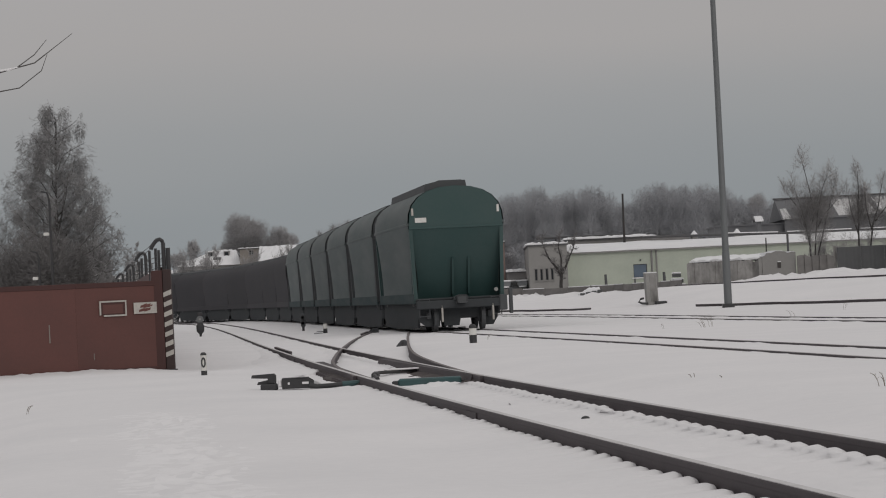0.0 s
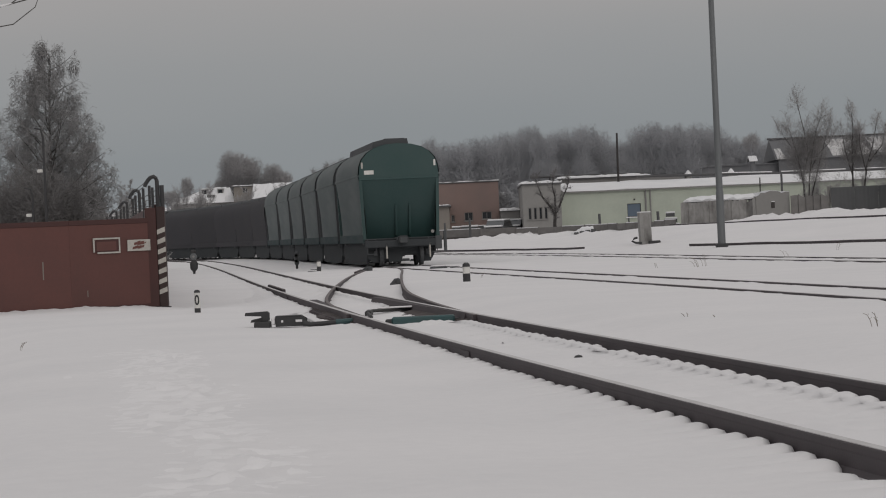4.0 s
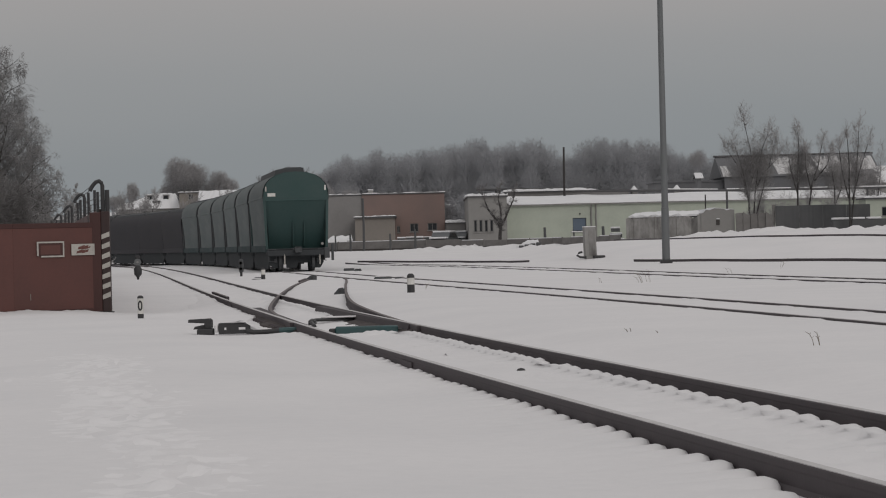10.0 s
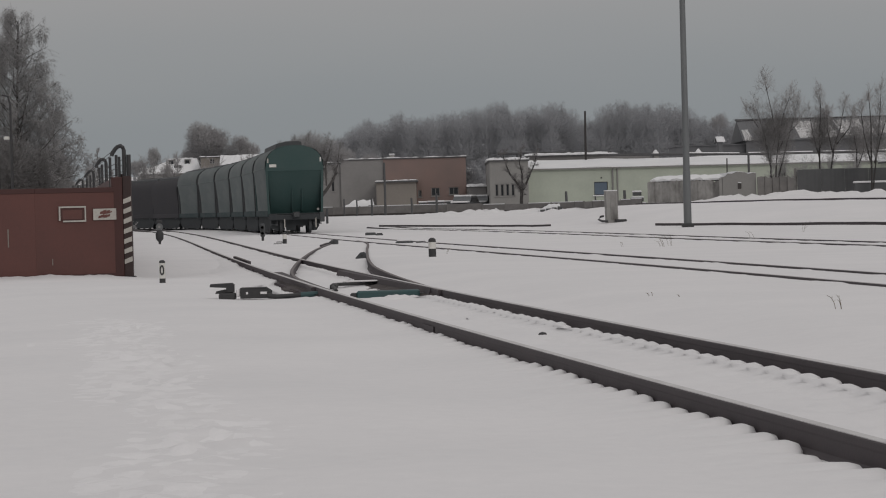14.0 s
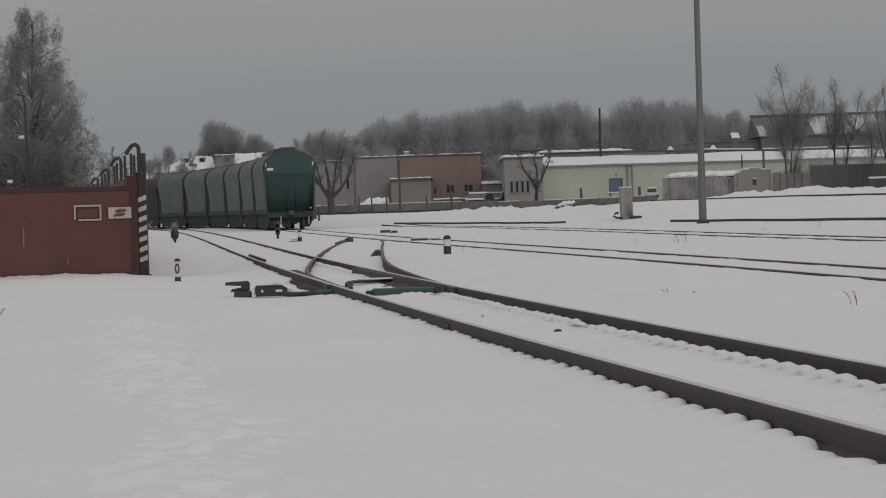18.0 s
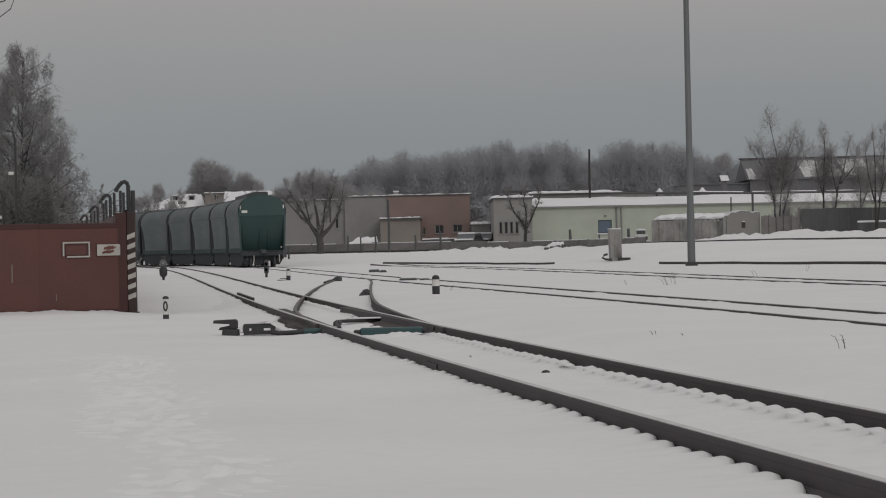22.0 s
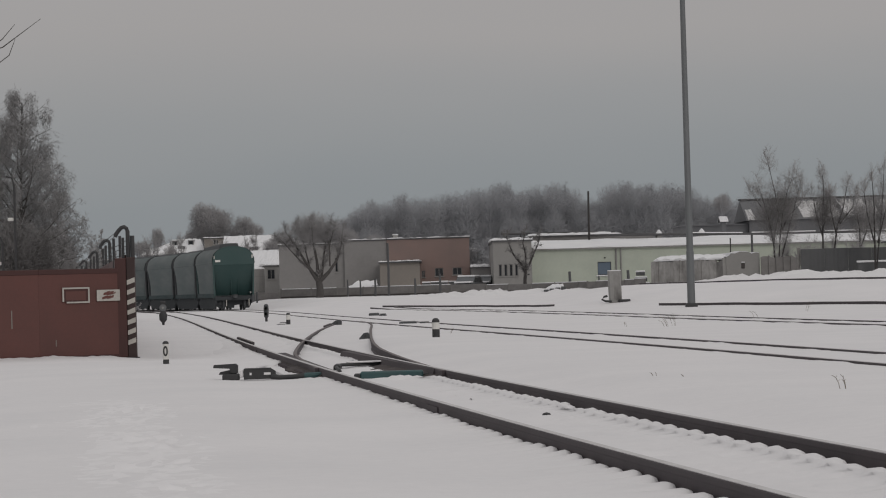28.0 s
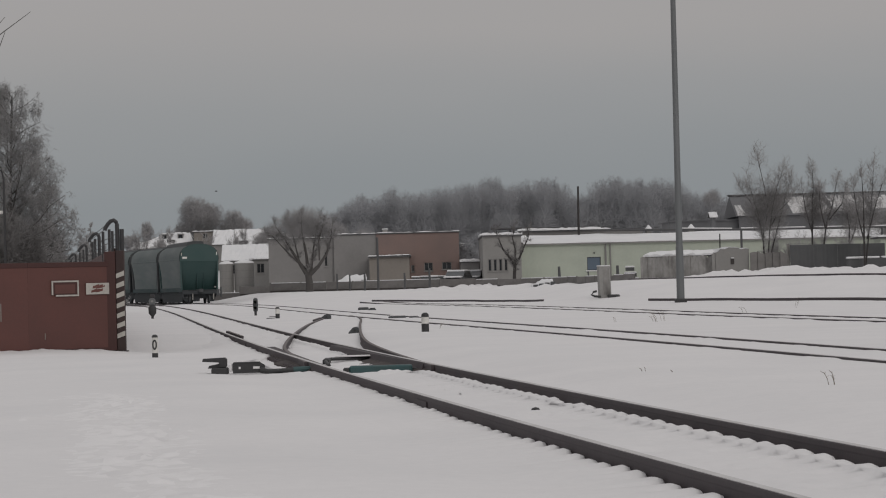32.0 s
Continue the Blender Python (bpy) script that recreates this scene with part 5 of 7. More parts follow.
def green_hall():
    t = tagged(empty("storage_hall"), "long pale green rendered hall with a snow-covered roof", "building")
    z0 = 0.6
    # grey end block
    wins = [(4.80, 5.10, 2.25, 3.32), (5.28, 5.58, 2.25, 3.32), (5.76, 6.06, 2.25, 3.32), (6.24, 6.54, 2.25, 3.32)]
    wall_block("end_block", t, 4.36, 7.78, 232.0, 252, z0, 5.34, PLASTER_GREY, wins)
    for w in wins:
        window_in(t, *w, 232.0, 0)
    m = Mesh()
    m.box(4.26, 7.9, 231.8, 252, 5.34, 5.46)
    part("end_roof", m, ROOFING, t)
    snow_slab(t, [(4.26, 231.8, 5.46), (7.9, 231.8, 5.46), (7.9, 252, 5.60), (4.26, 252, 5.60)], 0.24, seed=8, rough=0.09)
    wall_block("rear_block", t, 7.95, 19.5, 242.4, 252, z0, 5.85, PLASTER_DARK)
    m = Mesh()
    m.box(7.9, 19.6, 242.2, 252, 5.85, 5.95)
    part("rear_roof", m, ROOFING, t)
    snow_slab(t, [(7.9, 242.15, 5.95), (16.5, 242.15, 5.95), (16.5, 252, 6.05), (7.9, 252, 6.05)], 0.22, seed=18, rough=0.08)
    # long hall, its front runs slightly away
    L = Matrix.Translation((7.80, 234.0, 0)) @ Matrix.Rotation(math.atan2(4.5, 30), 4, "Z")
    wall = wall_block("hall_wall", t, 0.0, 36.0, 0.0, 14.0, z0, 4.52, PLASTER, [(6.05, 7.32, 2.12, 3.32)])
    wall.matrix_basis = L
    m = Mesh()
    w = Mesh()
    for q in ((6.05, 7.32, 3.26, 3.32), (6.05, 7.32, 2.12, 2.18), (6.05, 6.11, 2.18, 3.26), (7.26, 7.32, 2.18, 3.26)):
        w.box(q[0], q[1], 0.1, 0.17, q[2], q[3])
    win = part("window", w, ROOFING, t, m=L)
    g = Mesh()
    g.box(6.08, 7.30, 0.13, 0.14, 2.14, 3.30)
    part("pane", g, PANE_BLUE, win)
    s = Mesh()
    s.box(5.9, 7.4, -0.18, 0.1, 2.02, 2.12, 0.02)
    part("sill_snow", s, SNOW_FAR, t, m=L)
    m = Mesh()
    m.box(6.66, 6.78, -0.16, 0.0, 3.62, 3.74, 0.02)
    part("wall_lamp", m, BLACK, t, m=L)
    m = Mesh()
    m.tube([(7.76, -0.25, 4.5), (7.76, -0.10, 4.25), (7.76, -0.10, 1.2), (7.76, -0.3, 1.0)], 0.075, 8)
    part("downpipe", m, PLASTER_DARK, t, m=L)
    m = Mesh()
    m.tube([(8.2, -0.08, 4.5), (8.2, -0.08, 1.2)], 0.07, 8)
    part("downpipe", m, PLASTER_GREY, t, m=L)
    m = Mesh()
    m.box(-0.1, 36.2, -0.32, 0.0, 4.50, 4.60)
    part("eaves_board", m, PLASTER_GREY, t, m=L)
    m = Mesh()
    m.loft([[(-0.1, -0.32, 4.605), (-0.1, 7.0, 5.44), (-0.1, 14.2, 4.605)], [(36.2, -0.32, 4.605), (36.2, 7.0, 5.44), (36.2, 14.2, 4.605)]])
    part("hall_roof", m, PLASTER_GREY, t, m=L)
    sn = snow_slab(t, [(0.2, -0.36, 4.61), (36.2, -0.36, 4.61), (36.2, 7.0, 5.45), (0.6, 7.0, 5.45)], 0.10, seed=9)
    sn.matrix_basis = L
    for k in range(2):
        m = Mesh()
        x = 13.3 + 4.1 * k
        m.box(x, x + 0.5, 7.2, 7.7, 5.2, 5.72, 0.04)
        part("roof_vent", m, CONCRETE, t, m=L)
        m = Mesh()
        m.tube([(x + 0.25, 7.45, 5.72), (x + 0.25, 7.45, 5.86), (x + 0.25, 7.45, 6.25)], [0.42, 0.38, 0.06], 10)
        part("vent_snow", m, SNOW_FAR, t, m=L)
    m = Mesh()
    m.box(9.0, 9.32, 7.2, 7.5, 5.2, 6.2, 0.04)
    part("chimney", m, ROOFING, t, m=L)
    m = Mesh()
    m.tube([(13.45, 241.2, 5.0), (13.46, 241.2, 7.5), (13.49, 241.2, 9.95)], [0.11, 0.10, 0.09], 8)
    part("flue", m, BARK_DARK, t, "tall thin dark flue pipe")


green_hall()


def lean_to():
    t = tagged(empty("lean_to", pose(3.35, 248.0, 0.0)), "low grey lean-to with snow on its roof", "shed")
    wall_block("wall", t, -0.85, 0.95, 0.0, 3.0, 0.6, 3.2, PLASTER_DARK)
    m = Mesh()
    m.box(-0.92, 1.0, -0.15, 3.1, 3.2, 3.27, 0.01)
    part("roof", m, ROOFING, t)
    snow_slab(t, [(-0.92, -0.15, 3.27), (1.0, -0.15, 3.27), (1.0, 3.1, 3.4), (-0.92, 3.1, 3.4)], 0.2, seed=71)


lean_to()


def overhead_pipe():
    t = tagged(empty("heating_pipe"), "long dark overhead heating pipe on steel posts", "pipeline")
    m = Mesh()
    m.tube([(5.6, 254, 6.45), (12.6, 255, 6.43), (16.0, 256, 6.38)], 0.11, 8)
    part("pipe", m, ROOFING, t)
    line = [(14.6, 231, 5.64), (21.4, 231, 5.53), (27.0, 231, 5.40), (33.5, 231, 5.36), (42.0, 231, 5.31), (54.0, 231, 5.27)]
    m = Mesh()
    m.tube(line, 0.10, 8)
    part("pipe", m, ROOFING, t)
    for (x0, y0, z0), (x1, y1, z1) in zip(line[1:], line[2:]):
        m = Mesh()
        m.loft([[(x0 + 0.3, 230.93, z0 + 0.09), (x0 + 0.3, 231.07, z0 + 0.09), (x0 + 0.3, 231.0, z0 + 0.17)], [(x1 - 0.5, 230.93, z1 + 0.09), (x1 - 0.5, 231.07, z1 + 0.09), (x1 - 0.5, 231.0, z1 + 0.17)]])
        part("pipe_snow", m, SNOW_FAR, t)
    for x, y, z in ((7.5, 254.3, 6.45), (16.0, 256, 6.35), (27.3, 231, 5.38), (39.8, 231, 5.3), (50.0, 231, 5.26)):
        m = Mesh()
        m.tube([(x, y, ground_z(x, y) - 0.2), (x, y, z)], 0.10, 8)
        part("post", m, ROOFING, t)


overhead_pipe()


def concrete_shed():
    t = tagged(empty("concrete_shed"), "low weathered concrete panel shed with snow on its roof", "shed")
    rnd = random.Random(58)
    pts = [(14.4, 182.0), (16.7, 180.3), (19.1, 178.5)]
    for i, ((x0, y0), (x1, y1)) in enumerate(zip(pts, pts[1:])):
        e = Vector((x1 - x0, y1 - y0, 0))
        n = 5
        w = e.length / n
        for k in range(n):
            # boards of cast concrete with broken upper edges
            top = 2.70 + rnd.uniform(-0.06, 0.12)
            edge = [(k * w + 0.004 + (w - 0.008) * j / 5, top + rnd.uniform(-0.05, 0.05)) for j in range(6)]
            face = 0.03 * ((k * 2 + i) % 3)
            ring = [(edge[0][0], 0.5), (edge[-1][0], 0.5)] + edge[::-1]
            m = Mesh()
            m.loft([[(a, q, z) for a, z in ring] for q in (face, 0.2)])
            part("wall_panel", m, CONCRETE_OLD, t, m=Matrix.Translation((x0, y0, 0)) @ Matrix.Rotation(math.atan2(e.y, e.x), 4, "Z"))
    m = Mesh()
    m.box(19.02, 19.24, 178.25, 178.48, 0.6, 2.86, 0.01)
    part("corner_strip", m, CONCRETE, t)
    m = Mesh()
    m.loft([[(14.7, 182.2, 2.70), (19.1, 178.9, 2.70), (21.0, 184.0, 2.86), (16.0, 187.5, 2.86)], [(14.7, 182.2, 2.77), (19.1, 178.9, 2.77), (21.0, 184.0, 2.93), (16.0, 187.5, 2.93)]])
    part("roof", m, ROOFING, t)
    snow_slab(t, [(14.6, 182.1, 2.77), (19.1, 178.8, 2.77), (21.0, 184.0, 2.93), (16.0, 187.5, 2.93)], 0.27, seed=21, rough=0.08)
    # taller neighbour with a broken top
    t = tagged(empty("concrete_garage"), "grey-beige rendered garage block with an uneven snowy top", "garage")
    top = [(19.25, 2.92), (19.45, 2.98), (19.6, 3.16), (19.9, 3.14), (20.2, 3.26), (20.8, 3.22), (21.0, 3.1), (21.3, 3.16), (21.55, 3.14)]
    m = Mesh()
    m.loft([[(x, y, z) for x, z in [(19.25, 0.6), (21.55, 0.6)] + top[::-1]] for y in (178.2, 183.0)])
    part("wall", m, PLASTER_GREY, t)
    # no opening here: a dark plate stands for the hole's unlit inside
    m = Mesh()
    m.box(20.28, 20.52, 178.15, 178.21, 2.1, 2.5, 0.02)
    part("vent_hole", m, DARK_BROWN, t)
    m = Mesh()
    m.box(20.3, 20.52, 178.13, 178.2, 2.5, 2.56, 0.01)
    part("hole_snow", m, SNOW_FAR, t)
    for k, ((x0, z0), (x1, z1)) in enumerate(zip(top, top[1:])):
        snow_slab(t, [(x0, 178.3, z0), (x1, 178.3, z1), (x1, 183, z1 + 0.03), (x0, 183, z0 + 0.03)], 0.035, seed=122 + k, rough=0.03)
    m = Mesh()
    m.tube([(20.2, 184.0, 2.4), (20.22, 184.0, 4.3)], 0.045, 6)
    part("vent_pipe", m, BARK_DARK, t)
    f = tagged(empty("panel_fence"), "weathered brown-grey concrete panels standing in snow", "fence")
    for k in range(5):
        m = Mesh()
        x = 21.6 + k * 0.50
        z0, z1 = 2.86 + 0.1 * math.sin(k * 1.9), 2.80 + 0.1 * math.sin(k * 2.7 + 1)
        m.loft([[(x, y, 0.6), (x + 0.485, y, 0.6), (x + 0.485, y, z1), (x + 0.26, y, z1 + 0.03), (x, y, z0)] for y in (177.9 - 0.09 * k, 178.1 - 0.09 * k)])
        part("panel", m, CONCRETE_FENCE, f)


concrete_shed()


def sheet_fence():
    t = tagged(empty("sheet_metal_fence"), "dark slate sheet metal fence on a snow bank", "fence")
    for i in range(4):
        x = 23.7 + i * 1.58
        m = Mesh()
        m.box(x + 0.006, x + 1.574, 173.3, 173.36, 1.2, 3.25 + 0.015 * math.sin(i * 1.7), 0.01)
        panel = part("panel", m, WOOD_DARK, t)
        for k in range(6):
            m = Mesh()
            m.box(x + 0.06 + k * 0.26, x + 0.20 + k * 0.26, 173.292, 173.2985, 1.25, 3.2, 0.003)
            part("rib", m, WOOD_DARK, panel)
    m = Mesh()
    m.box(23.52, 23.68, 173.5, 173.66, 1.2, 3.35, 0.02)
    part("end_post", m, CONCRETE_OLD, t)
    # low plinth that goes on past the fence, under a snow ledge
    k = tagged(empty("low_plinth"), "low dark plinth with a ledge of snow", "wall")
    m = Mesh()
    m.box(27.2, 36.5, 171.3, 171.8, 1.2, 2.24, 0.03)
    part("plinth", m, WOOD_DARK, k)
    for x0, x1, z in ((27.15, 29.3, 2.24), (29.45, 30.4, 2.24), (31.5, 33.0, 2.24)):
        m = Mesh()
        m.box(x0, x1, 171.2, 171.85, z, z + 0.13, 0.05)
        part("snow_ledge", m, SNOW_FAR, k)


sheet_fence()


def green_booth():
    t = tagged(empty("booth"), "small pale green booth with a dark window", "booth")
    wall_block("wall", t, 32.6, 35.6, 190, 193, 0.9, 3.75, PLASTER, [(33.75, 34.65, 2.5, 3.2)])
    window_in(t, 33.75, 34.65, 2.5, 3.2, 190)
    m = Mesh()
    m.box(32.4, 35.8, 189.8, 193.2, 3.75, 3.86, 0.02)
    part("roof", m, ROOFING, t)
    snow_slab(t, [(32.4, 189.8, 3.87), (35.8, 189.8, 3.87), (35.8, 193.2, 3.87), (32.4, 193.2, 3.87)], 0.14, seed=64)


green_booth()


def low_wall():
    t = tagged(empty("concrete_fence"), "low grey concrete fence panels along the yard edge", "fence")
    pts = [(-19.5, 226.0), (-11.5, 224.0), (-2.4, 218.0), (3.4, 214.0), (10.5, 205.0), (14.3, 186.0)]
    for (x0, y0), (x1, y1) in zip(pts, pts[1:]):
        e = Vector((x1 - x0, y1 - y0, 0))
        n = max(int(e.length / 2.6), 1)
        ang = math.atan2(e.y, e.x)
        for k in range(n):
            p = Vector((x0, y0, 0)) + e * (k / n)
            z = ground_z(p.x, p.y)
            w = e.length / n
            m = Mesh()
            high = 0.78 if x0 < 3 else 0.66
            m.box(0.06, w - 0.06, -0.05, 0.05, -0.25, high, 0.015)
            part("panel", m, CONCRETE_FENCE, t, m=Matrix.Translation((p.x, p.y, z)) @ Matrix.Rotation(ang, 4, "Z"))
            m = Mesh()
            m.box(-0.07, 0.07, -0.08, 0.08, -0.25, high + 0.05, 0.02)
            part("post", m, CONCRETE_FENCE, t, m=Matrix.Translation((p.x, p.y, z)))
            # dark strip along the panel's foot
            m = Mesh()
            m.box(0.0, w, -0.09, -0.055, -0.25, 0.16, 0.01)
            part("footing", m, DARK_BROWN, t, m=Matrix.Translation((p.x, p.y, z)) @ Matrix.Rotation(ang, 4, "Z"))
            if k % 3 != 1:
                m = Mesh()
                m.box(0.1, w - 0.1, -0.07, 0.07, high, high + 0.06, 0.02)
                part("snow_cap", m, SNOW_FAR, t, m=Matrix.Translation((p.x, p.y, z)) @ Matrix.Rotation(ang, 4, "Z"))


low_wall()


def board_stack(x, y, w):
    z = ground_z(x, y)
    t = tagged(empty("board_stack", pose(x, y, z, 0, 0, 6)), "low stack of dark boards capped with snow", "board stack")
    for k in range(3):
        m = Mesh()
        m.box(-w / 2 + 0.08 * k, w / 2 - 0.16 * k, -0.4, 0.4, 0.05 + 0.42 * k, 0.30 + 0.42 * k, 0.02)
        part("board", m, WOOD_DARK, t)
        m = Mesh()
        m.box(-w / 2 + 0.06 * k, w / 2 - 0.15 * k, -0.42, 0.38, 0.30 + 0.42 * k, 0.42 + 0.42 * k, 0.04)
        part("snow_cap", m, SNOW_FAR, t)
    for s in (-1, 1):
        m = Mesh()
        m.box(s * w * 0.42 - 0.05, s * w * 0.42 + 0.05, -0.3, 0.3, -0.2, 0.05, 0.01)
        part("bearer", m, WOOD_DARK, t)


board_stack(14.3, 189.5, 1.0)


def timber_post(x, y, top, r=0.09, label="dark wooden post standing by the fence"):
    z = ground_z(x, y)
    m = Mesh()
    m.tube([(x, y, z - 0.2), (x + 0.02, y, (z + top) / 2), (x, y, top)], [r, r * 0.95, r * 0.85], 8)
    tagged(part("timber_post", m, WOOD_DARK), label, "post", "posts by the fence")


for x, y, top, r in ((-4.65, 214.5, 5.2, 0.10), (-2.47, 214, 2.23, 0.09), (-0.42, 214, 2.55, 0.10), (10.0, 209, 2.4, 0.12), (-5.8, 216, 2.3, 0.09), (-8.2, 219, 2.3, 0.07), (12.1, 205, 1.95, 0.07), (13.2, 198, 2.0, 0.06), (13.7, 195, 2.3, 0.12), (-7.1, 218, 2.2, 0.07), (22.1, 240, 4.4, 0.07), (18.6, 200, 2.45, 0.07), (29.6, 255, 5.6, 0.09)):
    timber_post(x, y, top, r)


def silo(x, y, r, z1):
    t = tagged(empty("grain_silo", pose(x, y, ground_z(x, y))), "short grey metal silo with a snow cap", "silo", "silos")
    h = z1 - ground_z(x, y)
    m = Mesh()
    m.tube([(0, 0, 0), (0, 0, h)], r, 20)
    part("drum", m, PLASTER_GREY, t)
    m = Mesh()
    m.tube([(0, 0, h), (0, 0, h + 0.15), (0, 0, h + 0.30)], [r * 1.04, r * 0.95, r * 0.3], 20)
    part("snow_cap", m, SNOW_FAR, t)
    for k in range(3):
        m = Mesh()
        m.tube([(0, 0, h * (0.25 + 0.25 * k) - 0.03), (0, 0, h * (0.25 + 0.25 * k) + 0.03)], r * 1.015, 20)
        part("hoop", m, PLASTER_DARK, t)


silo(-20.9, 262, 0.70, 3.75)
silo(-19.1, 262, 0.98, 3.80)


def house(x, y, w, d, eave, ridge, mat, label, turn=0.0, windows=1, dormer=False, chim=True):
    z = ground_z(x, y)
    t = tagged(empty("house", pose(x, y, z, 0, 0, turn)), label, "house", "houses on the slope")
    ev, rd = eave - z, ridge - z
    wins = []
    for k in range(windows):
        c = -w / 2 + w * (k + 0.5) / windows
        wins.append((c - 0.4, c + 0.4, ev - 1.5, ev - 0.5))
    wall_block("wall", t, -w / 2, w / 2, -d / 2, d / 2, -0.8, ev, mat, wins)
    for q in wins:
        window_in(t, *q, -d / 2)
    for s in (-1, 1):
        m = Mesh()
        m.loft([[(s * w / 2 - 0.1, -d / 2, ev), (s * w / 2 - 0.1, 0, rd - 0.05), (s * w / 2 - 0.1, d / 2, ev)], [(s * w / 2 + 0.1, -d / 2, ev), (s * w / 2 + 0.1, 0, rd - 0.05), (s * w / 2 + 0.1, d / 2, ev)]])
        part("gable", m, mat, t)
    for s in (-1, 1):
        m = Mesh()
        m.loft([[(-w / 2 - 0.3, s * (d / 2 + 0.3), ev - 0.1), (-w / 2 - 0.3, 0, rd)], [(w / 2 + 0.3, s * (d / 2 + 0.3), ev - 0.1), (w / 2 + 0.3, 0, rd)]], closed=False, caps=False)
        rf = part("roof_slope", m, ROOFING, t)
        c = [(-w / 2 - 0.3, s * (d / 2 + 0.3), ev - 0.08), (w / 2 + 0.3, s * (d / 2 + 0.3), ev - 0.08), (w / 2 + 0.3, 0, rd + 0.01), (-w / 2 - 0.3, 0, rd + 0.01)]
        snow_slab(t, c, 0.16, seed=int(abs(x) * 3) + s)
    if dormer:
        m = Mesh()
        m.box(-w * 0.32, -w * 0.05, -d * 0.36, 0, ev + (rd - ev) * 0.25, ev + (rd - ev) * 0.72, 0.02)
        part("dormer", m, ROOFING, t)
        m = Mesh()
        m.box(-w * 0.35, -w * 0.02, -d * 0.40, 0.0, ev + (rd - ev) * 0.72, ev + (rd - ev) * 0.72 + 0.18, 0.04)
        part("dormer_snow", m, SNOW_FAR, t)
    if chim:
        m = Mesh()
        m.box(w * 0.28, w * 0.28 + 0.5, -0.25, 0.25, rd - 0.4, rd + 0.7, 0.03)
        part("chimney", m, PLASTER_DARK, t)


def hipped_house():
    z = 4.0
    t = tagged(empty("house", pose(-35.9, 348, z)), "grey house under a hipped snow roof with dark dormers", "house", "houses on the slope")
    wall_block("wall", t, -3.9, 4.2, -2.6, 4.0, -1.5, 2.85, PLASTER_GREY, [(0.6, 1.3, 1.6, 2.5), (2.8, 3.5, 1.6, 2.5)])
    window_in(t, 0.6, 1.3, 1.6, 2.5, -2.6)
    window_in(t, 2.8, 3.5, 1.6, 2.5, -2.6)
    front = [(-4.3, -3.0, 2.85), (4.4, -3.0, 2.85), (3.3, 0.6, 4.85), (0.2, 0.6, 4.85)]
    rear_side = [(0.2, 0.6, 4.85), (3.3, 0.6, 4.85), (4.4, 4.4, 2.85), (-4.3, 4.4, 2.85)]
    m = Mesh()
    m.add(front + rear_side[2:], [(0, 1, 2, 3), (3, 2, 4, 5), (0, 3, 5), (1, 4, 2)])
    part("roof", m, ROOFING, t)
    for k, c in enumerate((front, rear_side)):
        snow_slab(t, c, 0.12, seed=140 + k, rough=0.09)
    for x in (0.05, 2.2):
        m = Mesh()
        m.box(x - 0.38, x + 0.38, -0.9, 0.6, 3.6, 4.72, 0.03)
        dm = part("dormer", m, PLASTER_DARK, t)
        m = Mesh()
        m.box(x - 0.26, x + 0.26, -0.93, -0.905, 4.1, 4.6)
        part("pane", m, GLASS, dm)
        m = Mesh()
        m.box(x - 0.46, x + 0.46, -1.0, 0.6, 4.72, 4.86, 0.04)
        part("dormer_snow", m, SNOW_FAR, dm)
    m = Mesh()
    m.box(0.5, 1.5, -1.9, -1.3, 3.55, 3.95, 0.03)
    part("roof_window", m, ROOFING, t)


hipped_house()


def gable_wall_house():
    t = tagged(empty("house", pose(-30.2, 344, 4.0)), "narrow beige house with one dark upper window", "house", "houses on the slope")
    wall_block("wall", t, -1.35, 1.30, -1.0, 4.0, -1.5, 4.78, PLASTER_BEIGE, [(-0.15, 0.45, 4.0, 4.6)])
    window_in(t, -0.15, 0.45, 4.0, 4.6, -1.0)
    m = Mesh()
    m.box(-1.5, 1.45, -1.2, 4.2, 4.78, 4.88, 0.02)
    part("roof", m, ROOFING, t)
    snow_slab(t, [(-1.5, -1.2, 4.88), (1.45, -1.2, 4.88), (1.45, 4.2, 4.95), (-1.5, 4.2, 4.95)], 0.08, seed=151)


gable_wall_house()
house(-25.6, 343, 6.0, 8, 7.1, 8.95, PLASTER_GREY, "long house under a broad snow-covered roof", 0, 2, False, False)
house(-23.3, 333, 3.7, 6, 6.0, 7.75, PLASTER_DARK, "grey house with a snow roof and a dark dormer", -7, 2, True, False)
house(-19.6, 330, 2.6, 7, 6.4, 8.3, PLASTER_BEIGE, "beige gabled house behind bare trees", 80, 1, False, False)
house(-20.6, 286, 4.6, 10, 4.35, 6.0, PLASTER_GREY, "long low house with a smooth snow roof", 3, 3, False, False)
house(-17.9, 271, 1.7, 5, 4.3, 4.9, PLASTER_GREY, "small annex with one dark window", 0, 1, False, False)
house(-38.5, 350, 3.0, 6, 6.2, 7.7, PLASTER_GREY, "low house with a snowy roof behind the fence", 0, 1)


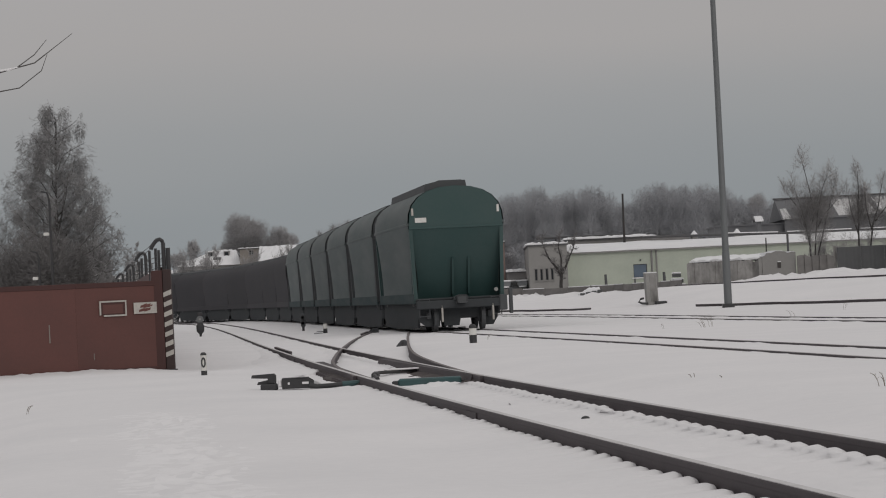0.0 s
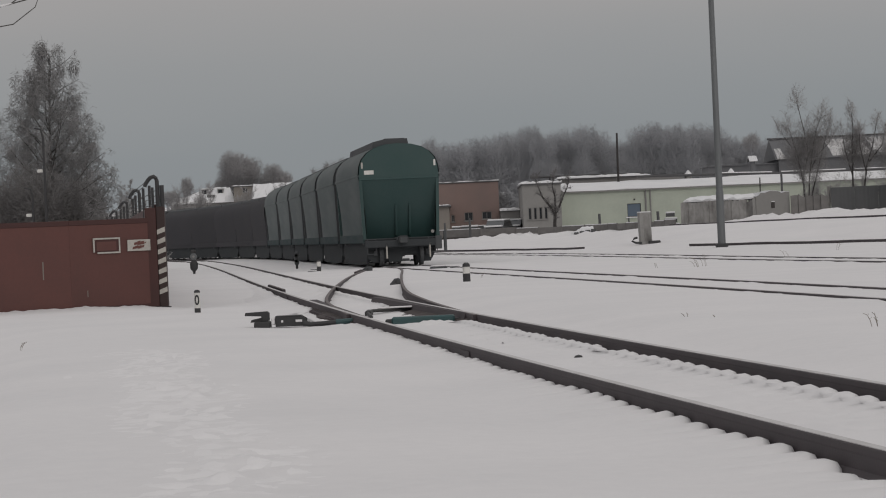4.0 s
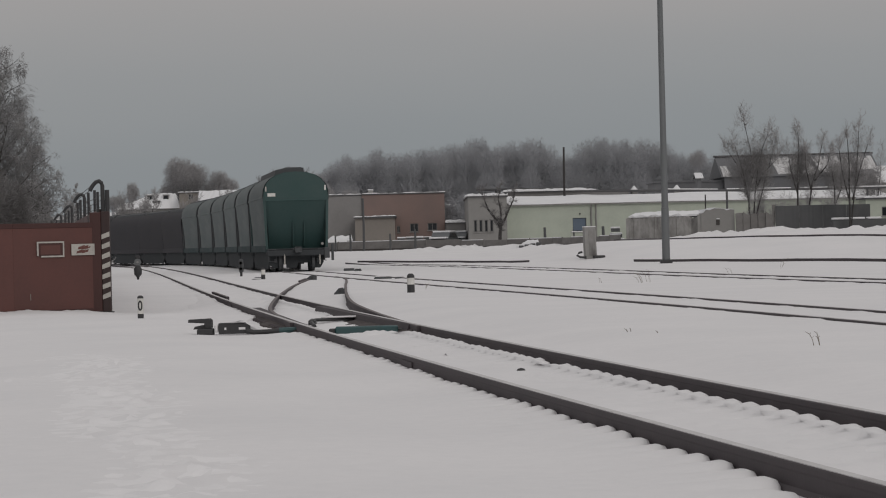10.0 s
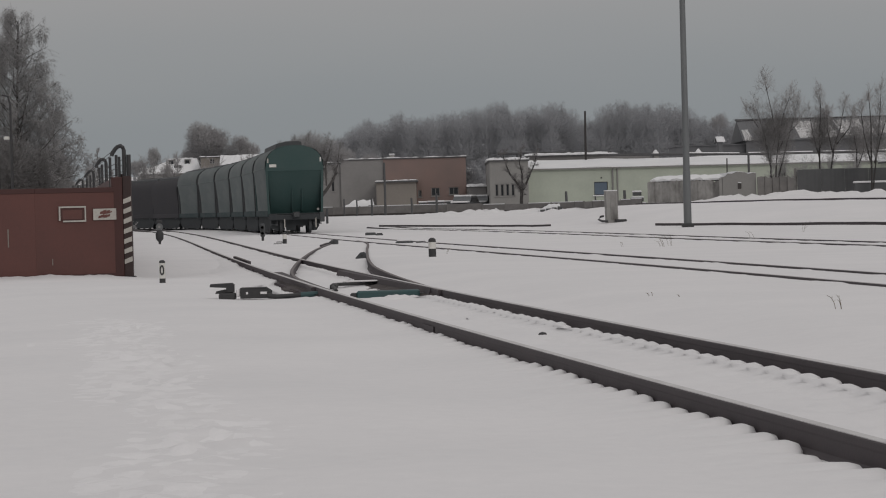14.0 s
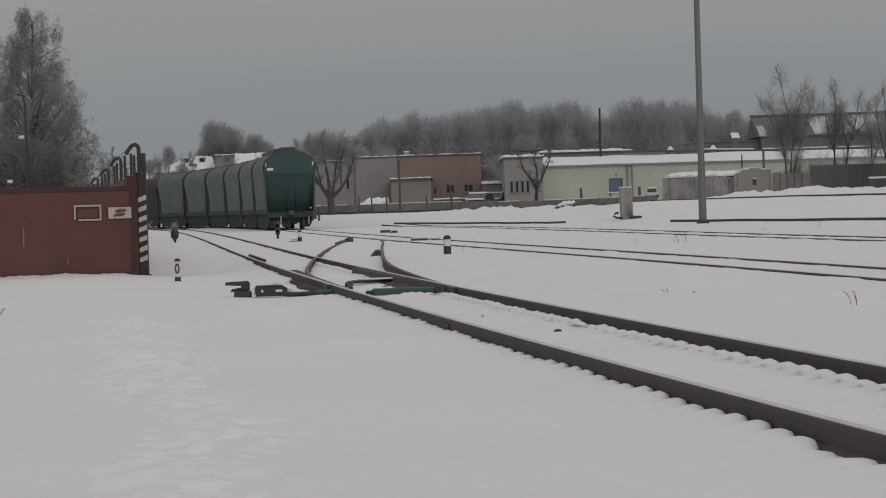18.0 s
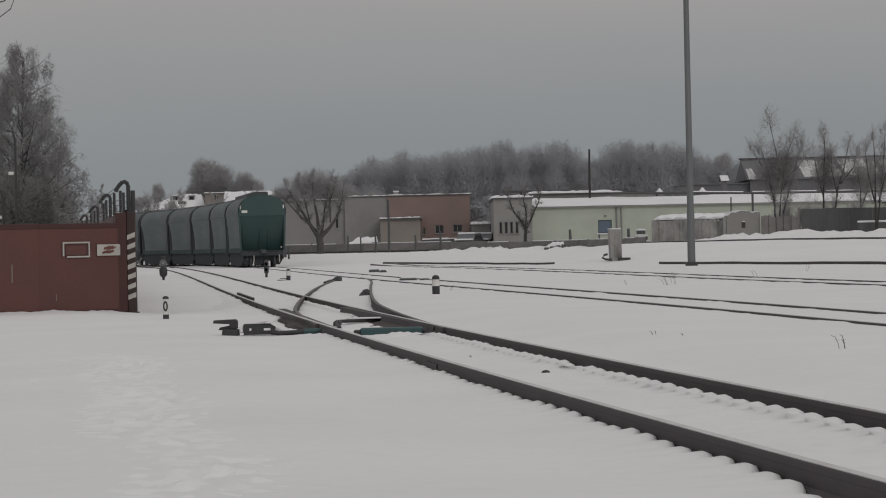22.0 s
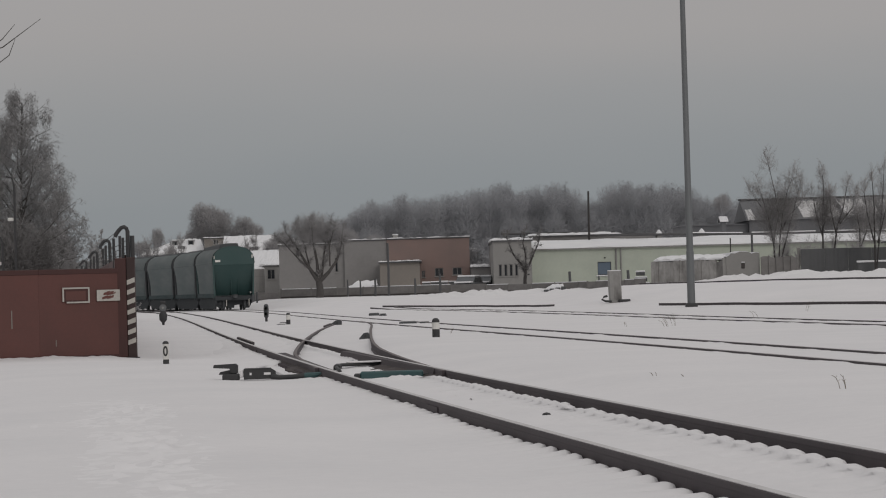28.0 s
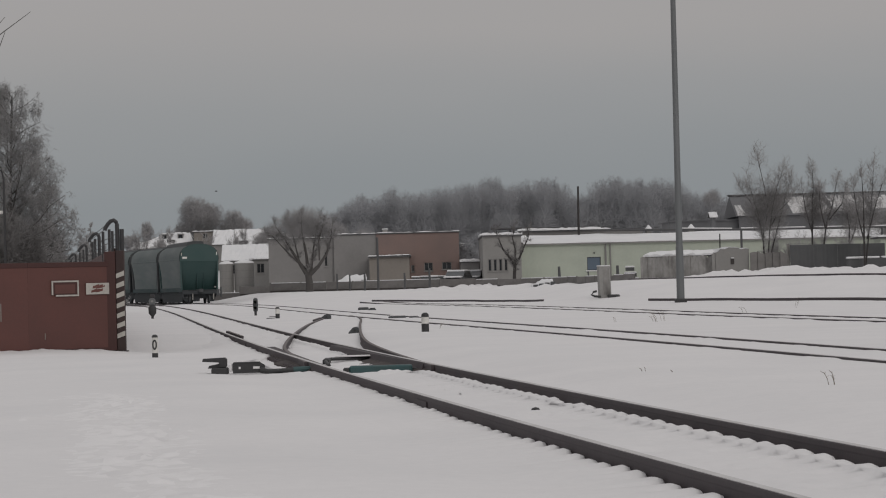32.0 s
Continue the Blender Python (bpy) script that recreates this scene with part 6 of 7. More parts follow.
def barn():
    t = tagged(empty("barn"), "long dark barn with patches of thin snow on its roof", "barn")
    wall_block("wall", t, 39.0, 58.6, 332, 346, 5.5, 8.9, BOARDS_DARK)
    wall_block("annex", t, 30.2, 38.95, 333, 344, 5.5, 8.35, BOARDS_DARK)
    m = Mesh()
    m.box(30.0, 38.95, 332.8, 344, 8.35, 8.5)
    part("annex_roof", m, BOARDS_DARK, t)
    m = Mesh()
    m.loft([[(38.6, 331.6, 8.85), (38.6, 339, 11.6), (38.6, 346.4, 8.85)], [(59.0, 331.6, 8.85), (59.0, 339, 11.75), (59.0, 346.4, 8.85)]])
    part("roof", m, BOARDS_DARK, t)
    m = Mesh()
    m.box(38.4, 59.2, 338.8, 339.2, 11.6, 11.85, 0.05)
    part("ridge_cap", m, ROOFING, t)
    slope = 2.75 / 7.4
    for k, (a, c, d, e, lo, hi) in enumerate(((45.9, 50.9, 50.2, 45.6, 0.06, 0.86), (51.3, 55.7, 55.6, 51.0, 0.12, 0.88), (56.1, 58.8, 58.7, 56.3, 0.2, 0.84), (38.8, 39.9, 39.6, 38.8, 0.0, 0.5))):
        yl, yh = 331.6 + 7.4 * lo, 331.6 + 7.4 * hi
        zl, zh = 8.9 + (yl - 331.6) * slope, 8.9 + (yh - 331.6) * slope
        sn = snow_slab(t, [(a, yl, zl), (c, yl, zl), (d, yh, zh), (e, yh, zh)], 0.10, seed=80 + k, rough=0.08)
        sn.data.materials[0] = SNOW_THIN

barn()
house(35.2, 328, 0.45, 2.4, 8.75, 9.3, BOARDS_DARK, "tiny dark shed with a white roof beside the barn", 0, 0, False, False)
house(62.2, 334, 7.6, 9, 7.7, 9.75, PLASTER_GREY, "grey gabled house under a snowy roof", 0, 2, False, False)


def parked_car(x, y, turn, paint, label, van=False):
    z = ground_z(x, y)
    t = tagged(empty("parked_car", pose(x, y, z, 0, 0, turn)), label, "car", "parked cars")
    h = 1.9 if van else 1.45
    m = Mesh()
    prof = [(-2.1, 0.35), (-2.15, 0.75), (-1.3, 0.92), (-0.75, h), (1.2, h), (1.9, 0.95), (2.15, 0.9), (2.15, 0.35)]
    m.loft([[(a, -0.82, b) for a, b in prof], [(a, 0.82, b) for a, b in prof]])
    part("body", m, paint, t)
    for s in (-1, 1):
        g = Mesh()
        g.loft([[(a, s * 0.825, b) for a, b in ((-1.1, 0.98), (-0.68, h - 0.1), (1.1, h - 0.1), (1.6, 0.98))], [(a, s * 0.84, b) for a, b in ((-1.1, 0.98), (-0.68, h - 0.1), (1.1, h - 0.1), (1.6, 0.98))]])
        part("side_window", g, GLASS, t)
    m = Mesh()
    m.box(-0.8, 1.25, -0.8, 0.8, h, h + 0.16, 0.05)
    part("roof_snow", m, SNOW_FAR, t)
    m = Mesh()
    m.box(-2.1, -1.2, -0.78, 0.78, 0.90, 1.05, 0.05)
    part("bonnet_snow", m, SNOW_FAR, t)
    for a in (-1.35, 1.35):
        for s in (-1, 1):
            w = Mesh()
            w.tube([(a, s * 0.72, 0.32), (a, s * 0.88, 0.32)], 0.32, 16)
            part("wheel", w, RUBBER, t)


parked_car(2.1, 234, 74, CAR_GREY, "dark parked car with a snowy roof behind the fence")
parked_car(3.6, 240, 80, CAR_GREY, "parked car under snow beside the hall")


def snow_heap(x0, x1, y, top, label):
    """Rubble under a thick slanting blanket of snow, on a row of old slabs."""
    z = ground_z((x0 + x1) / 2, y)
    t = tagged(empty("snow_heap", pose((x0 + x1) / 2, y, z)), label, "snow heap")
    w, h = (x1 - x0) / 2, top - z
    rings = []
    for i in range(15):
        u = -1 + i / 7
        k = (0.25 + 0.75 * ss(-1.0, 0.1, u)) * (1 - 0.9 * ss(0.93, 1.0, u)) + 0.05 * math.sin(i * 2.1)
        rings.append([(u * w, -0.9, -0.1), (u * w, -0.8, h * k * 0.72), (u * w, -0.5, h * k * 0.96), (u * w, 0.1, h * k), (u * w, 0.8, h * k * 0.8), (u * w, 1.0, -0.1)])
    m = Mesh()
    m.loft(rings)
    part("blanket", m, SNOW_FAR, t, smooth=True)
    for k in range(4):
        m = Mesh()
        x = -w * 0.85 + k * w * 0.5
        m.box(x, x + w * 0.42, -0.98, -0.86, -0.1, h * (0.30 + 0.12 * k), 0.03)
        part("slab", m, WOOD_DARK, t)


snow_heap(-9.7, -5.9, 234.0, 2.24, "slanting heap of snow over old slabs behind the fence")
snow_heap(7.5, 9.3, 203.0, 1.42, "slanting heap of snow against the concrete fence")


def snowy_ledge(x0, x1, y, z):
    """A low plank wall with posts and a ledge of snow."""
    g = ground_z(x0, y)
    t = tagged(empty("plank_wall", pose(x0, y, g)), "low dark plank wall capped with snow", "wall")
    n = 4
    w = (x1 - x0) / n
    for k in range(n):
        m = Mesh()
        m.box(k * w + 0.03, (k + 1) * w - 0.03, 0.0, 0.08, -0.1, z - g - 0.12 + 0.03 * (k % 2), 0.01)
        part("plank", m, WOOD_DARK, t)
        m = Mesh()
        m.box(k * w, (k + 1) * w, -0.08, 0.16, z - g - 0.12 + 0.03 * (k % 2), z - g + 0.02 * (k % 3), 0.04)
        part("snow_ledge", m, SNOW_FAR, t)


snowy_ledge(-2.1, 1.1, 236.0, 2.0)


# ---- trees ----
def limbs(seed, h, spread, trunk_r, kids, crown="round", low=0.2, up=0.7, droop=0.0, twig=0.012, lean=0.0, stems=1, stout=0.55, wob=0.035):
    """Tapered limbs of a bare tree as pieces (start, end, radius, radius, level). crown: round, cone or broom."""
    rnd = random.Random(seed)
    out = []
    levels = len(kids)

    def jitter(k):
        return Vector((rnd.gauss(0, k), rnd.gauss(0, k), rnd.gauss(0, k)))

    def grow(p, d, length, r, level):
        n = (6, 4, 2, 1, 1)[level]
        pts, dirs = [p], [d]
        for i in range(n):
            d = (d + jitter(wob if level == 0 else 0.17 if level == 1 else 0.11) + Vector((0, 0, -droop * (0.10 if level > 1 else 0.0))) + (Vector((0, 0, 0.09 * up)) if level else Vector())).normalized()
            q = pts[-1] + d * length / n
            t0, t1 = 1 - 0.8 * i / n, 1 - 0.8 * (i + 1) / n
            out.append((pts[-1], q, max(r * t0, twig * 0.5), max(r * t1, twig * 0.4), level))
            pts.append(q)
            dirs.append(d)
        if level >= levels:
            return
        a = rnd.uniform(0, 6.28)
        for k in range(kids[level]):
            f = low + (1 - low) * ((k + rnd.random()) / kids[level]) if level == 0 else 0.2 + 0.8 * (k + rnd.random()) / kids[level]
            f = min(f, 0.999)
            i = int(f * n)
            base = pts[i].lerp(pts[i + 1], f * n - i)
            a += 2.4 + rnd.uniform(-0.5, 0.5)
            axis = dirs[i + 1]
            s1 = axis.orthogonal().normalized()
            s2 = axis.cross(s1)
            side = s1 * math.cos(a) + s2 * math.sin(a)
            nd = (side + axis * up * (1.0 if level else (0.4 + 0.9 * f))).normalized()
            if level == 0:
                g = (f - low) / (1 - low)
                shape = {"cone": 1.05 - 0.88 * g, "round": 0.62 + 0.5 * math.sin(math.pi * min(g * 0.85 + 0.1, 1)) - 0.25 * g, "broom": 0.75 + 0.25 * g, "birch": 1.0 - 0.80 * g ** 2.4}[crown]
                ln = spread * shape * rnd.uniform(0.8, 1.15)
            else:
                ln = length * (1.0 - 0.45 * f) * rnd.uniform(0.42, 0.66)
            grow(base, nd, ln, max(r * (1 - 0.7 * f) * (stout if level == 0 else 0.55), twig), level + 1)

    for k in range(stems):
        w = 6.28 * k / stems + 0.7
        tilt = 0.0 if stems == 1 else 0.16
        grow(Vector((0.12 * math.cos(w) * (stems > 1), 0.12 * math.sin(w) * (stems > 1), -0.25)), Vector((lean + tilt * math.cos(w), tilt * math.sin(w), 1)).normalized(), h * (1 if k == 0 else rnd.uniform(0.7, 0.95)), trunk_r, 0)
    return out


def limb_mesh(name, segs, mat, sides=3, tips=9):
    return tube_mesh(name, *limb_arrays(segs, tips), mat, sides)


def limb_arrays(segs, tips):
    """Starts, ends and radii of the limbs, the pointed last twigs (of level tips) at the end, and how many those are."""
    segs = [s for s in segs if s[4] < tips] + [s for s in segs if s[4] >= tips]
    p0 = np.array([tuple(s[0]) for s in segs])
    p1 = np.array([tuple(s[1]) for s in segs])
    r0 = np.array([s[2] for s in segs])[:, None]
    r1 = np.array([s[3] for s in segs])[:, None]
    return p0, p1, r0, r1, sum(s[4] >= tips for s in segs)


def tube_mesh(name, p0, p1, r0, r1, cones, mat, sides=3):
    """Tapered bars; the last ones, cones in number, end in a point."""
    d = p1 - p0
    d /= np.linalg.norm(d, axis=1, keepdims=True) + 1e-9
    ref = np.where(np.abs(d[:, 2:3]) > 0.9, np.array([[1.0, 0, 0]]), np.array([[0, 0, 1.0]]))
    a = np.cross(d, ref)
    a /= np.linalg.norm(a, axis=1, keepdims=True)
    b = np.cross(d, a)
    k = len(p0) - cones
    ringed = [a * math.cos(2 * math.pi * i / sides) + b * math.sin(2 * math.pi * i / sides) for i in range(sides)]
    v = np.empty((k, 2 * sides, 3))
    c = np.empty((cones, 4, 3))
    for i in range(sides):
        v[:, i] = (p0 + ringed[i] * r0)[:k]
        v[:, sides + i] = (p1 + ringed[i] * r1)[:k]
        if cones:
            c[:, i] = (p0 + ringed[i] * r0 * 1.25)[k:]
    if cones:
        c[:, 3] = p1[k:]
    f = np.array([[i, (i + 1) % sides, sides + (i + 1) % sides, sides + i] for i in range(sides)])
    quads = (np.arange(k)[:, None, None] * 2 * sides + f[None]).reshape(-1)
    g = np.array([[0, 1, 3], [1, 2, 3], [2, 0, 3]])
    tris = (2 * sides * k + np.arange(cones)[:, None, None] * 4 + g[None]).reshape(-1)
    co = np.concatenate([v.reshape(-1), c.reshape(-1)])
    me = bpy.data.meshes.new(name)
    me.vertices.add(len(co) // 3)
    me.vertices.foreach_set("co", co)
    me.loops.add(len(quads) + len(tris))
    me.loops.foreach_set("vertex_index", np.concatenate([quads, tris]).astype(np.int32))
    me.polygons.add(len(quads) // 4 + len(tris) // 3)
    me.polygons.foreach_set("loop_start", np.concatenate([np.arange(0, len(quads), 4), len(quads) + np.arange(0, len(tris), 3)]).astype(np.int32))
    me.materials.append(mat)
    me.update(calc_edges=True)
    me.validate()
    return me


def tree(name, label, x, y, segs, trunk_mat, twig_mat, turn=0.0, cat="tree", group=""):
    z = ground_z(x, y)
    t = tagged(empty(name, pose(x, y, z, 0, 0, turn)), label, cat, group)
    part("trunk", limb_mesh("trunk", [s for s in segs if s[4] <= 1], trunk_mat, 6), trunk_mat, t)
    part("crown", limb_mesh("crown", [s for s in segs if s[4] > 1], twig_mat, 3, max(s[4] for s in segs)), twig_mat, t)
    return t


def twig_cloud(seed, lobes, n, r, rise=0.25, hang=0.0, short=0.30):
    """n pointed twigs that fill rounded lobes (x, y, z, half width, half height), thinning out at the rim."""
    rng = np.random.RandomState(seed)
    lobes = np.array(lobes, float)
    share = lobes[:, 3] ** 2 * lobes[:, 4]
    pick = rng.choice(len(lobes), n, p=share / share.sum())
    u = rng.normal(size=(n, 3))
    u /= np.linalg.norm(u, axis=1, keepdims=True)
    size = lobes[pick][:, [3, 3, 4]]
    base = lobes[pick][:, :3] + u * size * rng.uniform(0.05, 0.86, (n, 1)) ** 0.55
    way = u * 0.7 + rng.normal(size=(n, 3)) * 0.45 + np.array([[0, 0, rise - hang]])
    way /= np.linalg.norm(way, axis=1, keepdims=True)
    reach = size.mean(axis=1, keepdims=True) * short * rng.uniform(0.6, 1.4, (n, 1))
    width = r * rng.uniform(0.7, 1.2, (n, 1))
    return base, base + way * reach, width, width * 0.3


def crown_lobes(rnd, c, rx, rz, n, size):
    """Lobes spread over the upper part of a rounded crown."""
    out = [(c[0], c[1], c[2], rx * 0.72, rz * 0.72)]
    for k in range(n):
        a, b = 2.4 * k + rnd.uniform(-0.4, 0.4), rnd.uniform(-0.35, 1.0)
        w = math.sqrt(max(1 - b * b, 0.0))
        q = size * rnd.uniform(0.75, 1.2)
        out.append((c[0] + math.cos(a) * w * rx * (1 - q), c[1] + math.sin(a) * w * rx * (1 - q), c[2] + b * rz * (1 - q), rx * q, rz * q))
    return out


def lobed_tree(name, label, x, y, base, trunk_r, lobes, n, r, trunk_mat, twig_mat, seed, group="", hang=0.0, short=0.30):
    """A bare tree: a trunk, a bough into each lobe of its crown, and a cloud of fine twigs. Lobes are in the world's metres."""
    t = tagged(empty(name, pose(x, y, base)), label, "tree", group)
    rnd = random.Random(seed)
    low = min(q[2] - q[4] for q in lobes) - base
    fork = max(low * 0.8, 0.6)
    near = [(q[0] - x, q[1] - y, q[2] - base, q[3], q[4]) for q in lobes]
    m = Mesh()
    m.tube([(0, 0, -0.3), (rnd.uniform(-0.1, 0.1), 0, fork * 0.5), (0, 0, fork), (near[0][0] * 0.8, near[0][1], near[0][2])], [trunk_r, trunk_r * 0.85, trunk_r * 0.75, trunk_r * 0.3], 7)
    for q in near[1:]:
        f = rnd.uniform(0.0, 0.5)
        st = Vector((near[0][0] * 0.8 * f, near[0][1] * f, fork + (near[0][2] - fork) * f))
        e = Vector(q[:3])
        bow = st.lerp(e, 0.5) + Vector((rnd.uniform(-0.2, 0.2), 0, -0.12 * (e - st).length))
        m.tube([st, bow, e, e + (e - bow).normalized() * q[3] * 0.6], [trunk_r * 0.42, trunk_r * 0.3, trunk_r * 0.18, trunk_r * 0.05], 5)
    part("trunk", m, trunk_mat, t)
    b, c, d, e = twig_cloud(seed, near, n, r, 0.25, hang, short)
    part("crown", tube_mesh("crown", b, c, d, e, len(b), twig_mat), twig_mat, t)
    return t


# frosted birch behind the fence: hanging sprays round a leaning stem, and lower neighbours
BIRCH = [(-20.7, 9.6, 0.9, 0.9), (-20.75, 10.5, 0.6, 0.9), (-20.2, 9.6, 1.0, 1.0), (-21.3, 9.3, 0.85, 0.9), (-19.3, 8.8, 1.0, 0.9), (-20.4, 8.4, 1.3, 1.1), (-21.7, 8.2, 0.95, 1.0), (-19.1, 7.4, 1.1, 1.0), (-20.6, 7.2, 1.4, 1.1), (-22.0, 7.0, 1.05, 1.0), (-18.8, 6.1, 1.1, 1.0), (-20.2, 5.8, 1.5, 1.2), (-21.8, 5.6, 1.3, 1.1), (-19.1, 4.7, 1.1, 1.1), (-20.8, 4.4, 1.6, 1.3), (-22.5, 4.4, 1.1, 1.1), (-19.2, 3.2, 1.1, 1.2), (-23.0, 6.2, 0.9, 0.8), (-23.2, 5.2, 1.0, 0.9), (-18.5, 7.0, 0.8, 0.8)]
lobes = [(x, 127.0 + 0.9 * math.sin(k * 2.4), z, rx, rz) for k, (x, z, rx, rz) in enumerate(BIRCH)]
segs = limbs(3, 11.2, 3.55, 0.13, (60, 7, 2), "birch", 0.06, 0.8, 1.6, 0.009, wob=0.008)
birch = tree("birch_tree", "tall frosted birch with dense hanging twigs", -20.65, 127.0, segs, BARK, TWIG_FROST, group="birches behind the fence")
rnd_birch = random.Random(5)
sprays = []
for q in [g[1] for g in segs if g[4] == 2 and g[1].z > 3.0]:
    if rnd_birch.random() < 0.62 - 0.25 * ss(8.0, 10.5, q.z):
        w = rnd_birch.uniform(0.14, 0.30)
        sprays.append((q.x, q.y, q.z - w * 1.1, w, w * 1.9))
b, c, d, e = twig_cloud(191, sprays, 19000, 0.0092, 0.1, 0.9, 0.62)
part("hanging_spray", tube_mesh("hanging_spray", b, c, d, e, len(b), TWIG_FROST), TWIG_FROST, birch)
b, c, d, e = twig_cloud(192, [(q[0] + 20.40, q[1] - 127.0, q[2], q[3] * 1.06, q[4]) for q in lobes], 9500, 0.008, 0.15, 0.75, 0.34)
part("inner_spray", tube_mesh("inner_spray", b, c, d, e, len(b), TWIG_FROST), TWIG_FROST, birch)
for k, (x, y, h, sp, seed) in enumerate(((-19.5, 131.0, 6.8, 2.4, 8), (-21.9, 131.0, 7.2, 2.4, 18))):
    segs = limbs(seed, h, sp, 0.1, (40, 9, 6, 3), "birch", 0.05, 0.75, 1.4, 0.0125, wob=0.01)
    tree("birch_tree", "smaller frosted birch behind the tall one", x, y, segs, BARK, TWIG_FROST, group="birches behind the fence")
# darker thicket under them
rnd_thicket = random.Random(40)
for k, (x, y, w, top) in enumerate(((-18.75, 121.0, 1.1, 4.9), (-20.1, 120.0, 1.8, 6.0), (-21.6, 121.0, 1.7, 5.6), (-23.0, 122.0, 1.5, 4.6), (-20.0, 133.0, 1.5, 5.8))):
    lobes = crown_lobes(rnd_thicket, (x, y, top * 0.5), w, top * 0.5, 7, 0.5)
    lobed_tree("thicket_bush", "dense dark bush behind the red fence", x, y, 0.0, 0.07, lobes, 6500, 0.0125, TWIG, TWIG, 200 + k, "bushes behind the fence", 0.0, 0.28)
# bushes in the gap beside the hall
for k, (x, y, w, top) in enumerate(((3.1, 262, 1.9, 5.9), (4.8, 268, 2.0, 6.4), (1.2, 270, 2.2, 6.6), (-1.5, 276, 2.2, 6.6))):
    lobes = crown_lobes(rnd_thicket, (x, y, top * 0.52), w, top * 0.5, 7, 0.5)
    lobed_tree("yard_bush", "tall bare bush beside the hall", x, y, ground_z(x, y), 0.08, lobes, 6500, 0.026, TWIG_FAR, TWIG_FAR, 220 + k, "bushes by the hall", 0.0, 0.4)


def forked(seed, mains, twig, spread, dense, rise=0.08, clear=1.6):
    """A tree whose stout limbs are given as lines of (x, y, z, radius), with branches and twigs growing from them."""
    rnd = random.Random(seed)
    out = []

    def sprout(p, d, length, r, level):
        n = 3 if level < 4 else 1
        for i in range(n):
            d = (d + Vector((rnd.gauss(0, 0.16), rnd.gauss(0, 0.16), rnd.gauss(0, 0.12) + rise))).normalized()
            q = p + d * length / n
            out.append((p, q, max(r * (1 - 0.6 * i / n), twig), max(r * (1 - 0.6 * (i + 1) / n), twig * 0.7), level))
            if level < 4:
                for k in range(dense if level == 2 else 3):
                    side = Vector((rnd.gauss(0, 1), rnd.gauss(0, 1), rnd.gauss(0, 0.7))).normalized()
                    sprout(p.lerp(q, rnd.random()), (d * 0.7 + side * 0.8).normalized(), length * rnd.uniform(0.4, 0.7), r * 0.5, level + 1)
            p = q

    for line in mains:
        pts = [Vector(q[:3]) for q in line]
        for i in range(len(pts) - 1):
            out.append((pts[i], pts[i + 1], line[i][3], line[i + 1][3], 1))
            if pts[i + 1].z > clear:
                for k in range(3):
                    side = Vector((rnd.gauss(0, 1), rnd.gauss(0, 1), rnd.gauss(0.3, 0.6))).normalized()
                    d = (pts[i + 1] - pts[i]).normalized()
                    sprout(pts[i].lerp(pts[i + 1], rnd.random()), (d * 0.6 + side * 0.7).normalized(), spread * rnd.uniform(0.6, 1.1), line[i + 1][3] * 0.45, 2)
        sprout(pts[-1], (pts[-1] - pts[-2]).normalized(), spread, line[-1][3], 2)
    return out


# old forked tree before the workshop
segs = forked(21, [
    [(0, 0, -0.3, 0.40), (0.03, 0, 0.7, 0.33), (-0.05, 0, 1.35, 0.30)],
    [(-0.05, 0, 1.3, 0.22), (-0.7, 0.2, 2.3, 0.16), (-1.3, 0.1, 3.3, 0.11), (-2.0, 0.2, 4.5, 0.06), (-2.7, 0.3, 5.5, 0.025)],
    [(-0.05, 0, 1.3, 0.22), (0.8, -0.2, 2.1, 0.15), (1.5, -0.1, 3.1, 0.11), (1.9, 0.1, 4.4, 0.06), (2.0, 0.0, 5.4, 0.025)],
    [(-0.05, 0, 1.4, 0.20), (-0.2, 0.4, 3.1, 0.12), (-0.5, 0.3, 4.8, 0.07), (-0.5, 0.2, 6.2, 0.025)],
    [(0.2, 0, 1.7, 0.11), (0.4, 0.5, 3.6, 0.07), (0.7, 0.8, 5.2, 0.04), (0.9, 0.7, 6.0, 0.02)],
    [(-0.6, 0.1, 2.2, 0.09), (-1.8, -0.4, 3.4, 0.06), (-3.1, -0.5, 4.9, 0.02)],
    [(-0.8, 0.2, 2.6, 0.08), (-1.2, 0.6, 4.3, 0.05), (-1.6, 0.7, 5.9, 0.02)],
    [(0.9, -0.1, 2.6, 0.08), (0.9, -0.5, 4.2, 0.05), (1.3, -0.6, 5.6, 0.02)]], 0.0085, 0.75, 4, 0.1, 3.4)
OLD_TREE = tree("old_tree", "old bare tree with a stout forked trunk", -10.4, 216.0, segs, BARK, TWIG)
lobes = [(-0.6, 0.2, 5.6, 1.5, 1.3), (-2.2, 0.2, 5.1, 1.4, 1.1), (-3.1, 0.2, 4.8, 0.9, 0.9), (0.8, 0.1, 5.5, 1.4, 1.1), (1.9, 0.0, 5.0, 1.0, 0.9), (-1.3, 0.6, 6.0, 1.0, 0.8), (0.0, -0.6, 6.1, 1.1, 0.9), (-1.0, -0.5, 4.6, 1.2, 0.8), (1.0, 0.4, 4.4, 1.0, 0.8)]
b, c, d, e = twig_cloud(61, lobes, 7000, 0.0085, 0.3, 0.0, 0.42)
part("spray", tube_mesh("spray", b, c, d, e, len(b), TWIG_MID), TWIG_MID, OLD_TREE)
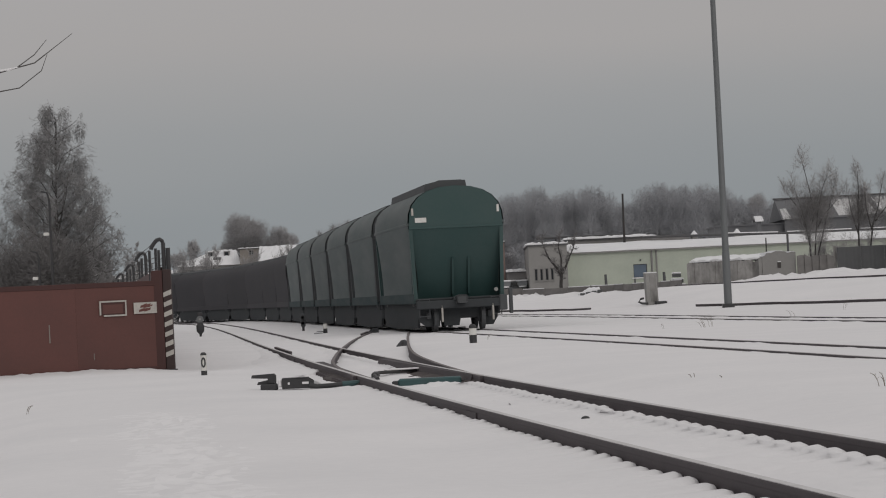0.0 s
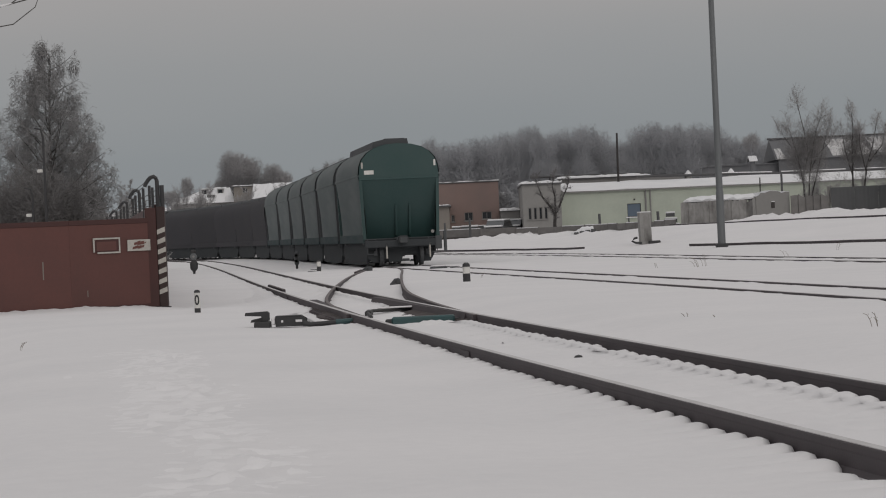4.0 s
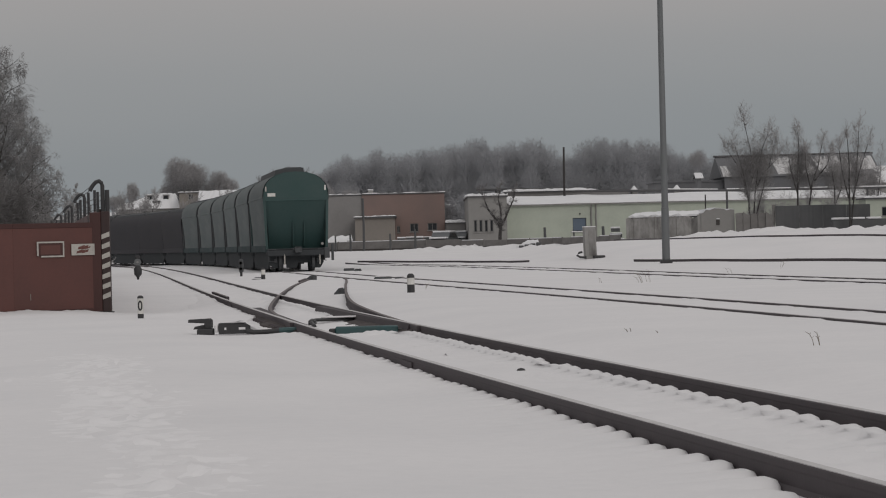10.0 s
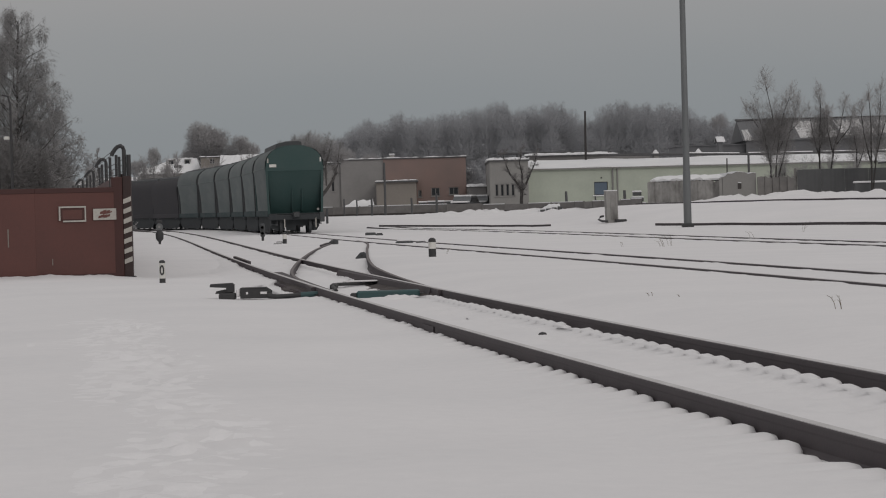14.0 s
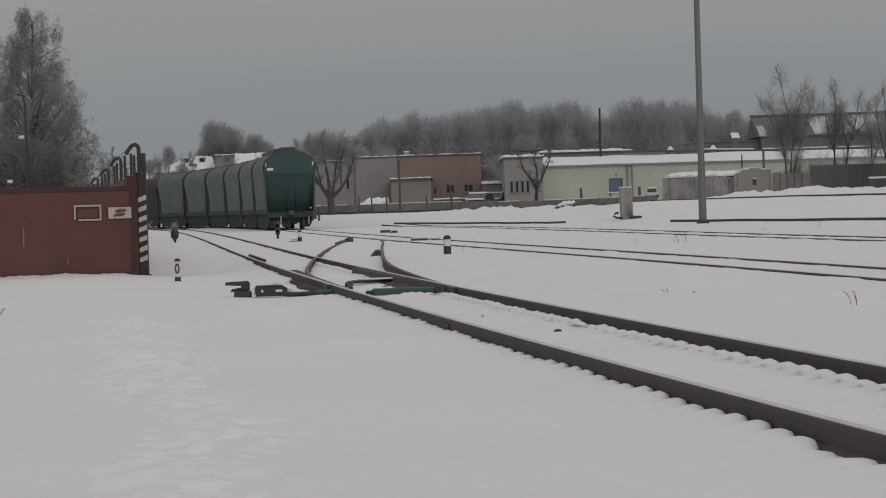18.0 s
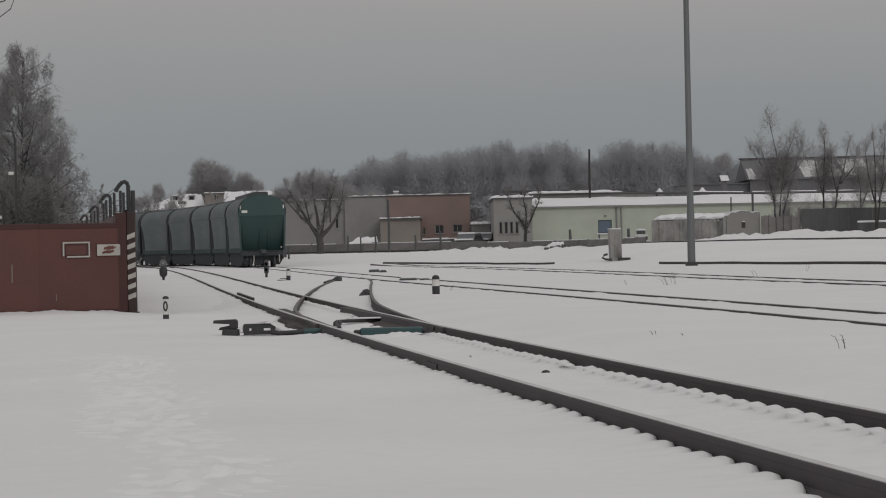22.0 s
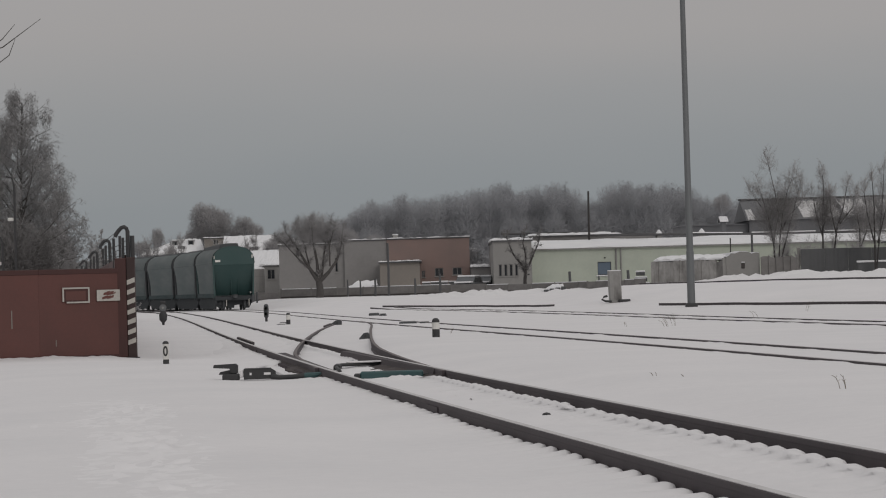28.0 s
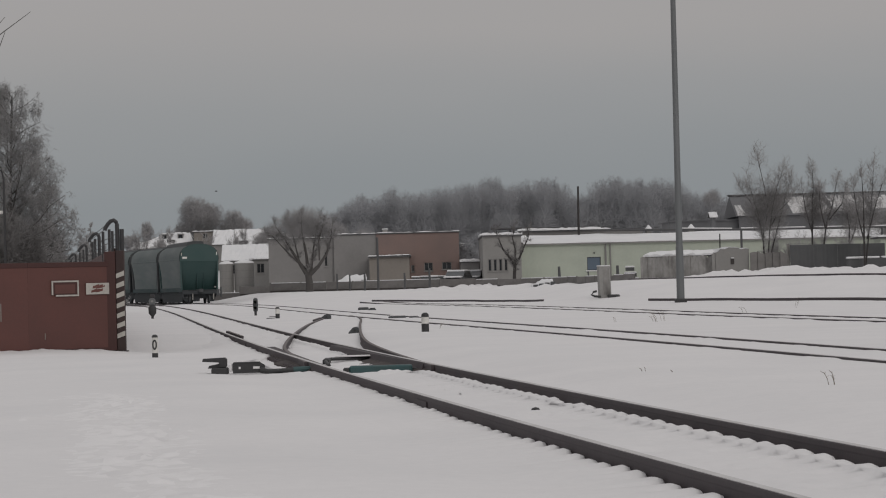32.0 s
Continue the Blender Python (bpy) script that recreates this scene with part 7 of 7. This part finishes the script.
# young forked tree at the hall's corner
segs = forked(36, [
    [(0, 0, -0.3, 0.19), (-0.02, 0, 0.9, 0.16), (0.05, 0, 1.75, 0.15)],
    [(0.05, 0, 1.7, 0.12), (-0.35, 0, 2.4, 0.10), (-0.95, 0.1, 3.2, 0.08), (-1.25, 0.1, 4.0, 0.05), (-1.45, 0.1, 4.7, 0.025)],
    [(0.05, 0, 1.7, 0.12), (0.45, 0, 2.4, 0.10), (0.85, 0.1, 3.3, 0.07), (1.2, 0.1, 4.0, 0.04), (1.3, 0.1, 4.7, 0.025)],
    [(0.05, 0, 1.9, 0.09), (0.1, 0.1, 3.1, 0.07), (-0.1, 0.1, 4.1, 0.045), (0.1, 0.1, 5.0, 0.02)]], 0.009, 0.6, 3)
tree("young_tree", "slender bare tree with a few rising limbs", 6.70, 218.0, segs, BARK_DARK, TWIG)
# tall bare trees on the bank
def stems(seed, h, n, r):
    """Lines of a few rising stems that part near the ground."""
    rnd = random.Random(seed)
    lines = []
    for k in range(n):
        a = 6.28 * k / n + rnd.uniform(-0.5, 0.5)
        lean = rnd.uniform(0.05, 0.2)
        top = h * (1.0 if k == 0 else rnd.uniform(0.6, 0.88))
        line = []
        for i in range(6):
            f = i / 5
            out = 0.08 + lean * top * f ** 0.8
            line.append((math.cos(a) * out + rnd.gauss(0, 0.06), math.sin(a) * out, -0.3 + (top + 0.3) * f, r * (1 - 0.85 * f)))
        lines.append(line)
    return lines


# limbs as lines of (x, z) in the trees' own plane, with the depth at which the tree stands
VASE = (190.0, 24.25, [[(24.3, 1.0), (24.05, 3.1), (24.05, 4.4), (24.45, 5.9), (24.2, 7.7), (23.8, 9.6)], [(24.3, 1.6), (24.5, 4.4), (24.75, 6.2), (25.1, 7.7), (25.5, 8.7)], [(24.4, 2.2), (25.1, 4.6), (25.7, 6.6), (26.1, 8.0)], [(24.05, 3.7), (23.7, 5.9), (23.15, 7.9)], [(24.1, 4.0), (23.4, 6.4), (22.7, 7.5)], [(24.5, 4.6), (25.2, 5.9), (26.2, 6.9)]])
SLIM = (190.0, 27.6, [[(27.6, 1.0), (27.65, 5.8), (27.8, 7.6), (27.75, 8.8)], [(27.65, 4.2), (27.2, 5.9), (27.0, 7.2)], [(27.65, 4.8), (28.1, 6.4), (28.2, 7.2)]])
LEANING = (190.0, 28.1, [[(28.1, 1.0), (28.75, 5.0), (29.25, 6.4), (29.6, 8.0)], [(28.6, 4.6), (28.2, 6.25), (28.15, 7.3)], [(28.9, 5.2), (29.9, 6.4), (30.1, 7.2)]])
SAPLING = (190.0, 30.25, [[(30.25, 1.0), (30.3, 4.7), (30.1, 6.0)], [(30.28, 3.2), (30.8, 4.6), (30.9, 5.6)]])
CLUMP = (170.6, 28.2, [[(28.2, 1.0), (28.15, 4.2), (28.15, 5.9), (28.05, 7.5)], [(28.25, 1.6), (28.6, 4.6), (28.8, 6.6), (28.9, 8.0)], [(28.4, 3.5), (28.9, 5.6), (29.35, 7.1)], [(28.15, 3.6), (27.7, 5.4), (27.5, 6.8)]])
for k, (depth, foot, lines) in enumerate((VASE, SLIM, LEANING, SAPLING, CLUMP)):
    rnd = random.Random(400 + k)
    base = ground_z(foot, depth)
    mains, tops = [], []
    for j, line in enumerate(lines):
        sway = rnd.uniform(-0.8, 0.8)
        high = line[-1][1] - line[0][1]
        mains.append([(x - foot, sway * (z - line[0][1]) / max(high, 1), z - base, 0.075 * (0.7 if j else 1.0) * (1 - 0.8 * i / (len(line) - 1)) + 0.006) for i, (x, z) in enumerate(line)])
        for i, (x, z) in enumerate(line[1:]):
            if z > 4.3:
                tops.append((x - foot, sway * 0.7, z - base, 0.85 if k == 0 else 0.5, 0.8))
    segs = forked(410 + k, mains, 0.0062, 1.05 if k == 0 else 0.85, 3, 0.24, 3.0)
    bare = tree("bare_tree", "bare thin-limbed tree rising behind the yard fence", foot, depth, segs, BARK_DARK, TWIG_MID, group="bare trees by the fence")
    b, c, d, e = twig_cloud(300 + k, tops, 4500 if k == 0 else 1800, 0.0050, 0.7, 0.0, 0.6)
    part("spray", tube_mesh("spray", b, c, d, e, len(b), TWIG_MID), TWIG_MID, bare)
    # finer dark twigs through the middle of the crown
    wide = 2.15 if k == 0 else 1.3
    inner = crown_lobes(rnd, (0.1, 0.0, 5.8 - base if k < 3 else 5.0 - base), wide, 2.1, 8, 0.45)
    b, c, d, e = twig_cloud(320 + k, inner, 4000 if k == 0 else 1700, 0.0052, 0.6, 0.0, 0.5)
    part("inner_spray", tube_mesh("inner_spray", b, c, d, e, len(b), TWIG), TWIG, bare)
for k, (x, y, h, seed, n, sp) in enumerate(((41.4, 238, 6.8, 47, 3, 1.4), (45.6, 236, 7.6, 48, 4, 1.5))):
    segs = forked(seed, stems(seed, h, n, 0.11), 0.0085, sp * 1.1, 3, 0.26, 0.36 * h)
    bare = tree("bare_tree", "tall thin bare tree with upright branches", x, y, segs, BARK_DARK, TWIG_MID, group="bare trees by the fence")
    lobes = crown_lobes(rnd_thicket, (0, 0, h * 0.66), 0.2 * h, h * 0.28, 7, 0.5)
    b, c, d, e = twig_cloud(310 + k, lobes, 1600, 0.0065, 0.6, 0.0, 0.5)
    part("spray", tube_mesh("spray", b, c, d, e, len(b), TWIG_MID), TWIG_MID, bare)
# low brush behind the sheet fence
for k, (x, y, h) in enumerate(((25.6, 196, 2.6), (27.2, 198, 2.4), (28.9, 197, 2.7), (31.4, 199, 2.3))):
    segs = forked(430 + k, stems(430 + k, h, 4, 0.03), 0.0055, 0.9, 3, 0.2, 0.6)
    tree("brush", "thin frosted brush in front of the hall", x, y, segs, BARK, TWIG_MID, cat="bush", group="brush before the hall")
# round-headed trees above the houses
for k, (x, y, c, rx, rz, n) in enumerate(((-31.5, 352, 10.4, 3.7, 4.0, 12000), (-26.8, 351, 9.3, 2.7, 2.9, 7000), (-38.7, 352, 9.2, 1.1, 1.7, 2200), (-42.3, 360, 8.0, 1.9, 1.3, 3000), (-34.2, 356, 8.8, 1.6, 1.8, 3500))):
    lobes = crown_lobes(rnd_thicket, (x, y, c), rx, rz, 10, 0.42)
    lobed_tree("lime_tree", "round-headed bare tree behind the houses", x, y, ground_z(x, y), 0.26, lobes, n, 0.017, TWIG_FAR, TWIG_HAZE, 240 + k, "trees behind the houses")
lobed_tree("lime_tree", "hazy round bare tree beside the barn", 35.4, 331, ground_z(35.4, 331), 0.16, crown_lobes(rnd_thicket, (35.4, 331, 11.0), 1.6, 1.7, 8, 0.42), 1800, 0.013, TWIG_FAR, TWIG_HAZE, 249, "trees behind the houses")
# thin garden trees before the houses
for x, y, h, seed in ((-33.0, 318, 4.6, 81), (-27.6, 312, 4.0, 82), (-24.0, 318, 4.8, 83), (-36.4, 322, 5.0, 84)):
    segs = forked(seed, stems(seed, h, 3, 0.09), 0.012, 1.5, 4, 0.2)
    tree("garden_tree", "thin bare garden tree before the houses", x, y, segs, BARK, TWIG_MID, group="garden trees")
# frosted shrubs behind the perimeter fence
for x, y, h, sp, seed in ((-26.9, 205, 6.2, 1.5, 61), (-28.0, 207, 5.4, 1.6, 62), (-18.5, 141, 5.2, 1.2, 63), (-19.3, 143, 4.6, 1.1, 64), (-17.9, 144, 4.3, 1.0, 65)):
    segs = limbs(seed, h, sp, 0.08, (26, 8, 5, 2), "cone", 0.1, 1.1, 0.4, 0.014)
    tree("frosted_tree", "small frosted bare tree behind the fence", x, y, segs, BARK, TWIG_MID, group="small trees behind the fence")
# garden trees between the workshop and the slope
for k, (x, y, c, rx, rz, n) in enumerate(((-19.4, 304, 6.6, 2.1, 2.1, 5000), (-15.4, 308, 7.6, 2.4, 2.3, 6000), (-11.4, 306, 6.9, 2.0, 2.0, 5000), (-8.2, 312, 6.7, 1.7, 1.9, 3500))):
    lobes = crown_lobes(rnd_thicket, (x, y, c), rx, rz, 9, 0.42)
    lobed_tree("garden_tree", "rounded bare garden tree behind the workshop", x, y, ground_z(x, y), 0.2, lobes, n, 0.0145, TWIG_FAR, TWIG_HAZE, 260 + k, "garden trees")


# dark evergreen beyond the barn and bushes by the booth
segs = limbs(91, 8.0, 3.4, 0.2, (18, 9, 8, 4), "broom", 0.6, 0.35, 0.0, 0.022)
tree("pine_tree", "dark flat-topped pine behind the barn", 58.2, 300.0, segs, BARK_DARK, NEEDLE)
for x, y, h, sp, seed in ((35.6, 181, 2.6, 1.7, 93), (37.6, 183, 3.0, 1.9, 94)):
    segs = limbs(seed, h, sp, 0.06, (20, 8, 5, 3), "round", 0.04, 0.9, 0.2, 0.014, 0.0, 2)
    tree("booth_bush", "dense bare bush beside the booth", x, y, segs, BARK_DARK, TWIG, group="bushes by the booth")


def forest():
    """A belt of crowns, four deep, each a few lobes of fine twigs on a trunk with boughs."""
    rnd = random.Random(77)
    crest = mixed((11.0, -60), (11.5, -36), (14.5, -25), (17.2, -21), (19.3, -17.8), (20.9, -14.2), (19.6, -11.6), (22.0, -8.7), (20.3, -5.4), (21.2, -1), (22.0, 5), (22.6, 9), (23.8, 12.2), (22.0, 16.4), (22.8, 20), (23.0, 25), (21.8, 28), (18.9, 31), (19.2, 33), (21.7, 34.5), (23.0, 38), (22.2, 43), (22.6, 48), (21.2, 53), (19.6, 56), (17.6, 57.5), (19.6, 60), (18.0, 64), (13.0, 76))
    cols = [[], [], [], []]
    stems_all = []
    for i in range(208):
        row = i % 4
        y = 548 + row * 13 + rnd.uniform(-5, 5)
        x = (-36 + 112 * i / 207 + rnd.uniform(-0.9, 0.9)) * y / 560
        top = 1.32 + (crest(x * 560 / y) - 0.2) * y / 560 * (1.0 if i % 3 == 0 else rnd.uniform(0.88, 0.99))
        z = ground_z(x, y) - 0.5
        h = max(top - z, 4.0)
        w = rnd.uniform(1.9, 3.5) * min(1.0, h / 10)
        tall = min(h * 0.36, w * 1.7)
        lobes = [(x, y, top - tall, w * 0.82, tall * 0.86), (x, y, z + h * 0.3, w * 1.15, h * 0.32)]
        for k in range(7):
            a, b = 2.4 * k + rnd.uniform(0, 0.8), 0.92 - 0.2 * k
            g = w * math.sqrt(max(1 - b * b, 0.1)) * 0.62
            q = w * rnd.uniform(0.34, 0.5)
            lobes.append((x + math.cos(a) * g, y + math.sin(a) * g, top - tall + (tall - q) * b, q, q * 1.1))
        core = [(q[0], q[1], q[2], q[3] * 0.86, q[4] * 0.86) for q in lobes]
        for cloud in (twig_cloud(1000 + i, core, 1200, 0.038, 0.35, 0.0, 0.30), twig_cloud(2000 + i, lobes, 1200, 0.022, 0.25, 0.0, 0.22)):
            for into, col in zip(cols, cloud):
                into.append(col)
        stems_all.append((Vector((x, y, z)), Vector((x, y, z + h * 0.75)), 0.16, 0.05, 0))
        for q in lobes[1:]:
            stems_all.append((Vector((x, y, z + (q[2] - z) * 0.6)), Vector(q[:3]), 0.07, 0.03, 0))
    rest = limb_arrays(stems_all, 9)
    # the belt's haze sits in its twig colour
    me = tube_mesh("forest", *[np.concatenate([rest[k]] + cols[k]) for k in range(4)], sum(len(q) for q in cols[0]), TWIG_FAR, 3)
    tagged(new("forest", me), "dense belt of bare winter woods, grey from tinted-in haze", "woods", kind="stuff")


forest()


def near_branch():
    t = tagged(empty("roadside_tree", pose(-5.4, 15.5, 0.0)), "bare tree beside the camera with a thin overhanging branch", "tree")
    m = Mesh()
    m.tube([(0, 0, -0.1), (0.05, 0, 1.5), (0.0, 0.05, 3.2), (-0.1, 0.1, 6.0)], [0.14, 0.12, 0.09, 0.03], 10)
    part("trunk", m, BARK, t)
    m = Mesh()
    m.tube([(0.0, 0.05, 2.0), (0.9, 0.3, 2.5), (1.9, 0.45, 2.78), (2.45, 0.5, 2.82), (2.72, 0.5, 2.88), (2.96, 0.5, 3.05)], [0.05, 0.03, 0.013, 0.006, 0.004, 0.0015], 6)
    m.tube([(2.60, 0.5, 2.85), (2.72, 0.5, 2.93), (2.80, 0.5, 3.02)], [0.004, 0.003, 0.0015], 5)
    m.tube([(1.9, 0.45, 2.76), (2.40, 0.5, 2.70), (2.62, 0.5, 2.73), (2.76, 0.5, 2.83), (2.80, 0.5, 2.93)], [0.007, 0.0045, 0.0035, 0.003, 0.0015], 5)
    part("branch", m, BARK, t)
    m = Mesh()
    m.tube([(2.35, 0.49, 2.83), (2.55, 0.5, 2.845), (2.66, 0.5, 2.865)], [0.006, 0.008, 0.003], 5)
    part("branch_snow", m, SNOW, t)


near_branch()


def street_light(x, y, top):
    z = ground_z(x, y)
    t = tagged(empty("street_lamp", pose(x, y, z)), "thin dark lamp post behind the fence", "lamp post", "lamp posts")
    m = Mesh()
    h = top - z
    m.tube([(0, 0, 0), (0, 0, h * 0.95), (-0.06, 0, h), (-0.25, 0, h + 0.05)], [0.05, 0.035, 0.03, 0.03], 8)
    part("pole", m, BLACK, t)
    m = Mesh()
    m.box(-0.22, -0.05, -0.06, 0.06, h * 0.74, h * 0.74 + 0.1, 0.02)
    part("sign", m, WHITE, t)


street_light(-13.15, 80.0, 5.1)
street_light(-13.72, 81.0, 3.3)


def bird():
    t = tagged(empty("bird"), "small dark bird flying over the roofs", "bird")
    m = Mesh()
    m.tube([(-0.16, 0, 0), (-0.06, 0, 0.01), (0.06, 0, 0.015), (0.14, 0, 0.02), (0.18, 0, 0.015)], [0.02, 0.045, 0.05, 0.03, 0.008], 8)
    part("body", m, BLACK, t)
    for s in (-1, 1):
        m = Mesh()
        m.loft([[(0.06, s * 0.03, 0.02), (-0.05, s * 0.03, 0.02), (-0.05, s * 0.03, 0.03), (0.06, s * 0.03, 0.03)], [(0.03, s * 0.26, 0.10), (-0.03, s * 0.26, 0.10), (-0.03, s * 0.26, 0.105), (0.03, s * 0.26, 0.105)]])
        part("wing", m, BLACK, t)
    return t


BIRD = bird()


def bird_pose(t):
    return pose(-24.9 + 7.9 * (t - 32), 300 + 0.4 * (t - 32), 12.65 - 0.25 * (t - 32) + 0.15 * math.sin(t * 2.1), 0, 0, 0)


motions()
